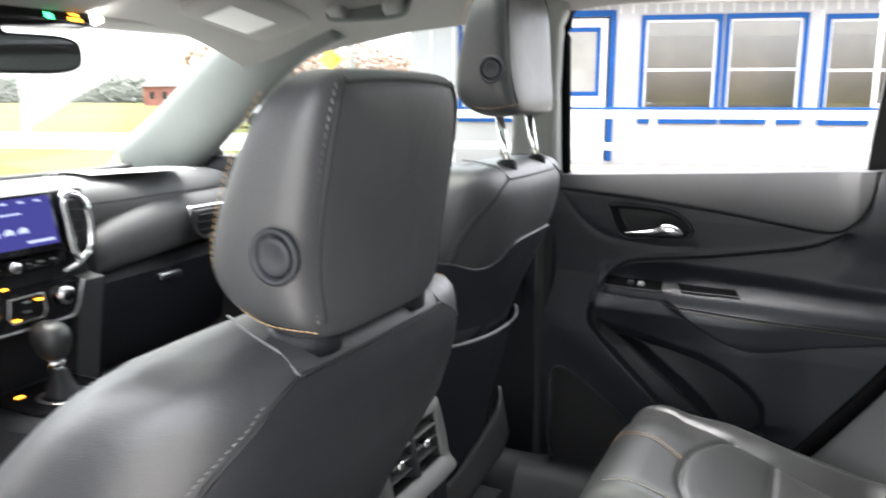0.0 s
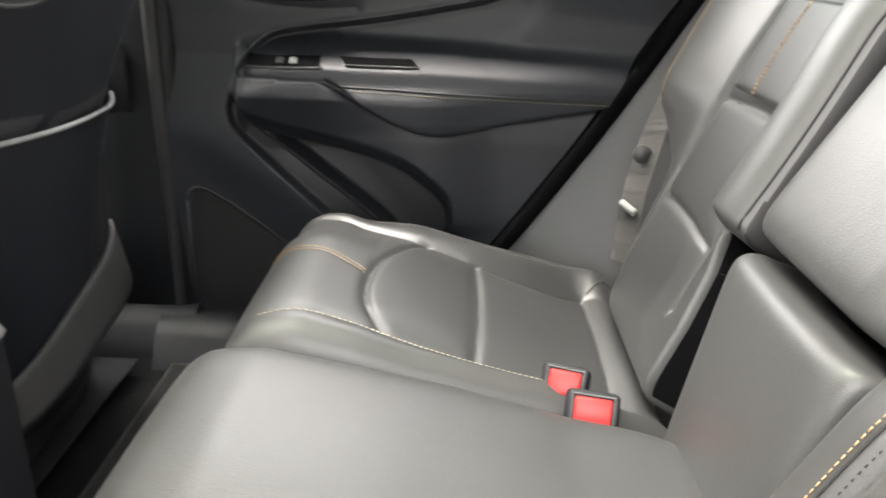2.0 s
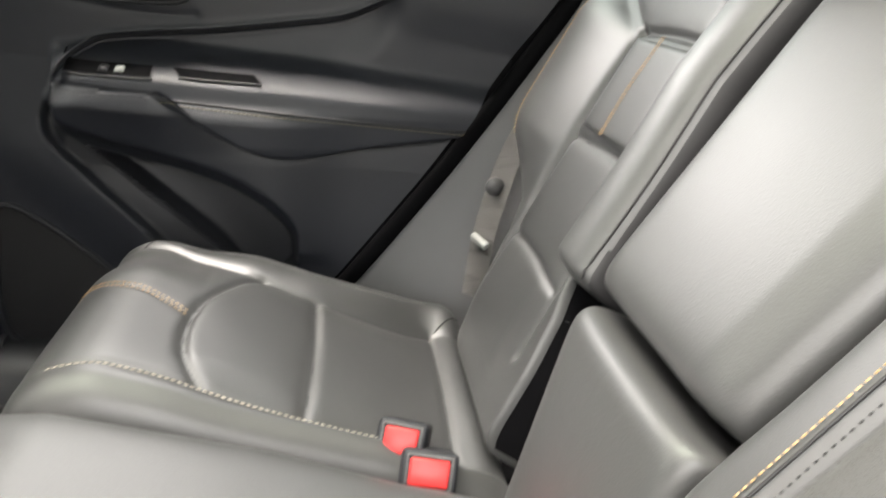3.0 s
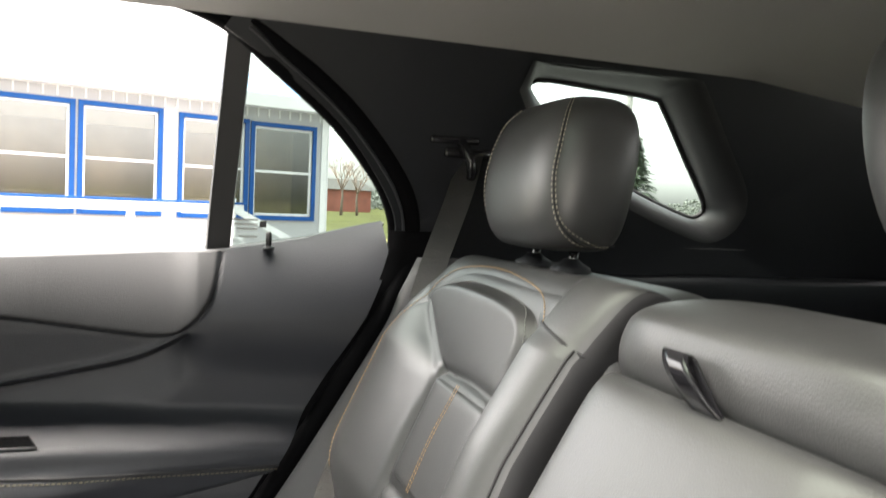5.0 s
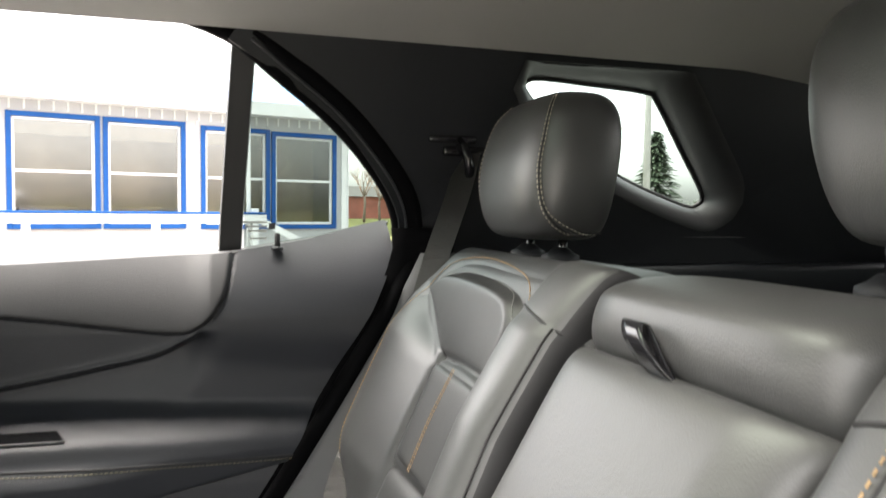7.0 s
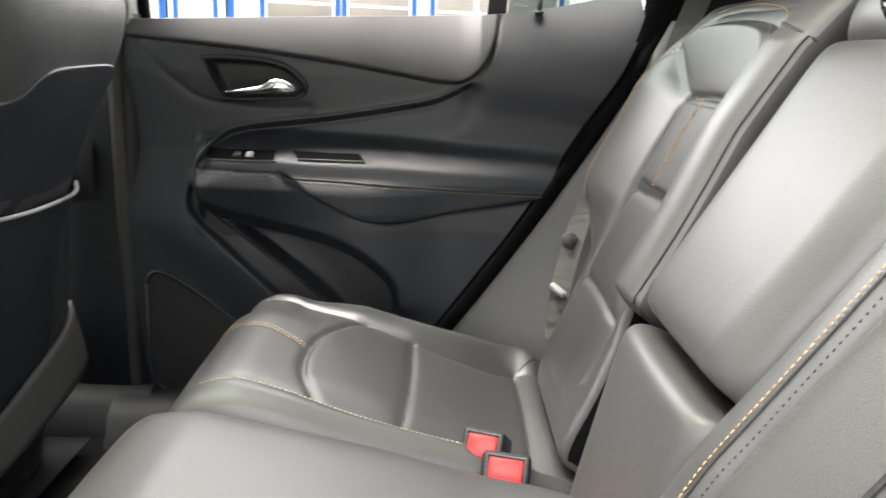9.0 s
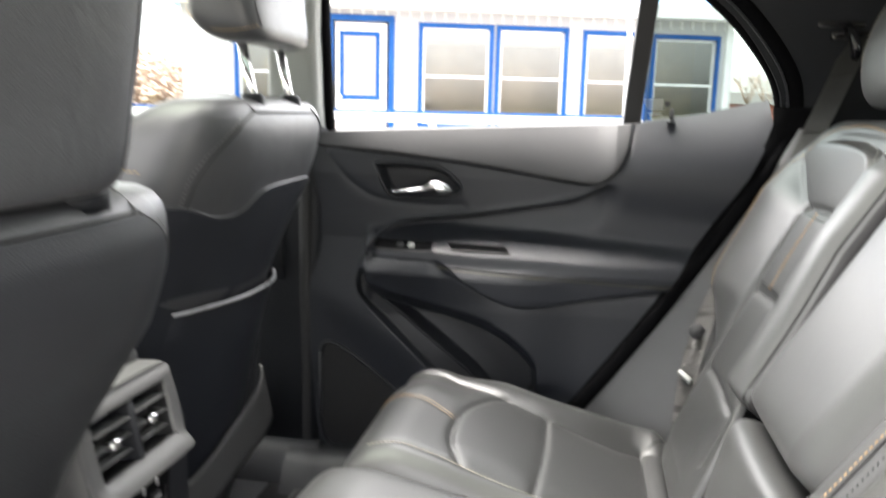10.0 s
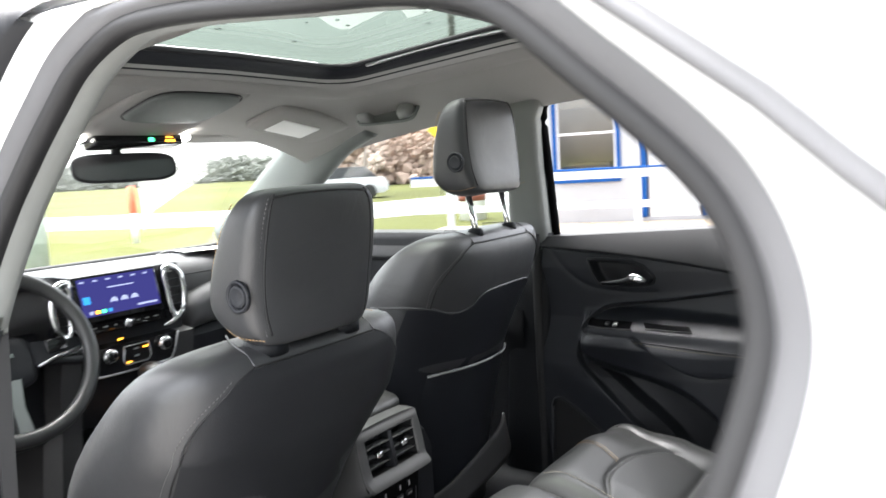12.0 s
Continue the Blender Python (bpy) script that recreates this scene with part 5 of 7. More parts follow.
PAD = curve2([(0.278, 1.036), (0.262, 1.06), (0.252, 1.085), (0.262, 1.110), (0.300, 1.126), (0.42, 1.134), (0.515, 1.124), (0.560, 1.096), (0.50, 1.062), (0.434, 1.034)], 4)


WIDE = ([0.60, 0.70, 0.77, 0.805, 0.83, 0.86, 0.90, 0.96, 1.03, 1.08, 1.12, 1.15, 1.18], [0.415, 0.445, 0.465, 0.49, 0.555, 0.625, 0.650, 0.658, 0.654, 0.640, 0.612, 0.585, 0.55])
IN = ([0.60, 0.80, 1.0, 1.10, 1.18], [0.150, 0.150, 0.152, 0.142, 0.128])
INL = ([0.60, 0.83, 1.08, 1.18], [0.104, 0.122, 0.158, 0.166])


def back_face(s):
    def f(a, b):
        w = np.abs(b)
        z = 0.68 + a * CT
        h = 0.004 + 0.0 * a
        if s < 0:
            edge = np.interp(z, *INL)
            h = h + 0.050 - 0.085 * np.clip(a - up(0.815), -0.02, 1) - 0.10 * np.clip(z - 1.11, 0, 1)
            return h - 0.012 * step(0.050, 0.064, w - edge) - 0.03 * step(0.150, 0.19, w - edge) - 0.010 * np.clip(1 - (w - edge) / 0.02, 0, 1) ** 2
        inner_edge, wide = np.interp(z, *IN), np.interp(z, *WIDE)
        # rounded inner bolster beside the armrest
        k = np.clip((0.244 - w) / (0.244 - inner_edge), 0, 1)
        h = h + 0.036 * (1 - 0.35 * (2 * k - 1) ** 2) * step(0.0, 0.34, k) * step(0.790, 0.818, z) * np.interp(z, [1.0, 1.09, 1.105, 1.17], [1.0, 0.80, 0.62, 0.30])
        # below the bolster the inner flank drops back
        h = h - 0.045 * step(0.806, 0.794, z) * step(0.0, -0.012, w - np.interp(z, [0.62, 0.70, 0.76, 0.80], [0.185, 0.196, 0.210, 0.232]))
        # outer bolster, ending at the border of the shoulder pad
        yo = soft(z, [0.98, 1.030, 1.050, 1.070, 1.098, 1.12], [0.437, 0.440, 0.498, 0.548, 0.590, 0.600], 0.016)
        span = np.maximum(wide - yo, 0.012)
        ko = np.clip((w - yo) / span, 0, 1)
        h = h + 0.028 * np.minimum(1, span / 0.20) * np.sin(np.pi * 0.80 * ko) * step(0.79, 0.89, z) * step(1.16, 1.09, z)
        # proud pad at shoulder height that rolls down over the insert
        d = -poly_gap(w, z, PAD)
        h = h + step(0.0, 0.016, d) * (0.20 * np.clip(z - 1.036, 0, 0.08) - 0.001) * step(1.14, 1.115, z) - 0.003 * step(0.005, 0.0, np.abs(d))
        h = h + 0.006 * np.sin(np.clip((z - 0.775) / 0.13, 0, 1) * np.pi) ** 0.7 * step(0.244, 0.275, w) * step(0.436, 0.41, w)
        h = h + 0.004 * np.sin(np.clip((z - 0.66) / 0.115, 0, 1) * np.pi) ** 0.7 * step(0.244, 0.275, w) * step(0.436, 0.41, w)
        return h - 0.10 * np.clip(z - 1.11, 0, 1) + 0.0010 * np.sin(31 * z + 9 * w)
    return f


for s in (1, -1):
    def q2(pts, n=6):
        return [(up(z), s * y) for y, z in curve2(pts, n)]
    lo_seam = q2([(0.425, 0.775), (0.34, 0.778), (0.245, 0.772)])
    mid_seam = q2([(0.435, 0.900), (0.34, 0.905), (0.235, 0.906)])
    top_seam = q2([(0.432, 1.030), (0.36, 1.034), (0.275, 1.032)])
    inner = q2([(0.232, 0.70), (0.236, 0.80), (0.240, 0.95), (0.250, 1.085)])
    outer = q2([(0.430, 0.72), (0.436, 0.85), (0.438, 0.95), (0.434, 1.03)])
    pad_in = q2([(0.278, 1.032), (0.262, 1.06), (0.250, 1.085), (0.260, 1.112), (0.300, 1.132), (0.42, 1.142), (0.52, 1.130), (0.565, 1.098), (0.62, 1.05), (0.638, 0.95), (0.625, 0.86), (0.60, 0.82)])
    lo_b = (lambda a: np.interp(0.68 + a * CT, *IN)) if s > 0 else (lambda a: -np.interp(0.68 + a * CT, *WIDE))
    hi_b = (lambda a: np.interp(0.68 + a * CT, *WIDE)) if s > 0 else (lambda a: -np.interp(0.68 + a * CT, *INL))
    bk = Pillow(MR, up(0.615), up(1.168), lo_b, hi_b, back_face(s), -0.10, [(lo_seam, 0.007, 0.004), (mid_seam, 0.007, 0.004), (top_seam, 0.009, 0.004), (inner, 0.006, 0.005), (outer, 0.009, 0.005), (pad_in, 0.002, 0.003)] if s > 0 else [], 20 if s > 0 else 14, (190, 190))
    whole = bk.mesh()
    b = part("backrest", whole, LEATHER, bench, "black leather outboard backrest with side bolsters")
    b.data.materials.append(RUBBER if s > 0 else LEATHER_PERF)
    # the leather's inboard side is coloured black to put its shade in
    if s > 0:
        back_to = MR.inverted()
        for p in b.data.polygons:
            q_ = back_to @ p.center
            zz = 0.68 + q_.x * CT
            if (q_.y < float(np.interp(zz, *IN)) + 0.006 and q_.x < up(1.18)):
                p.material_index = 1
    if s < 0:
        back_to = MR.inverted()
        for p in b.data.polygons:
            q_ = back_to @ p.center
            if 0.062 < -q_.y - float(np.interp(0.68 + q_.x * CT, *INL)) < 0.150 and q_.x < up(1.12):
                p.material_index = 1
    pk = (lambda k, col, nm, dy=0.0: part(nm, stitches([bk.at(a, v + dy * s, 0.0012) for a, v in k], 0.0036, 0.0022, 0.0007), col, b))
    for line in (lo_seam, mid_seam, top_seam, inner, outer) if s > 0 else ():
        part("seam", tube([bk.at(a, v, 0.0001) for a, v in line], 0.0012, 6), RUBBER, b)
    if s > 0:
        # matt black sheet over the flank paints the deep shade under the bolster
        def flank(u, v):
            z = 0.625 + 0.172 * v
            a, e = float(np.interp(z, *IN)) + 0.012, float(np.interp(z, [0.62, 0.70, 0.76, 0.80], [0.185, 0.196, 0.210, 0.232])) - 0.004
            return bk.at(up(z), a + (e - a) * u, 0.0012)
        part("flank_shade", sheet(flank, 20, 40, 0.0), SEAL, b, "black sheet for the shade below the inner bolster")
        part("bolster_piping", tube([bk.at(up(z), float(np.interp(z, *IN)) + 0.010, 0.0004) for z in np.linspace(0.812, 1.10, 40)], 0.0013, 6), RUBBER, b)
        pk([(a, v - 0.006) for a, v in inner if 0.812 < 0.68 + a * CT < 0.93], THREAD_GREY, "bolster_stitching", 0.0)
    outer_row = q2([(0.236, 1.02), (0.240, 1.06), (0.240, 1.090), (0.252, 1.120), (0.296, 1.142), (0.42, 1.152), (0.526, 1.140), (0.574, 1.108), (0.600, 1.06), (0.606, 0.95), (0.598, 0.86), (0.58, 0.80)])
    inner_row = q2([(0.262, 1.05), (0.2585, 1.085), (0.268, 1.106), (0.303, 1.123), (0.42, 1.132), (0.512, 1.121), (0.553, 1.092)])
    pk(outer_row, THREAD_TAN, "pad_stitching", 0.0)
    pk(inner_row, THREAD_GREY, "pad_stitching", 0.0)
    part("bolster_break", tube([bk.at(up(1.096 + 0.003 * k), s * (0.132 + 0.016 * k), 0.0004) for k in range(6)], 0.0016, 6), RUBBER, b)
    centre = q2([(0.345, 1.028), (0.352, 0.97), (0.347, 0.912)])
    for dy in (-0.0028, 0.0028) if s > 0 else ():
        part("tan_stitching", stitches([MR @ Vector((a, v + dy, 0.0112)) for a, v in centre], 0.0036, 0.0014, 0.0005), THREAD_TAN, b)
    if s < 0:
        edge = q2([(float(np.interp(z, *INL)) + 0.047, z) for z in (0.68, 0.80, 0.92, 1.03, 1.12)], 14)
        pk(edge, THREAD_TAN, "bolster_stitching", 0.0)
        part("hole_row", stitches([bk.at(a, v - 0.010, 0.0003) for a, v in edge], 0.0022, 0.0036, 0.0007), RUBBER, b)
        part("edge_seam", tube([bk.at(a, v - 0.0045, 0.0002) for a, v in edge], 0.0010, 6), RUBBER, b)
        part("panel_seam", tube([bk.at(a, v - 0.104, 0.0004) for a, v in edge], 0.0022, 6), RUBBER, b)
    if s > 0:
        part("insert", Pillow(MR, up(0.912), up(1.026), lambda a: s * 0.34 - 0.082, lambda a: s * 0.34 + 0.082, lambda a, c: 0.0104 + 0 * a, -0.02, [], 16, (16, 16)).mesh(), LEATHER, b, "smooth leather insert")
    top = Pillow(MB, 0.44, 0.62, s * 0.125 if s > 0 else -0.575, 0.575 if s > 0 else -0.175, lambda x, y: 1.150 + 0.0 * x - 0.10 * np.clip(0.49 - x, 0, 1), 0.90, [], 8, (30, 40))
    part("top_roll", top.mesh(), LEATHER, b, "rounded top of the backrest")

# middle: raised armrest, block above it and low pad below it
arm = Pillow(MR, up(0.822), up(1.100), lambda a: 0.004 - np.interp(0.68 + a * CT, *INL), lambda a: 0.112 + 0 * a, lambda a, b: 0.052 - 0.095 * np.clip(a - up(0.822), 0, 1) - 0.15 * b ** 2 - 0.020 * np.clip(1 - (b + np.interp(0.68 + a * CT, *INL)) / 0.055, 0, 1) ** 1.6, -0.04, [], 13, (70, 70))
part("armrest", arm.mesh(), LEATHER, bench, "plain leather centre armrest folded up")
low = Pillow(MR, up(0.60), up(0.812), -0.118, lambda a: 0.112 - 0.26 * np.clip(0.797 - (0.68 + a * CT), 0, 1), lambda a, b: 0.032 - 0.5 * (b + 0.005) ** 2 + 0.17 * a, -0.04, [], 12, (60, 60))
part("low_pad", low.mesh(), LEATHER, bench, "plain leather pad under the armrest")
block = Pillow(MR, up(1.085), up(1.20), -0.172, lambda a: 0.150 - 0.25 * np.clip((0.68 + a * CT) - 1.12, 0, 1), lambda a, b: 0.002 + 0.020 * np.sin(np.pi * np.clip((a - up(1.085)) / 0.11, 0, 1)) - 9.0 * np.clip(a - up(1.135), 0, 1) ** 1.7 - 0.6 * np.clip(b - 0.06, 0, 1) ** 1.5, -0.20, [], 8, (60, 50))
part("middle_top", block.mesh(), LEATHER, bench, "plain leather block above the armrest")
part("gap_lining", box(up(0.60), up(1.13), -0.195, 0.195, -0.12, -0.06, 0.01, m=MR), RUBBER, bench)
loop = smooth_line([(up(1.092), 0.010), (up(1.100), 0.026), (up(1.110), 0.036), (up(1.120), 0.035), (up(1.121), 0.028), (up(1.113), 0.022), (up(1.104), 0.016), (up(1.094), 0.008)], 8)


def strap_at(u, v):
    p = loop[min(len(loop) - 1, int(u * (len(loop) - 1) + 0.5))]
    return MR @ Vector((p.x, 0.020 - 0.9 * (up(1.121) - p.x) - 0.026 * v, p.y))


strap = part("pull_strap", sheet(strap_at, len(loop) - 1, 4, 0.002), PIANO, bench, "black webbing pull loop")


def rear_headrest(y, z, x, hy, tall, sewn=True, foot=1.0):
    prof = [(0.0, 0.0, 0.040, 0.62), (0.012, -0.002, 0.054, 0.80), (0.04, -0.004, 0.062, 0.93), (0.09, -0.002, 0.066, 1.0), (0.14, 0.006, 0.064, 0.98), (0.175, 0.012, 0.056, 0.90), (0.196, 0.016, 0.042, 0.74), (0.205, 0.018, 0.02, 0.45)]
    prof = [(h, dx, hx, k * float(np.interp(h, [0.0, 0.10, 0.18], [foot, 0.5 + 0.5 * foot, 1.0]))) for h, dx, hx, k in prof]
    rings = [oval(x + dx, y, z + h * tall, hx, hy * k, 3.2, 36) for h, dx, hx, k in prof]
    o = part("headrest", loft([[MB @ Vector(p) for p in r] for r in rings]), LEATHER, bench, "black leather rear head restraint with pale stitching", sub=2)
    for s in (-1, 1):
        def rim_at(i, deg):
            h, dx, hx, k = prof[i]
            c, n_ = math.cos(radians(deg)), math.sin(radians(deg))
            return Vector((x + dx - hx * abs(c) ** (2 / 3.2) * math.copysign(1, c), y + s * hy * k * abs(n_) ** (2 / 3.2), z + h * tall))
        for off in (0, 4) if sewn else ():
            line = smooth_line([rim_at(6, 42 + off), rim_at(5, 44 + off), rim_at(4, 46 + off), rim_at(3, 48 + off), rim_at(2, 58 + off * 1.5), rim_at(1, 84 + off * 2), rim_at(1, 125 + off)], 7)
            part("stitching", stitches([MB @ p for p in line], 0.0036, 0.0026, 0.0007), THREAD_WHITE, o)
        if sewn:
            part("seam", tube([MB @ p for p in smooth_line([rim_at(6, 44), rim_at(5, 46), rim_at(4, 48), rim_at(3, 50), rim_at(2, 61), rim_at(1, 88), rim_at(1, 126)], 6)], 0.0012, 6), RUBBER, o)
        part("post", tube([MB @ Vector((x + 0.005, y + s * 0.05, z + 0.03)), MB @ Vector((x + 0.002, y + s * 0.05, 1.12))], 0.006, 10), PIANO, o)
        part("guide_collar", lathe([(0.024, -0.004), (0.023, 0.006), (0.015, 0.010), (0.008, 0.016)], MB @ Vector((x, y + s * 0.05, 1.150)), "z", 18), PLASTIC, o)
    return o


rear_headrest(0.44, 1.173, 0.548, 0.118, 0.89)
rear_headrest(-0.44, 1.173, 0.548, 0.118, 0.89)
rear_headrest(-0.065, 1.185, 0.62, 0.124, 0.95, False, 0.55)

# buckles, belts
for i, (x, y, z, tilt, w) in enumerate(((0.130, 0.130, 0.664, 72, 0.048), (0.152, 0.088, 0.660, 78, 0.052))):
    bk2 = thing("belt_buckle", "black belt buckle with a red press button" if i else "black double belt buckle with red button behind", "seat belt buckle", (x, y, z), group="belt buckles")
    R = pose(0, 0, 0, 4, -58, tilt)
    part("housing", box(-0.021, 0.019, -w / 2, w / 2, -0.085, 0.0, 0.006, 3, m=R), PLASTIC, bk2)
    part("button_frame", box(-0.020, 0.018, -w / 2 + 0.002, w / 2 - 0.002, -0.004, 0.003, 0.002, m=R), PLASTIC, bk2)
    part("button_rim", tube([R @ Vector(p) for p in ((-0.0135, -w / 2 + 0.006, 0.004), (0.0145, -w / 2 + 0.006, 0.004), (0.0145, w / 2 - 0.006, 0.004), (-0.0135, w / 2 - 0.006, 0.004))], 0.0010, 6, closed=True), ARCH_GREY, bk2, "thin pale rim")
    part("red_button", box(-0.0125, 0.0125, -w / 2 + 0.008, w / 2 - 0.008, 0.000, 0.0055, 0.003, m=R), RED, bk2, "red press button")
belt = thing("seat_belt", "grey shoulder belt running down from the rear pillar", "seat belt", (0.50, 0.66, 1.15))


def belt_web(pts, w, nrm=(0, 0, 1)):
    P = smooth_line(pts, 6)
    bm = bmesh.new()
    rows = []
    for i, p in enumerate(P):
        t = (P[min(i + 1, len(P) - 1)] - P[max(i - 1, 0)]).normalized()
        s = t.cross(Vector(nrm)).normalized() * w / 2
        rows.append((bm.verts.new(p - s), bm.verts.new(p + s)))
    for a, b in zip(rows, rows[1:]):
        bm.faces.new((a[0], a[1], b[1], b[0]))
    bmesh.ops.solidify(bm, geom=bm.faces[:], thickness=0.0015)
    return bm


off = Vector((0.50, 0.66, 1.15))
part("webbing", belt_web([Vector(p) - off for p in ((0.532, 0.700, 1.30), (0.515, 0.692, 1.24), (0.475, 0.675, 1.14), (0.455, 0.668, 1.08))], 0.047, (-0.75, -0.6, 0.2)), WEB_GREY, belt)
part("guide_slot", box(0.49 - 0.5, 0.565 - 0.5, 0.695 - 0.66, 0.725 - 0.66, 1.295 - 1.15, 1.31 - 1.15, 0.004), PIANO, belt)
part("lap_webbing", belt_web([Vector(p) - off for p in ((0.345, 0.640, 0.88), (0.318, 0.615, 0.83), (0.300, 0.595, 0.78), (0.284, 0.580, 0.71), (0.276, 0.565, 0.62))], 0.046, (-0.8, -0.5, 0.3)), WEB_GREY, belt)
tongue = part("latch_tongue", box(-0.005, 0.005, -0.016, 0.016, -0.006, 0.006, 0.003, m=Matrix.Translation(Vector((0.278, 0.574, 0.706)) - off) @ pose(0, 0, 0, 20, -25, 30)), TRIM_GREY, belt, "pale grey belt tongue")
part("tongue_blade", box(-0.0015, 0.0015, -0.008, 0.008, -0.036, -0.007, 0.001, m=Matrix.Translation(Vector((0.278, 0.574, 0.706)) - off) @ pose(0, 0, 0, 20, -25, 30)), CHROME, tongue)
part("belt_stop", lathe([(0.014, -0.003), (0.014, 0.001), (0.009, 0.003), (0.001, 0.003)], Vector((0.294, 0.592, 0.786)) - off, "y", 18), PLASTIC_GREY, belt, "round dark belt button")

# ---------------------------------------------------------------- centre console
console = thing("center_console", "black centre console with rear air vents and gear lever", "console", (-0.75, 0, 0.375))


def C(x, y, z):
    return (x + 0.75, y, z - 0.375)


part("console_body", loft([[C(x, y, z) for y, z in ((-w, 0.38), (-w, zt - 0.05), (-w + 0.02, zt - 0.012), (-w + 0.045, zt), (w - 0.045, zt), (w - 0.02, zt - 0.012), (w, zt - 0.05), (w, 0.38))] for x, w, zt in
     ((-1.32, 0.15, 0.72), (-1.18, 0.145, 0.72), (-1.0, 0.14, 0.735), (-0.86, 0.135, 0.75), (-0.80, 0.128, 0.82), (-0.60, 0.122, 0.84), (-0.48, 0.118, 0.835), (-0.42, 0.112, 0.80))]), PLASTIC, console, angle=35)
part("armrest_lid", loft([oval(0.10, -0.035, z - 0.375, 0.21 - i, 0.108 - i, 6, 32) for z, i in ((0.835, 0.0), (0.85, -0.004), (0.866, 0.0), (0.875, 0.02), (0.878, 0.05))]), LEATHER, console, "padded leather lid", sub=1)
# rear face with the vents
MV = Matrix.Translation(Vector(C(-0.393, -0.046, 0.800))) @ pose(0, 0, 0, 0, -12, 0) @ Matrix.Scale(0.92, 4)
VENT_OUT = curve2([(-0.086, -0.066), (0.086, -0.066), (0.097, -0.055), (0.102, -0.01), (0.098, 0.040), (0.082, 0.060), (-0.082, 0.060), (-0.098, 0.040), (-0.102, -0.01), (-0.097, -0.055), (-0.086, -0.066)], 5)[:-1]
VENT_IN = curve2([(-0.066, -0.036), (0.066, -0.036), (0.074, -0.030), (0.075, 0.030), (0.067, 0.037), (-0.067, 0.037), (-0.075, 0.030), (-0.074, -0.030), (-0.066, -0.036)], 5)[:-1]


def vent_ring(line, grow, x, n=60):
    P = resample([Vector((0, a, b)) for a, b in line], n)
    return [MV @ Vector((x, p.y * grow, p.z * grow)) for p in P]


part("vent_hood", band([vent_ring(VENT_OUT, g, x) for g, x in ((1.22, -0.17), (1.13, -0.07), (1.05, -0.02), (1.015, -0.006), (0.985, 0.000))]), VENT_GREY, console, "grey rear vent housing")


def face_x(a, b):
    return 0.004 + 0.010 * float(step(-0.036, -0.054, b)) - 0.006 * float(step(0.045, 0.060, b))


def face_ring(k, dx=0.0):
    out = []
    for o, i in zip(resample([Vector((0, a, b)) for a, b in VENT_OUT], 60), resample([Vector((0, a, b)) for a, b in VENT_IN], 60)):
        p = o * 0.985 + (i - o * 0.985) * k
        out.append(MV @ Vector((face_x(p.y, p.z) * (1 if 0 < k < 1 else 0.3) + dx, p.y, p.z)))
    return out


part("vent_frame", band([face_ring(0.0), face_ring(0.12), face_ring(0.35), face_ring(0.65), face_ring(0.9), face_ring(0.999, -0.004)]), VENT_GREY, console, "pale grey vent frame with a thick lower lip", angle=50)
part("vent_wall", band([face_ring(0.999, -0.004), face_ring(0.9995, -0.045)]), RUBBER, console)
part("vent_cavity", box(-0.050, -0.044, -0.082, 0.082, -0.042, 0.044, 0, m=MV), RUBBER, console)
part("vent_divider", box(-0.026, 0.004, -0.005, 0.005, -0.036, 0.037, 0.002, m=MV), PLASTIC, console)
for side in (-1, 1):
    for k in range(3):
        part("slat", box(-0.018, 0.000, side * 0.0395 - 0.034, side * 0.0395 + 0.034, -0.020 + 0.020 * k - 0.0013, -0.020 + 0.020 * k + 0.0013, 0.001, m=MV @ pose(0, 0, 0, 0, 10, 0)), VENT_GREY, console)
    part("slider", box(-0.012, 0.004, side * 0.040 - 0.009, side * 0.040 + 0.009, -0.006, 0.005, 0.0025, m=MV), CHROME, console, "bright vent slider tab")
part("port_panel", loft([[C(x, y - 0.035, z) for y in (-0.082, -0.066, 0.066, 0.082)] + [C(x - 0.06, y - 0.035, z) for y in (0.090, 0.06, -0.06, -0.090)] for x, z in ((-0.405, 0.752), (-0.412, 0.65), (-0.425, 0.52), (-0.43, 0.40))]), PIANO, console, "gloss black socket panel", angle=35)
part("panel_rim", tube([Vector(C(x + 0.001, y - 0.035, z)) for x, y, z in ((-0.410, 0.074, 0.735), (-0.413, 0.074, 0.65), (-0.425, 0.072, 0.52), (-0.430, 0.070, 0.42))], 0.0016, 6), PLASTIC_GREY, console)
for yy_ in (-0.088, -0.058, -0.014, 0.014):
    usb = part("usb_port", box(0, 0.004, -0.009, 0.009, -0.005, 0.005, 0.001, m=Matrix.Translation(C(-0.409, yy_, 0.688))), RUBBER, console, "small socket")
    part("socket_tongue", box(0.003, 0.0046, -0.006, 0.006, -0.0012, 0.0012, 0.0, m=Matrix.Translation(C(-0.409, yy_, 0.688))), WHITE_WOOD, usb)
    part("socket_icon", box(0.0, 0.0010, -0.002, 0.002, -0.005, 0.005, 0.0004, m=Matrix.Translation(C(-0.4060, yy_, 0.708))), WHITE_WOOD, usb)
part("socket_cover", box(0, 0.008, -0.028, 0.028, -0.024, 0.024, 0.005, m=Matrix.Translation(C(-0.414, -0.035, 0.628))), PLASTIC, console)
part("socket_mark", box(0.008, 0.009, -0.014, 0.014, -0.004, 0.004, 0.001, m=Matrix.Translation(C(-0.414, -0.035, 0.638))), WHITE_WOOD, console)
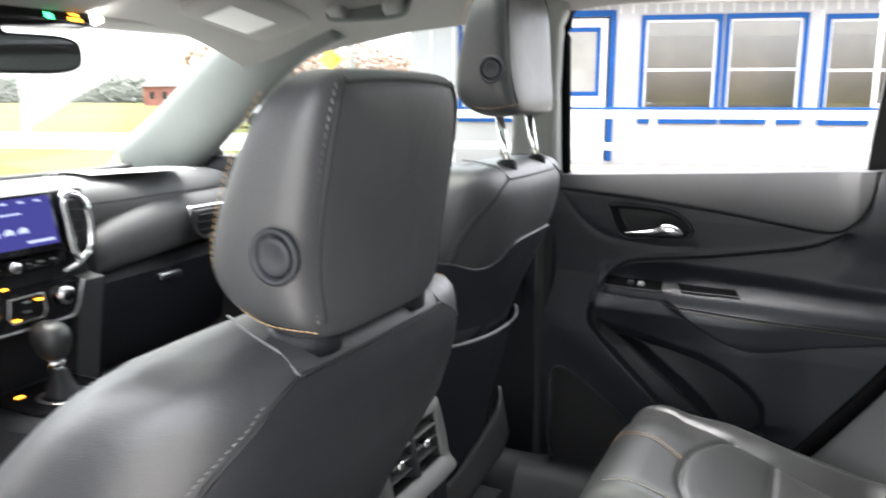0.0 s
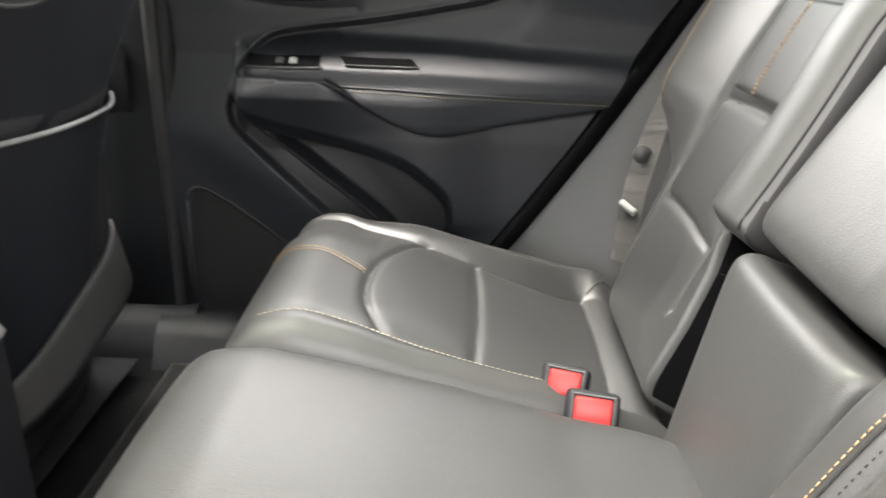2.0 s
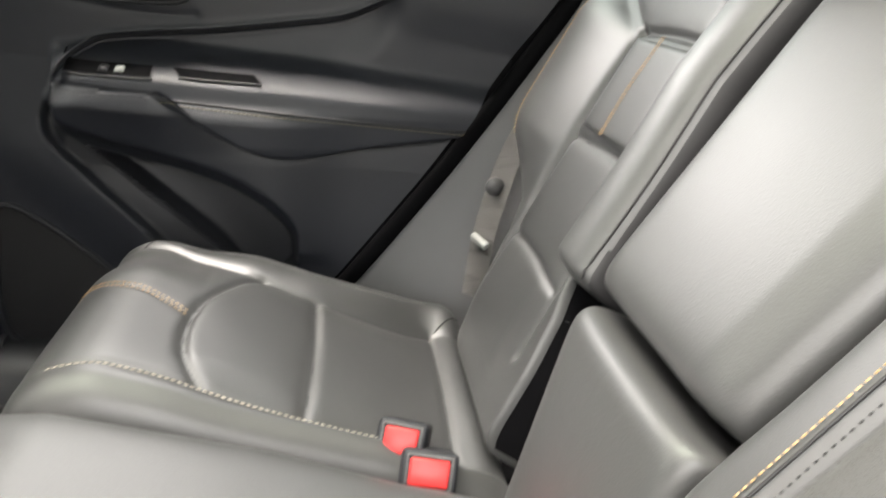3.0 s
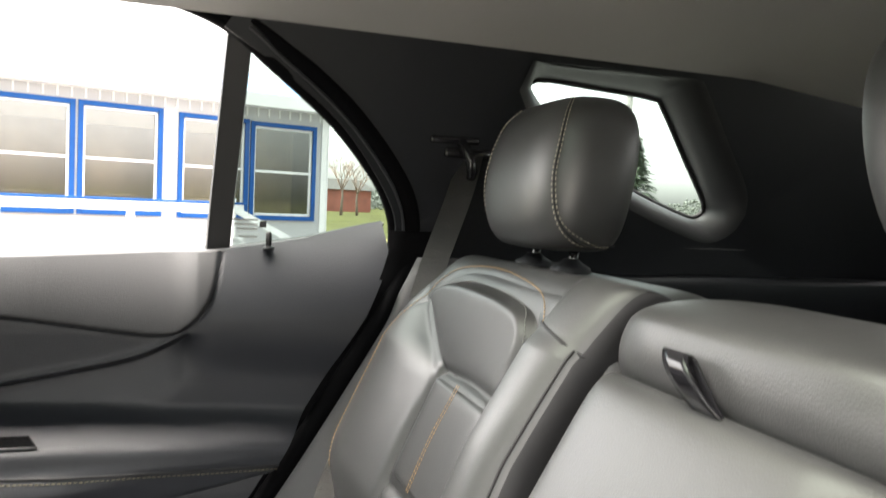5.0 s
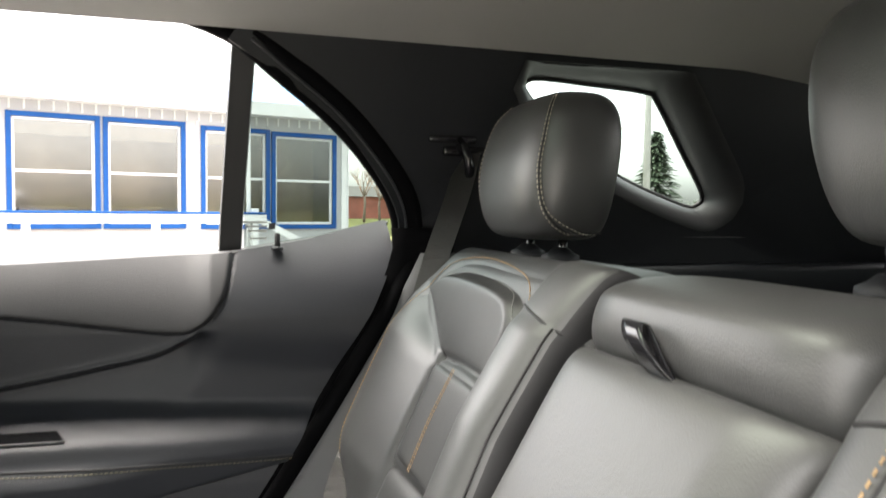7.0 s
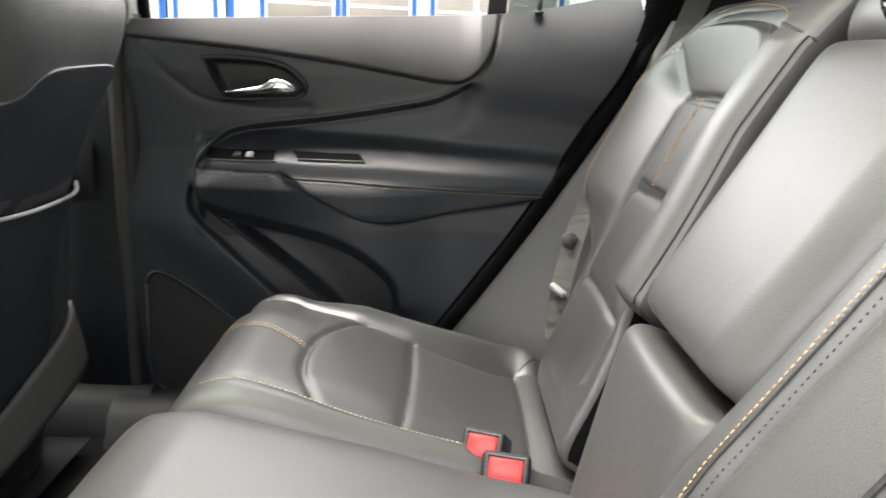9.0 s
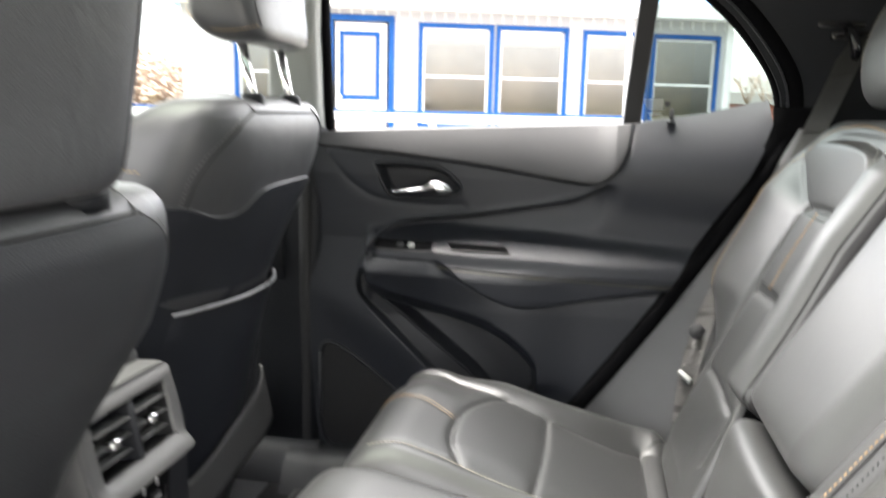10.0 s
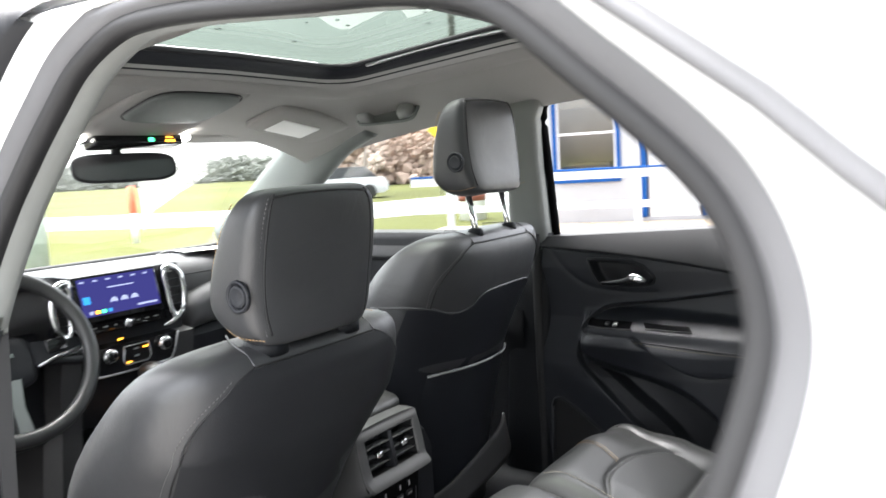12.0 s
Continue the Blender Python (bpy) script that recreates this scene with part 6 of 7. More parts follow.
# gear lever
gear = part("gear_lever", tube([C(-1.165, 0.0, 0.725), C(-1.182, 0.0, 0.800)], [0.013, 0.010], 16), CHROME, console, "gear lever with chrome neck")
part("boot", loft([oval(C(-1.165 + dx, 0, 0)[0], 0.0, z - 0.375, hx, hy, 2.6, 20) for z, dx, hx, hy in ((0.724, 0.0, 0.040, 0.036), (0.735, -0.002, 0.034, 0.030), (0.752, -0.006, 0.024, 0.021), (0.772, -0.011, 0.017, 0.016), (0.784, -0.013, 0.015, 0.014))]), PLASTIC, gear, "black lever boot", sub=1)
part("knob", loft([oval(C(-1.185 + dx, 0, 0)[0], 0.0, z - 0.375, hx, hy, 2.4, 24) for z, dx, hx, hy in ((0.796, 0.004, 0.014, 0.013), (0.804, 0.002, 0.026, 0.022), (0.822, -0.001, 0.037, 0.030), (0.845, -0.004, 0.041, 0.032), (0.862, -0.006, 0.034, 0.027), (0.871, -0.007, 0.016, 0.012))]), LEATHER, gear, "rounded leather knob", sub=1)
part("knob_collar", lathe([(0.014, 0.0), (0.0165, 0.004), (0.0165, 0.012), (0.013, 0.015)], C(-1.180, 0.0, 0.784), "z", 20), CHROME, gear, "chrome collar")
part("gear_ring", lathe([(0.050, 0.0), (0.048, 0.008), (0.040, 0.010), (0.036, 0.004)], C(-1.165, 0.0, 0.722), "z", 28), SATIN, console, "satin ring round the gear lever")
part("gear_plate", box(*[C(-1.27, 0, 0)[0], C(-1.03, 0, 0)[0]], -0.085, 0.085, 0.722 - 0.375, 0.730 - 0.375, 0.004), PIANO, console)
part("gear_lamp", box(C(-1.230, 0, 0)[0], C(-1.224, 0, 0)[0], -0.055, -0.040, 0.730 - 0.375, 0.732 - 0.375, 0), AMBER_LED, console)

# ---------------------------------------------------------------- dashboard
dash = thing("dashboard", "black dashboard with touch screen, chrome vents and glovebox", "dashboard", (-1.5, 0, 0.6))


def D(x, y, z):
    return Vector((x + 1.5, y, z - 0.6))


def dash_ring(y):
    k = abs(y) / 0.70
    f = 0.05 * k * k
    drop = 0.012 * k
    pts = [(-1.90, 1.055), (-1.70, 1.085 - drop), (-1.50, 1.105 - drop), (-1.36, 1.108 - drop), (-1.315, 1.095 - drop), (-1.295, 1.07 - drop), (-1.290, 1.035 - drop), (-1.300, 1.0), (-1.335, 0.985), (-1.36, 0.95), (-1.37, 0.90), (-1.46, 0.86), (-1.62, 0.75), (-1.90, 0.70)]
    return [D(x - f, y, z) for x, z in pts]


part("dash_body", loft([dash_ring(y) for y in np.linspace(-0.72, 0.72, 25)]), DASH, dash, "soft black dashboard top", sub=1)


def pad_ring(y):
    k = (y - 0.17) / 0.52
    zt = 0.995 + 0.055 * min(1, k * 2.2) ** 0.6
    zb = 0.902 + 0.035 * k
    f = 0.05 * (y / 0.7) ** 2
    return [D(x - f, y, z) for x, z in ((-1.36, zt + 0.002), (-1.288, zt), (-1.256, zt - 0.018), (-1.246, (zt + zb) / 2), (-1.258, zb + 0.012), (-1.30, zb - 0.004), (-1.37, zb))]


part("passenger_pad", loft([pad_ring(y) for y in np.linspace(0.17, 0.66, 16)]), DASH, dash, "stitched black leather passenger pad", sub=1)
part("glovebox", loft([[D(x - 0.05 * (y / 0.7) ** 2, y, z) for x, z in ((-1.40, 0.915), (-1.305, 0.910), (-1.285, 0.885), (-1.315, 0.70), (-1.36, 0.66), (-1.45, 0.66))] for y in (0.19, 0.24, 0.4, 0.58, 0.63)]), PLASTIC, dash, "black glovebox lid", angle=40)
part("glovebox_latch", box(-0.008, 0.010, -0.035, 0.035, -0.009, 0.009, 0.005, m=Matrix.Translation(D(-1.30, 0.40, 0.865))), SATIN, dash, "satin glovebox latch")
# centre stack
MS = Matrix.Translation(D(-1.248, -0.032, 1.045)) @ pose(0, 0, 0, 0, -13, 0)
part("stack_body", loft([[D(x, y, z) for y, z in ((-w, z0), (-w, z1), (w, z1), (w, z0))] for x, w, z0, z1 in ((-1.42, 0.17, 0.70, 1.10), (-1.30, 0.165, 0.72, 1.105), (-1.262, 0.15, 0.80, 1.10))]), PLASTIC, dash, angle=30)
scr = part("touch_screen", box(-0.016, 0.004, -0.115, 0.112, -0.058, 0.058, 0.005, m=MS), PIANO, dash, "glossy touch screen, lit blue and violet")
part("display", box(0.0042, 0.0050, -0.104, 0.104, -0.043, 0.050, 0, m=MS), SCREEN, scr, "lit violet-blue display", smooth=False)
for k in range(6):
    part("icon", box(0.0052, 0.0056, -0.098 + 0.034 * k, -0.086 + 0.034 * k, 0.040, 0.044, 0, m=MS), SCREEN_ICON, scr, smooth=False)
part("icon", box(0.0052, 0.0056, -0.098, -0.080, -0.012, 0.006, 0.0, m=MS), SCREEN_CYAN, scr, smooth=False)
for k in range(3):
    part("icon", lathe([(0.010, 0.0), (0.010, 0.0005), (0.0085, 0.0005), (0.0085, 0.0)], MS @ Vector((0.0052, -0.020 + 0.028 * k, -0.014)), "x", 20), SCREEN_ICON, scr)
part("icon", box(0.0052, 0.0056, -0.03, 0.04, 0.020, 0.023, 0, m=MS), SCREEN_ICON, scr, smooth=False)
for k in range(4):
    part("icon", box(0.0052, 0.0056, -0.088 + 0.016 * k, -0.078 + 0.016 * k, -0.038, -0.030, 0, m=MS), (SCREEN_ICON, AMBER_LED, GREEN_LED, SCREEN_CYAN)[k], scr, smooth=False)
part("icon", box(0.0052, 0.0056, 0.040, 0.096, -0.036, -0.031, 0, m=MS), SCREEN_ICON, scr, smooth=False)
part("button_bar", loft([[D(-1.235 + 0.012 * (1 - abs(y + 0.032) / 0.13), y, z) for z in (0.972, 0.988, 0.985, 0.962)] + [D(-1.28, y, z) for z in (0.955, 0.99)] for y in np.linspace(-0.145, 0.085, 10)]), PIANO, dash, "gloss black button bar")
part("volume_knob", lathe([(0.011, 0.0), (0.011, 0.008), (0.009, 0.010), (0.001, 0.010)], D(-1.225, -0.032, 0.974), "x", 20), CHROME, dash, "small chrome knob")
for k in (-3, -2, -1, 1, 2, 3):
    part("button_mark", box(0, 0.001, -0.006, 0.006, -0.0015, 0.0015, 0, m=Matrix.Translation(D(-1.2245 - 0.002 * abs(k), -0.032 + 0.028 * k, 0.976))), TRIM_GREY, dash, smooth=False)
# chrome-rimmed upright vents either side of the screen
for s in (1, -1):
    yc = -0.032 + s * 0.150
    line = smooth_line([D(-1.246, yc - s * 0.020, 1.088), D(-1.242, yc + s * 0.008, 1.088), D(-1.238, yc + s * 0.024, 1.062), D(-1.234, yc + s * 0.027, 1.018), D(-1.233, yc + s * 0.018, 0.978), D(-1.234, yc - s * 0.002, 0.962), D(-1.238, yc - s * 0.014, 0.985), D(-1.243, yc - s * 0.018, 1.035)], 6, True)
    part("vent_tail", tube(smooth_line([D(-1.233, yc + s * 0.014, 0.974), D(-1.231, yc - s * 0.010, 0.955), D(-1.230, yc - s * 0.045, 0.946)], 6), [0.010 - 0.0005 * i for i in range(13)], 10), CHROME, dash, "chrome sweep under the vent")
    v = part("side_vent", tube(line, 0.0085, 12, closed=True), CHROME, dash, "chrome rim of an upright air vent")
    part("vent_core", box(-0.03, -0.002, -0.018, 0.018, -0.055, 0.050, 0.006, m=Matrix.Translation(D(-1.238, yc + s * 0.003, 1.03))), RUBBER, v)
    for k in range(4):
        part("slat", box(-0.006, 0.006, -0.016, 0.016, -0.002, 0.001, 0.0005, m=Matrix.Translation(D(-1.238, yc + s * 0.002, 0.995 + 0.022 * k))), PLASTIC, v)
part("chrome_strip", tube(smooth_line([D(-1.232, -0.255, 0.952), D(-1.226, -0.20, 0.940), D(-1.224, -0.15, 0.936)], 6), 0.008, 8, squash=(0.6, 1.4)), CHROME, dash)
# climate panel
part("climate_panel", loft([[D(-1.222, y, z) for y, z in ((-0.150, 0.925), (0.105, 0.925), (0.085, 0.868), (0.06, 0.858), (-0.105, 0.858), (-0.130, 0.868))], [D(-1.30, y, z) for y, z in ((-0.160, 0.930), (0.115, 0.930), (0.095, 0.862), (0.06, 0.850), (-0.105, 0.850), (-0.140, 0.862))]]), PIANO, dash, "gloss black climate panel", angle=30)
part("climate_rim", tube(smooth_line([D(-1.220, y, z) for y, z in ((-0.150, 0.926), (-0.13, 0.868), (-0.10, 0.857), (0.05, 0.857), (0.085, 0.868), (0.105, 0.926))], 5), 0.003, 6), SATIN, dash)
for y in (-0.094, 0.058):
    kn = part("climate_knob", lathe([(0.019, 0.0), (0.019, 0.010), (0.016, 0.018), (0.012, 0.020), (0.001, 0.020)], D(-1.222, y, 0.905), "x", 26), CHROME, dash, "ribbed chrome climate knob")
    part("cap", lathe([(0.012, 0.0), (0.011, 0.0012), (0.001, 0.0015)], D(-1.2015, y, 0.905), "x", 20), PIANO, kn)
part("climate_frame", tube([D(-1.219, y, z) for y, z in ((-0.052, 0.918), (0.016, 0.918), (0.020, 0.884), (0.012, 0.872), (-0.048, 0.872), (-0.056, 0.884), (-0.052, 0.918))], 0.0016, 6), SATIN, dash)
for y, z in ((0.006, 0.908), (-0.042, 0.878), (-0.060, 0.940), (-0.02, 0.908), (-0.02, 0.89)):
    part("lit_icon", box(0, 0.001, -0.007, 0.007, -0.002, 0.002, 0, m=Matrix.Translation(D(-1.2185, y, z))), AMBER_LED if y != -0.02 else TRIM_GREY, dash, smooth=False)
# passenger vent
pv = [D(-1.285, y, z) for y, z in ((0.420, 1.018), (0.445, 1.024), (0.55, 1.020), (0.565, 1.005), (0.560, 0.955), (0.545, 0.945), (0.475, 0.950), (0.445, 0.962))]
v2 = part("passenger_vent", tube(smooth_line([p + Vector((0.045, 0, 0)) for p in pv], 4, True), 0.0055, 8, closed=True), CHROME, dash, "chrome-rimmed passenger air vent")
part("vent_core", box(-0.03, 0.0, -0.055, 0.055, -0.030, 0.030, 0.006, m=Matrix.Translation(D(-1.243, 0.50, 0.985))), RUBBER, v2)
for k in range(3):
    part("slat", box(-0.004, 0.008, -0.052, 0.052, -0.0015, 0.0015, 0.0005, m=Matrix.Translation(D(-1.238, 0.50, 0.968 + 0.018 * k))), PLASTIC, v2)
part("top_seam", tube(smooth_line([D(-1.296 - 0.05 * (y / 0.7) ** 2, y, 1.060 - 0.012 * y) for y in np.linspace(0.14, 0.62, 9)], 3), 0.0016, 6), RUBBER, dash)
part("side_cheek", loft([[D(x, y, z) for x, z in ((-1.32, 0.40), (-1.24, 0.86), (-1.225, 0.92), (-1.30, 0.93), (-1.42, 0.42))] for y in (0.105, 0.125, 0.16)]), PLASTIC_GREY, dash, "dark grey side cheek of the console", angle=40)
part("side_cheek", loft([[D(x, y, z) for x, z in ((-1.32, 0.40), (-1.24, 0.86), (-1.225, 0.92), (-1.30, 0.93), (-1.42, 0.42))] for y in (-0.205, -0.18, -0.155)]), PLASTIC_GREY, dash, "dark grey side cheek of the console", angle=40)
part("cluster_hood", loft([[D(x, y, z) for x, z in ((-1.45, 1.09), (-1.32, 1.15 - 1.2 * (y + 0.37) ** 2), (-1.25, 1.14 - 1.2 * (y + 0.37) ** 2), (-1.26, 1.12 - 1.2 * (y + 0.37) ** 2), (-1.38, 1.06))] for y in np.linspace(-0.56, -0.19, 12)]), VINYL, dash, "black hood over the instruments")
part("cluster_face", box(0, 0.01, -0.16, 0.16, -0.06, 0.06, 0.004, m=Matrix.Translation(D(-1.35, -0.37, 1.05)) @ pose(0, 0, 0, 0, -20, 0)), PIANO, dash)
part("lower_dash", box(-0.10, 0.0, -0.70 + 0.0, -0.19, 0.10, 0.38, 0.02, m=Matrix.Translation((0.17, 0, 0))), PLASTIC, dash)

# steering wheel
wheel = thing("steering_wheel", "black leather steering wheel with silver spokes", "steering wheel", (-1.18, -0.345, 0.968))
MW = pose(0, 0, 0, 0, -24, 0)
part("rim", tube([MW @ Vector((0, 0.182 * math.cos(q), 0.182 * math.sin(q))) for q in np.linspace(0, 2 * math.pi, 48, endpoint=False)], 0.0165, 12, closed=True, up=(1, 0, 0.2)), LEATHER, wheel)
part("hub", loft([[MW @ Vector((x, hy * math.copysign(abs(math.cos(q)) ** 0.6, math.cos(q)), hz * math.copysign(abs(math.sin(q)) ** 0.6, math.sin(q)) - 0.01)) for q in np.linspace(0, 2 * math.pi, 28, endpoint=False)] for x, hy, hz in ((-0.06, 0.05, 0.05), (-0.045, 0.075, 0.062), (-0.022, 0.072, 0.060), (-0.010, 0.050, 0.042))]), PLASTIC, wheel, sub=1)
for s in (-1, 1):
    sp = part("spoke", loft([[MW @ Vector((x, s * y, z)) for x, z in ((-0.03, z0), (-0.014, z0), (-0.014, z1), (-0.03, z1))] for y, z0, z1 in ((0.06, -0.030, 0.024), (0.11, -0.018, 0.016), (0.172, -0.010, 0.012))]), PLASTIC, wheel, "black spoke with a silver edge", angle=40)
    part("spoke_trim", tube([MW @ Vector((-0.012, s * y, z)) for y, z in ((0.065, -0.034), (0.11, -0.021), (0.165, -0.013))], 0.004, 8), SATIN, sp, "thin satin silver edge")
    part("spoke_pad", box(-0.016, -0.008, s * 0.115 - 0.024, s * 0.115 + 0.024, -0.012, 0.020, 0.004, m=MW), PIANO, sp)
part("lower_spoke", loft([[MW @ Vector((x, y, z)) for x, y in ((-0.03, -w), (-0.014, -w), (-0.014, w), (-0.03, w))] for z, w in ((-0.05, 0.022), (-0.11, 0.012), (-0.17, 0.016))]), SATIN, wheel, "satin silver lower spoke", angle=40)
em = part("emblem", prism([(-0.018, -0.004), (-0.006, -0.004), (-0.006, -0.009), (0.006, -0.009), (0.006, -0.004), (0.018, -0.004), (0.018, 0.005), (0.006, 0.005), (0.006, 0.010), (-0.006, 0.010), (-0.006, 0.005), (-0.018, 0.005)], "x", -0.012, -0.006), CHROME, wheel, "small bright cross emblem", smooth=False)
em.data.transform(MW)
part("column", tube([MW @ Vector((-0.04, 0, 0)), MW @ Vector((-0.30, 0, -0.01))], 0.055, 16), PLASTIC, wheel)
part("stalk", tube([MW @ Vector((-0.06, 0.05, -0.01)), MW @ Vector((-0.055, 0.19, -0.035))], [0.007, 0.011], 10), PLASTIC, wheel)

# mirror, overhead console, visors, grab handles, lamps
rear_mirror = thing("rear_view_mirror", "black rear view mirror on a ceiling-side stalk", "mirror", (-1.215, 0.0, 1.355))
MM = pose(0, 0, 0, 0, -6, -17)
part("housing", loft([[MM @ Vector((x, hy * math.copysign(abs(math.cos(q)) ** 0.45, math.cos(q)), hz * math.copysign(abs(math.sin(q)) ** 0.6, math.sin(q)))) for q in np.linspace(0, 2 * math.pi, 36, endpoint=False)] for x, hy, hz in ((-0.035, 0.08, 0.020), (-0.022, 0.115, 0.032), (-0.004, 0.124, 0.036), (0.002, 0.122, 0.034), (0.001, 0.117, 0.030))]), PLASTIC, rear_mirror)
part("mirror_face", loft([[MM @ Vector((x, hy * math.copysign(abs(math.cos(q)) ** 0.45, math.cos(q)), hz * math.copysign(abs(math.sin(q)) ** 0.6, math.sin(q)))) for q in np.linspace(0, 2 * math.pi, 36, endpoint=False)] for x, hy, hz in ((0.000, 0.1165, 0.0295), (0.0022, 0.1165, 0.0295))]), mat("dimmed_mirror", (0.10, 0.10, 0.105), 0.05, metal=0.6, vary=0.05, rough_vary=0.0), rear_mirror, "dark mirror glass", angle=20)
part("stalk", tube(smooth_line([(-0.02, 0, 0.01), (-0.04, 0, 0.05), (-0.05, 0.0, 0.09)], 5), 0.012, 10), PLASTIC, rear_mirror)
part("sensor_cover", loft([oval(-0.055 + dx, 0, z, hx, hy, 3.5, 20) for z, dx, hx, hy in ((0.045, 0.0, 0.035, 0.045), (0.065, 0.0, 0.05, 0.055), (0.10, 0.01, 0.06, 0.06))]), PLASTIC_GREY, rear_mirror, "grey sensor cover", sub=1)

over = thing("overhead_console", "grey overhead console with lit map lamps and warning lights", "console", (-1.03, 0.0, 1.479))
MO = pose(0, 0, 0, 0, -13.6, 0)


def on_roof(rings):
    return loft([[MO @ Vector(p) for p in r] for r in rings])


part("console_body", on_roof([oval(-0.02, 0, z, hx, hy, 5, 32) for z, hx, hy in ((0.02, 0.200, 0.150), (-0.006, 0.195, 0.145), (-0.012, 0.188, 0.138), (-0.015, 0.165, 0.115))]), LINER, over, "light grey console body", sub=1)
part("glasses_box", on_roof([oval(0.055, 0.0, z, hx, hy, 4, 28) for z, hx, hy in ((-0.008, 0.100, 0.122), (-0.018, 0.096, 0.118), (-0.025, 0.088, 0.108), (-0.027, 0.06, 0.08))]), A_TRIM, over, "grey sunglasses box lid", sub=1)
part("lid_seam", tube([MO @ Vector((0.055 + 0.098 * math.copysign(abs(math.cos(q)) ** 0.5, math.cos(q)), 0.120 * math.copysign(abs(math.sin(q)) ** 0.5, math.sin(q)), -0.0145)) for q in np.linspace(0, 2 * math.pi, 40, endpoint=False)], 0.0018, 6, closed=True), RUBBER, over)
part("warning_strip", box(-0.205, -0.150, -0.10, 0.140, -0.036, -0.010, 0.006, m=MO), PIANO, over, "gloss black strip with lit symbols")
part("green_light", box(-0.1505, -0.1485, 0.040, 0.054, -0.030, -0.020, 0.0005, m=MO), GREEN_LED, over)
part("amber_light", box(-0.1505, -0.1485, 0.086, 0.114, -0.031, -0.025, 0.0005, m=MO), AMBER_LED, over)
part("amber_light", box(-0.1505, -0.1485, 0.090, 0.108, -0.021, -0.017, 0.0005, m=MO), AMBER_LED, over)
for yl in (-0.130, 0.155):
    part("map_lamp", box(-0.190, -0.155, yl - 0.014, yl + 0.014, -0.024, -0.010, 0.006, m=MO), LAMP, over, "bright map lamp lens")
for side in (1, -1):
    vis = thing("sun_visor", "folded grey cloth sun visor with a vanity mirror flap", "sun visor", (-1.035, side * 0.420, 1.450), group="sun visors")
    w = 0.130
    MVis = pose(0, 0, 0, -side * 10, -13.6, 0)
    part("visor_pad", loft([[MVis @ Vector(p) for p in oval(0, 0, z, hx, hy, 7, 32)] for z, hx, hy in ((0.010, 0.080, w - 0.006), (0.006, 0.086, w), (-0.005, 0.086, w), (-0.010, 0.079, w - 0.007))]), LINER, vis)
    part("mirror_flap", box(-0.060, 0.022, -0.075, 0.055, -0.0135, -0.008, 0.003, m=MVis), PAPER, vis, "pale vanity mirror cover")
    part("pivot_rod", tube([MVis @ Vector((0.078, -w + 0.02, 0.002)), MVis @ Vector((0.078, w + 0.012, 0.004))], 0.006, 8), TRIM_GREY, vis)


def grab_handle(x0, x1, y, z, lit, label):
    h = thing("grab_handle", label, "grab handle", ((x0 + x1) / 2, y, z), group="grab handles")
    w = (x1 - x0) / 2
    tip = pose(0, 0, 0, -38, 0, 0)

    def ring(hx, hz, d, cz=0.0):
        return [tip @ Vector((px, d, pz + cz)) for px, pz, _ in oval(0, 0, 0, hx, hz, 4.5, 36)]
    part("recess", loft([ring(w, 0.034, 0.004), ring(w - 0.002, 0.033, -0.003), ring(w - 0.005, 0.030, -0.004), ring(w - 0.010, 0.025, 0.008)]), A_TRIM, h, "grey recessed seat of the handle", angle=40)
    for s in (-1, 1):
        part("end_mount", loft([[tip @ Vector((s * (w - 0.032) + px, d, pz - 0.006)) for px, pz, _ in oval(0, 0, 0, a, b, 4, 20)] for d, a, b in ((0.006, 0.021, 0.022), (-0.014, 0.020, 0.020), (-0.021, 0.018, 0.017), (-0.025, 0.012, 0.011))]), TRIM_GREY, h, "rounded end of the handle", angle=50)
    line = smooth_line([tip @ Vector(p) for p in ((-w + 0.026, -0.014, 0.006), (-w + 0.055, -0.024, 0.021), (0, -0.027, 0.026), (w - 0.055, -0.024, 0.021), (w - 0.026, -0.014, 0.006))], 8)
    n = len(line)
    part("grip", tube(line, [0.0125 - 0.0035 * math.sin(math.pi * i / (n - 1)) for i in range(n)], 12, squash=(1, 0.8)), TRIM_GREY, h, "light grey pull grip")
    if lit:
        part("lamp_lens", box(-0.028, 0.028, -0.003, 0.008, 0.000, 0.009, 0.003, m=tip), LAMP, h, "small bright reading lamp")
        part("lamp_button", box(0.036, 0.046, -0.005, 0.006, -0.004, 0.006, 0.003, m=tip), LINER, h)
    return h


grab_handle(-0.092, 0.122, 0.548, 1.496, True, "grey grab handle with a lit reading lamp over the rear door")
grab_handle(-0.905, -0.705, 0.520, 1.462, False, "grey grab handle over the front passenger door")
mic = thing("roof_microphone", "small round grey grille in the headliner", "grille", (0.226, 0.528, roof_z(0.226, 0.528) + 0.004))
mic.rotation_euler = (radians(-18), 0, 0)
part("grille_disc", lathe([(0.019, 0.001), (0.019, -0.003), (0.016, -0.005), (0.001, -0.006)], (0, 0, 0), "z", 28), TRIM_GREY, mic)
for k in range(-2, 3):
    part("slot", box(-0.011, 0.011, 0.005 * k - 0.0008, 0.005 * k + 0.0008, -0.0066, -0.0058, 0), A_TRIM, mic, smooth=False)

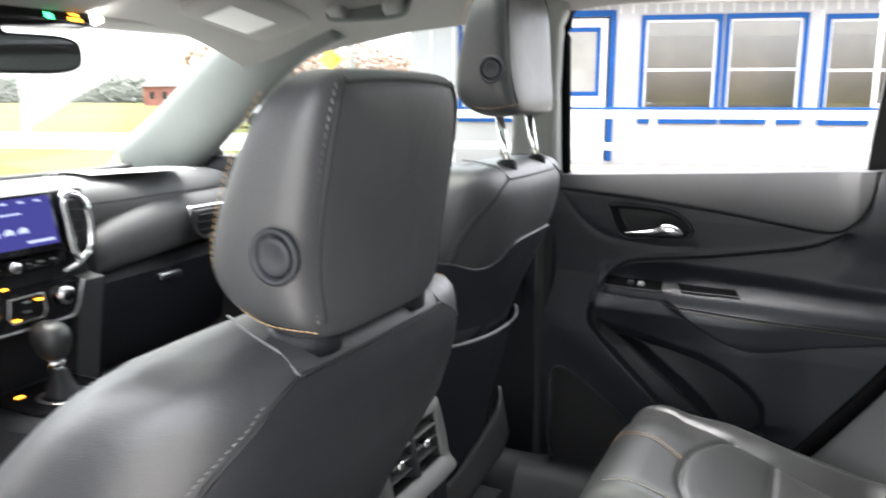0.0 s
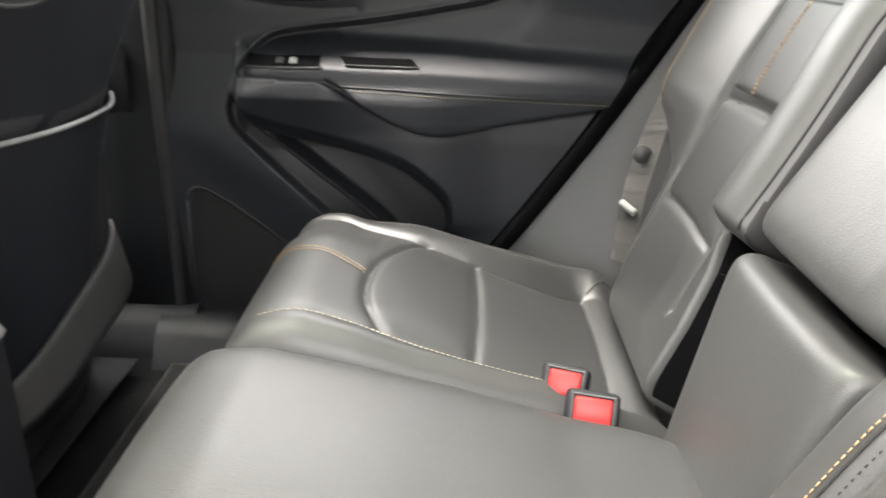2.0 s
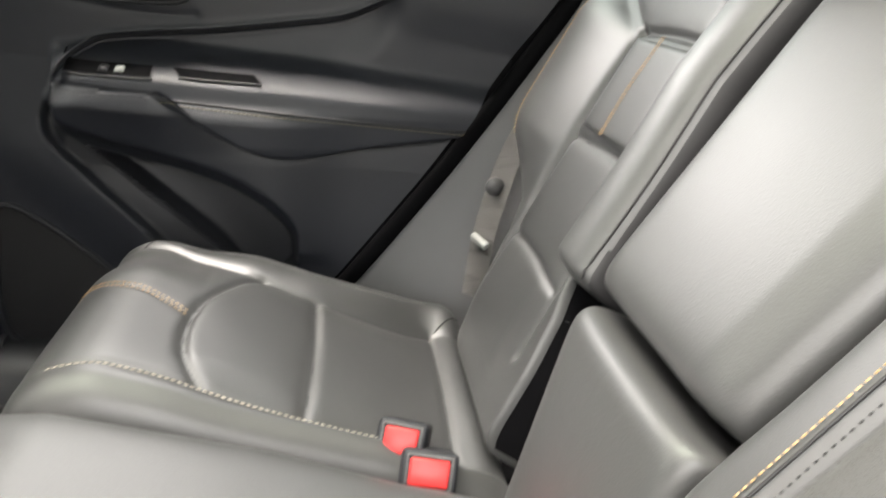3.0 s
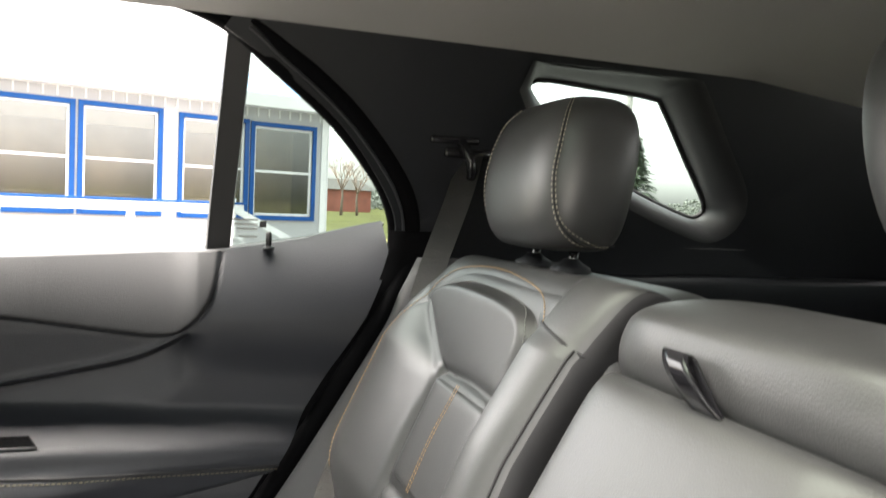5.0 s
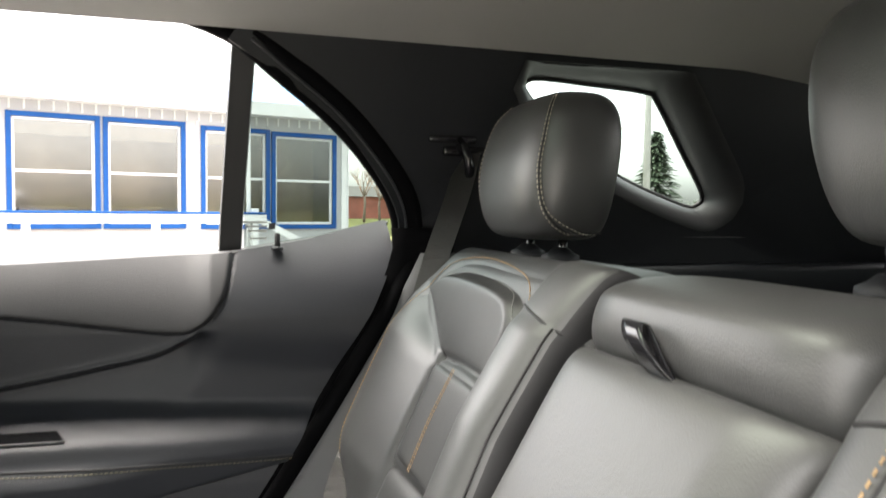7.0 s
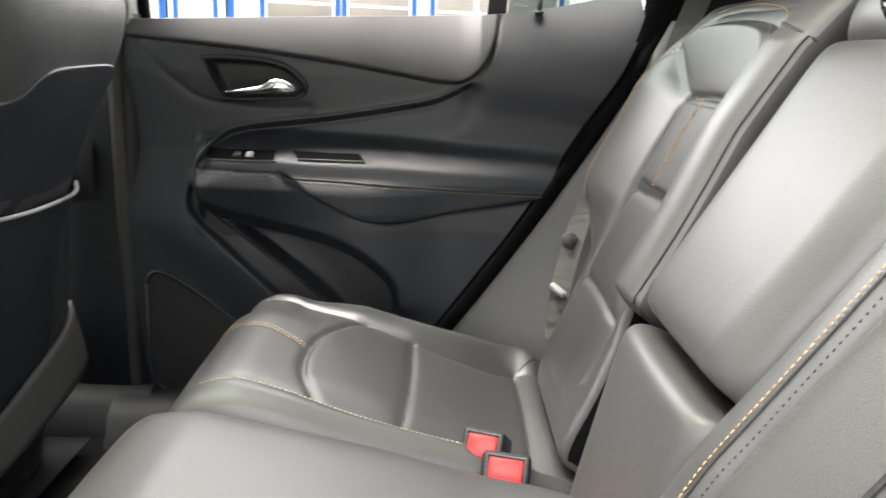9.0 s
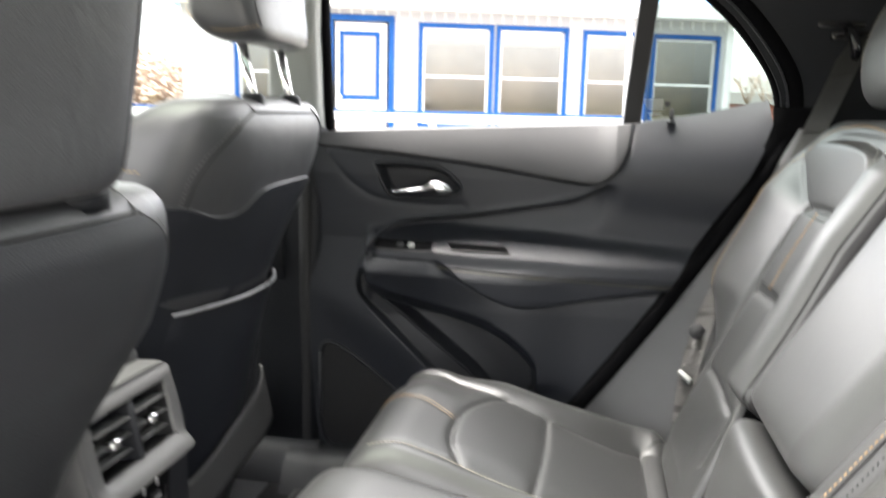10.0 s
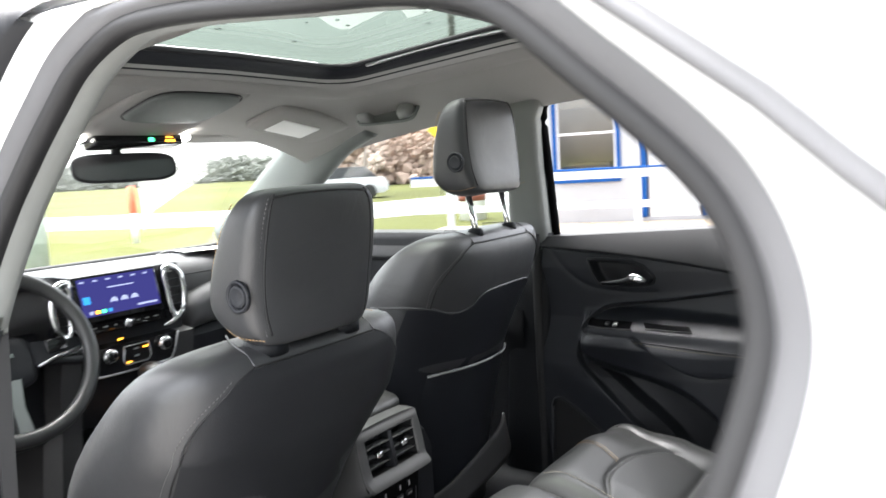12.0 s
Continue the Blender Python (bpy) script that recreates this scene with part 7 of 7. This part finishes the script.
# floor mat, paper on the dash
fm = thing("floor_mat", "black rear floor mat on the footwell carpet", "floor mat", (-0.30, 0.36, 0.378))
part("mat_sheet", box(-0.16, 0.16, -0.20, 0.24, 0.0, 0.012, 0.005), MATWEAVE, fm)
part("mat_binding", tube([(-0.16, -0.20, 0.008), (0.16, -0.20, 0.008), (0.16, 0.24, 0.008), (-0.16, 0.24, 0.008)], 0.005, 6, closed=True), RUBBER, fm)
paper = flat("paper_sheet", sheet(lambda u, v: (-1.36 - 0.44 * u + 0.095 * v, 0.25 + 0.19 * u + 0.22 * v, 1.112 - 0.05 * u + 0.05 * u * (1 - u)), 12, 8, 0.0008), PAPER, "white paper sheets lying on the dashboard", "paper", kind="thing")
del paper["kind"]

# ---------------------------------------------------------------- outdoors: ground
flat("ground", sheet(lambda u, v: (-450 + 900 * u, -450 + 900 * v, 0.0), 30, 30), FIELD, "pale green winter field reaching the horizon", "ground")
flat("parking_lot", prism([(-9.5, -14), (24, -14), (24, 16), (6, 15.0), (-9.5, 10.4)], "z", 0.0, 0.012), CONCRETE, "pale concrete parking lot round the car", "pavement", smooth=False)
flat("road", prism([(-60, 2), (-13.2, 13.2), (-11.5, 16.8), (-2, 60), (-9, 60), (-19, 20), (-60, 8)], "z", 0.0, 0.010), CONCRETE, "pale concrete road past the lot", "road", smooth=False)

# ---------------------------------------------------------------- the white building with blue trim
FA = radians(16)
MF = Matrix.Translation((-1.70, 11.16, 0.0)) @ Matrix.Rotation(FA, 4, "Z")
bld = thing("building", "low white sided building with bright blue window trim", "building", (0, 0, 0))
bld.matrix_world = MF
OPEN = [(-2.12, -1.29, 0.32, 2.46), (-0.77, 0.25, 0.96, 2.40), (0.42, 1.42, 0.96, 2.40), (1.78, 2.72, 0.95, 2.37), (2.88, 3.86, 0.95, 2.35), (-3.52, -2.58, 0.97, 2.40)]
holes = [[(a, c), (b, c), (b, d), (a, d)] for a, b, c, d in OPEN]
part("wall", plate([(-4.35, 0.0), (4.10, 0.0), (4.10, 2.66), (-4.35, 2.66)], holes, "y", 0.0, 0.14), SIDING, bld, "white siding wall", smooth=False)
part("side_wall", box(-4.35, -4.21, 0.14, 7.0, 0, 2.66, 0), SIDING, bld, smooth=False)
part("side_wall", box(3.96, 4.10, 0.14, 7.0, 0, 2.66, 0), SIDING, bld, smooth=False)
part("back_room", join(box(-4.25, 3.95, 1.0, 1.1, 0, 2.6, 0), box(-4.25, 3.95, 0.14, 3.0, 0.1, 0.14, 0), box(-4.25, 3.95, 0.14, 3.0, 2.60, 2.64, 0)), ROOM, bld, "dim rooms inside", smooth=False)
part("roof", prism([(-0.35, 2.68), (3.6, 3.75), (7.3, 2.68)], "x", -4.6, 4.45), BLUE_ROOF, bld, "pale blue metal roof", smooth=False)
part("fascia", box(-4.6, 4.45, -0.37, -0.33, 2.62, 2.82, 0.004), WHITE_WOOD, bld, smooth=False)
part("fascia", box(4.45, 4.49, -0.37, 7.3, 2.62, 2.82, 0.004), WHITE_WOOD, bld, smooth=False)
part("soffit", box(-4.6, 4.45, -0.34, 0.0, 2.63, 2.66, 0), WHITE_WOOD, bld, smooth=False)
for k in range(58):
    x = -6.1 + 0.177 * k
    if x < -4.3:
        continue
    part("batten", box(x - 0.012, x + 0.012, -0.014, 0.0, 2.50, 2.63, 0), WHITE_WOOD, bld, smooth=False)
for k in range(30):
    x = -6.15 + 0.355 * k
    if x < -4.3 or any(a - 0.12 < x < b + 0.12 for a, b, c, d in OPEN):
        continue
    part("batten", box(x - 0.012, x + 0.012, -0.012, 0.0, 0.05, 2.50, 0), WHITE_WOOD, bld, smooth=False)


def sash_window(a, b, c, d, shade):
    w = part("window", join(box(a - 0.068, a, -0.035, 0.0, c - 0.068, d + 0.068, 0.004), box(b, b + 0.068, -0.035, 0.0, c - 0.068, d + 0.068, 0.004),
                            box(a, b, -0.035, 0.0, d, d + 0.068, 0.004), box(a, b, -0.045, 0.0, c - 0.068, c, 0.004)), BLUE, bld, "white double-hung window with blue trim", smooth=False)
    part("sash", join(box(a, a + 0.035, 0.02, 0.06, c, d, 0.003), box(b - 0.035, b, 0.02, 0.06, c, d, 0.003), box(a, b, 0.02, 0.06, d - 0.035, d, 0.003), box(a, b, 0.02, 0.06, c, c + 0.04, 0.003), box(a, b, 0.012, 0.06, (c + d) / 2 - 0.02, (c + d) / 2 + 0.02, 0.003)), WHITE_WOOD, w, smooth=False)
    pane("pane", [(a + 0.03, 0.042, c + 0.03), (b - 0.03, 0.042, c + 0.03), (b - 0.03, 0.042, d - 0.03), (a + 0.03, 0.042, d - 0.03)], WINGLASS, w, ((a + b) / 2, -5, 1.5))
    if shade:
        part("roller_blind", box(a + 0.04, b - 0.04, 0.10, 0.11, d - shade, d - 0.03, 0.002), mat("tan_blind", (0.30, 0.27, 0.22), 0.8, vary=0.08), w, smooth=False)
    part("inner_shelf", box(a + 0.1, b - 0.15, 0.5, 0.8, c - 0.1, c + 0.22 + 0.1 * shade, 0.01), ROOM, w, smooth=False)


for (a, b, c, d), shade in zip(OPEN[1:], (0.22, 0.24, 0.20, 0.0, 0.3)):
    sash_window(a, b, c, d, shade)
a, b, c, d = OPEN[0]
dr = part("door", box(a + 0.03, b - 0.03, 0.02, 0.07, c, d - 0.02, 0.004), WHITE_WOOD, bld, "white door with a blue-trimmed glass light", smooth=False)
part("door_frame", join(box(a - 0.09, a, -0.03, 0.0, c, d + 0.09, 0.004), box(b, b + 0.09, -0.03, 0.0, c, d + 0.09, 0.004), box(a, b, -0.03, 0.0, d, d + 0.09, 0.004)), BLUE, dr, smooth=False)
part("light_trim", plate([(-2.03, 1.30), (-1.42, 1.30), (-1.42, 2.31), (-2.03, 2.31)], [[(-1.965, 1.365), (-1.485, 1.365), (-1.485, 2.245), (-1.965, 2.245)]], "y", 0.004, 0.022), BLUE, dr, smooth=False)
part("light_pane", box(-1.965, -1.485, 0.012, 0.0185, 1.365, 2.245, 0), mat("frosted_door_glass", (0.21, 0.205, 0.19), 0.15, vary=0.15, stain=2), dr, smooth=False)
part("door_knob", lathe([(0.01, 0.03), (0.012, -0.01), (0.03, -0.02), (0.03, -0.04), (0.001, -0.055)], (-2.02, 0.0, 1.34), "y", 14), SATIN, dr)
part("corner_board", box(4.02, 4.12, -0.03, 0.0, 0.0, 2.62, 0.004), WHITE_WOOD, bld, smooth=False)

# ramp with railing in front
ramp = thing("entry_ramp", "white wooden entry ramp with a blue-topped railing", "ramp", (0, 0, 0))
ramp.matrix_world = MF
RY = -1.45
part("deck", box(-5.5, 2.15, RY, -0.02, 0.10, 0.24, 0.004), DECK, ramp, "weathered wooden deck", smooth=False)
for k in range(18):
    part("deck_board", box(-5.5 + 0.425 * k, -5.5 + 0.425 * k + 0.415, RY - 0.01, -0.03, 0.24, 0.262, 0.003), DECK, ramp, smooth=False)
part("skirt", box(-5.5, 2.15, RY - 0.03, RY - 0.005, 0.02, 0.20, 0.003), DECK, ramp, smooth=False)
for k, x in enumerate((-4.9, -3.45, -2.15, -0.72, 0.75, 2.05)):
    part("post", box(x - 0.045, x + 0.045, RY - 0.05, RY + 0.04, 0.05, 1.13 if k < 5 else 1.20, 0.006), WHITE_WOOD, ramp, smooth=False)
part("top_rail", box(-5.5, 2.20, RY - 0.065, RY - 0.035, 1.00, 1.12, 0.005), WHITE_WOOD, ramp, smooth=False)
part("rail_cap", box(-5.5, 2.24, RY - 0.08, RY + 0.06, 1.122, 1.150, 0.005), BLUE, ramp, "blue painted cap", smooth=False)
part("mid_rail", box(-5.5, 2.20, RY - 0.06, RY - 0.035, 0.58, 0.68, 0.005), WHITE_WOOD, ramp, smooth=False)
for dz in (0.0, -0.42):
    part("stair_rail", prism([(2.05, 1.02 + dz), (2.05, 1.12 + dz), (3.05, 0.62 + dz), (3.05, 0.52 + dz)], "y", RY - 0.06, RY - 0.03), WHITE_WOOD, ramp, smooth=False)
for k in range(3):
    part("tread", box(2.15 + 0.28 * k, 2.45 + 0.28 * k, RY, -0.1, 0.05, 0.20 - 0.06 * k, 0.004), DECK, ramp, smooth=False)
part("lamp_post", box(1.98, 2.03, RY + 0.1, RY + 0.14, 0.2, 2.45, 0.004), WHITE_WOOD, ramp, smooth=False)

# ---------------------------------------------------------------- trees, poles and distance


def bare_tree(x, y, tall, seed, material, spread=0.5):
    r = random.Random(seed)
    t = thing("bare_tree", "leafless winter tree with fine reddish twigs", "tree", (x, y, 0), group="bare trees")
    trunk_top = tall * 0.42
    part("trunk", tube([(0, 0, 0), (0.04 * tall * r.uniform(-.4, .4), 0, trunk_top * 0.6), (0.03 * tall * r.uniform(-.5, .5), 0.02 * tall * r.uniform(-1, 1), trunk_top)], [tall * 0.022, tall * 0.016, tall * 0.011], 8), BARK, t)
    bm = bmesh.new()

    def limb(p, d, length, rad, depth):
        e = p + d * length
        mid_ = p + d * length * 0.5 + Vector((r.uniform(-1, 1), r.uniform(-1, 1), r.uniform(0, 1))) * length * 0.06
        b = tube([p, mid_, e], [rad, rad * 0.75, rad * 0.5], 5)
        me = bpy.data.meshes.new("tmp")
        b.to_mesh(me)
        b.free()
        bm.from_mesh(me)
        bpy.data.meshes.remove(me)
        if depth == 0:
            return
        for k in range(3 if depth > 1 else 4):
            nd = (d + Vector((r.uniform(-1, 1), r.uniform(-1, 1), r.uniform(-0.25, 0.9))) * 0.75).normalized()
            limb(p + d * length * r.uniform(0.45, 1.0), nd, length * r.uniform(0.5, 0.72), rad * 0.5, depth - 1)
    for k in range(6):
        q = 2 * math.pi * k / 6 + r.uniform(-.3, .3)
        limb(Vector((0, 0, trunk_top * r.uniform(0.7, 1.0))), Vector((math.cos(q) * spread, math.sin(q) * spread, 1)).normalized(), tall * r.uniform(0.22, 0.32), tall * 0.008, 3)
    part("crown", bm, material, t)
    return t


def spruce(x, y, tall, seed):
    r = random.Random(seed)
    t = thing("spruce_tree", "dark green conical spruce tree", "tree", (x, y, 0), group="spruces")
    part("trunk", tube([(0, 0, 0), (0, 0, tall * 0.97)], [tall * 0.022, tall * 0.003], 8), BARK, t)
    bm = bmesh.new()
    for i in range(2200):
        h = r.random() ** 0.8
        z = tall * (0.08 + 0.90 * h)
        R = tall * 0.30 * (1 - h) ** 0.85 * r.uniform(0.35, 1.1) + 0.04
        q = r.uniform(0, 2 * math.pi)
        c = Vector((R * math.cos(q), R * math.sin(q), z - R * 0.25))
        s = tall * 0.035 * r.uniform(0.6, 1.4)
        d = Vector((math.cos(q), math.sin(q), -0.35 + r.uniform(-.2, .3)))
        w = Vector((-math.sin(q), math.cos(q), r.uniform(-.3, .3))) * s * 0.7
        vs = [bm.verts.new(p) for p in (c - d * s - w * 0.6, c - d * s + w * 0.6, c + d * s + w * 0.25, c + d * s * 1.4, c + d * s - w * 0.25)]
        bm.faces.new(vs)
    part("crown", bm, NEEDLES, t, smooth=False)
    return t


bare_tree(-26.0, 30.0, 7.0, 3, TWIG, 0.6)
for i, (x, y, h) in enumerate(((13.2, 68.4, 6.8), (15.0, 70, 6.2), (22, 42, 8), (18.5, 72, 6.6))):
    bare_tree(x, y, h, 20 + i, TWIG, 0.55)
spruce(19.3, 30, 4.9, 5)
pole = thing("utility_pole", "plain grey utility pole standing in the grass", "pole", (9.62, 15.0, 0))
part("shaft", tube([(0, 0, -0.1), (0, 0, 8.5)], [0.085, 0.065], 12), POLE, pole)
part("cap", lathe([(0.068, 8.5), (0.07, 8.53), (0.03, 8.56)], (0, 0, 0), "z", 12), POLE, pole)


def pole(x, y, tall, rad, nm="utility_pole", label="tall grey wooden utility pole", m=None):
    t = thing(nm, label, "pole", (x, y, 0))
    part("shaft", tube([(0, 0, 0), (0, 0, tall * 0.5), (0, 0, tall)], [rad, rad * 0.9, rad * 0.75], 12), m or POLE, t)
    return t


p1 = pole(-14.5, 21.5, 9.0, 0.14)
part("crossarm", box(-0.9, 0.9, -0.05, 0.05, 8.2, 8.32, 0.01), POLE, p1)
p2 = pole(24.6, 24.6, 9.5, 0.18)
sgn = pole(-19.5, 27.5, 2.6, 0.04, "warning_sign", "yellow diamond road sign on a thin post")
part("sign_plate", prism([(-0.5, 2.9), (0, 3.4), (0.5, 2.9), (0, 2.4)], "y", -0.05, -0.03), YELLOW, sgn, "yellow diamond plate", smooth=False)
part("sign_plate", box(-0.22, 0.22, -0.05, -0.03, 1.85, 2.25, 0), PAPER, sgn, smooth=False)
sgn.rotation_euler.z = radians(40)
mk = thing("marker_post", "white marker post with an orange-red top", "post", (-14.6, 8.7, 0))
part("shaft", tube([(0, 0, 0), (0, 0, 0.65)], 0.07, 10), PAPER, mk)
part("top_band", tube([(0, 0, 0.65), (0, 0, 1.25)], 0.072, 10), ORANGE, mk, "orange-red top")
bol = thing("concrete_bollard", "short wide bollard with a red band near the road", "bollard", (-9.2, 14.0, 0))
part("drum", lathe([(0.32, 0.0), (0.32, 0.75), (0.30, 0.8), (0.001, 0.8)], (0, 0, 0), "z", 18), PAPER, bol)
part("band", lathe([(0.325, 0.45), (0.325, 0.65)], (0, 0, 0), "z", 18), BRICK, bol)
gp = thing("gate_post", "thick pale green post beside the lot", "post", (-11.0, 4.7, 0))
part("shaft", tube([(0, 0, 0), (0, 0, 2.2)], 0.17, 14), mat("pale_green_paint", (0.36, 0.42, 0.38), 0.5, vary=0.1), gp)
part("top_board", box(-1.3, 1.1, -0.08, 0.08, 1.72, 2.05, 0.01), PAPER, gp, smooth=False)
gp.rotation_euler.z = radians(55)

car = thing("parked_car", "small pale car parked beside the far road", "car", (-23.4, 25.0, 0))
car.rotation_euler.z = radians(38)
body = part("body", loft([[(x, y, z) for y, z in ((-0.85, z0), (-0.88, 0.55), (-0.80, z1), (0.80, z1), (0.88, 0.55), (0.85, z0))] for x, z0, z1 in ((-2.2, 0.35, 0.62), (-2.0, 0.25, 0.80), (-1.0, 0.22, 0.95), (1.4, 0.22, 0.98), (2.0, 0.25, 0.92), (2.2, 0.35, 0.65))]), mat("silver_car_paint", (0.45, 0.45, 0.46), 0.3, vary=0.04), car, angle=40)
part("cabin", loft([[(x, y, z) for x, y in ((x0, -w), (x1, -w), (x1, w), (x0, w))] for z, x0, x1, w in ((0.94, -0.95, 1.75, 0.78), (1.40, -0.15, 1.25, 0.62), (1.45, -0.05, 1.15, 0.58))]), PIANO, car, "dark glazed cabin", angle=30)
for wx in (-1.35, 1.35):
    for wy in (-0.86, 0.86):
        part("wheel", lathe([(0.20, -0.09), (0.32, -0.10), (0.32, 0.10), (0.20, 0.09)], (wx, wy, 0.32), "y", 20), RUBBER, car)

barn = thing("red_barn", "far dark red barn with a low roof", "barn", (16.8, 98.2, 0))
part("wall", box(-5, 5, -3, 3, 0, 2.9, 0), BRICK, barn, smooth=False)
part("roof", prism([(-3.4, 2.8), (0, 4.2), (3.4, 2.8)], "x", -5.3, 5.3), ROOF_DARK, barn, smooth=False)
barn.rotation_euler.z = radians(20)
shed = thing("low_shed", "low pale shed with a flat metal roof", "shed", (37, 29, 0))
part("wall", box(-2.5, 2.5, -2, 2, 0, 1.5, 0), SIDING, shed, smooth=False)
part("roof", box(-2.8, 2.8, -2.3, 2.3, 1.5, 1.66, 0.01), POLE, shed, smooth=False)
house = thing("far_house", "far small brick house under trees", "house", (-95, 95, 0))
part("wall", box(-5, 5, -4, 4, 0, 3.0, 0), BRICK, house, smooth=False)
part("roof", prism([(-4.6, 3.0), (0, 5.4), (4.6, 3.0)], "x", -5.5, 5.5), ROOF_DARK, house, smooth=False)
for k in range(3):
    part("window", box(-3.6 + 2.8 * k, -2.6 + 2.8 * k, -4.05, -4.0, 1.0, 2.2, 0), PIANO, house, smooth=False)

# far woods as one uneven belt of clumps round the horizon
rng = random.Random(11)


def woods(name, r0, r1, q0, q1, n, tall, material, label, fine=1.0, clumps=9):
    bm = bmesh.new()
    for i in range(n):
        q = radians(rng.uniform(q0, q1))
        R = rng.uniform(r0, r1)
        c = Vector((R * math.cos(q), R * math.sin(q), 0))
        h = tall * rng.uniform(0.55, 1.15)
        w = h * rng.uniform(0.25, 0.5)
        for k in range(clumps):
            p = c + Vector((rng.uniform(-w, w), rng.uniform(-w, w), h * rng.uniform(0.05, 0.95)))
            s = fine * w * rng.uniform(0.25, 0.55) * (1.25 - 0.6 * p.z / h)
            d1 = Vector((rng.uniform(-1, 1), rng.uniform(-1, 1), rng.uniform(-.5, 1))).normalized() * s
            d2 = d1.cross(Vector((rng.uniform(-1, 1), rng.uniform(-1, 1), rng.uniform(-1, 1)))).normalized() * s
            d3 = d1.cross(d2).normalized() * s
            vs = [bm.verts.new(p + v) for v in (d1, d2, -d1, -d2, d3, -d3)]
            for f in ((0, 1, 4), (1, 2, 4), (2, 3, 4), (3, 0, 4), (1, 0, 5), (2, 1, 5), (3, 2, 5), (0, 3, 5)):
                bm.faces.new([vs[j] for j in f])
    o = part(name, bm, material, None, smooth=False)
    return tagged(o, label, "woods", kind="stuff")


woods("far_woods", 200, 270, 95, 185, 1500, 6.5, FARWOOD, "grey-green belt of far bare woods", 0.6, 26)
woods("russet_hedge", 58, 80, 106, 133, 420, 5.0, HEDGE, "russet brown winter thicket beyond the field", 0.45, 44)
woods("rear_woods", 150, 220, -60, 95, 1100, 4.6, FARWOOD, "grey belt of woods behind the building", 0.6, 26)
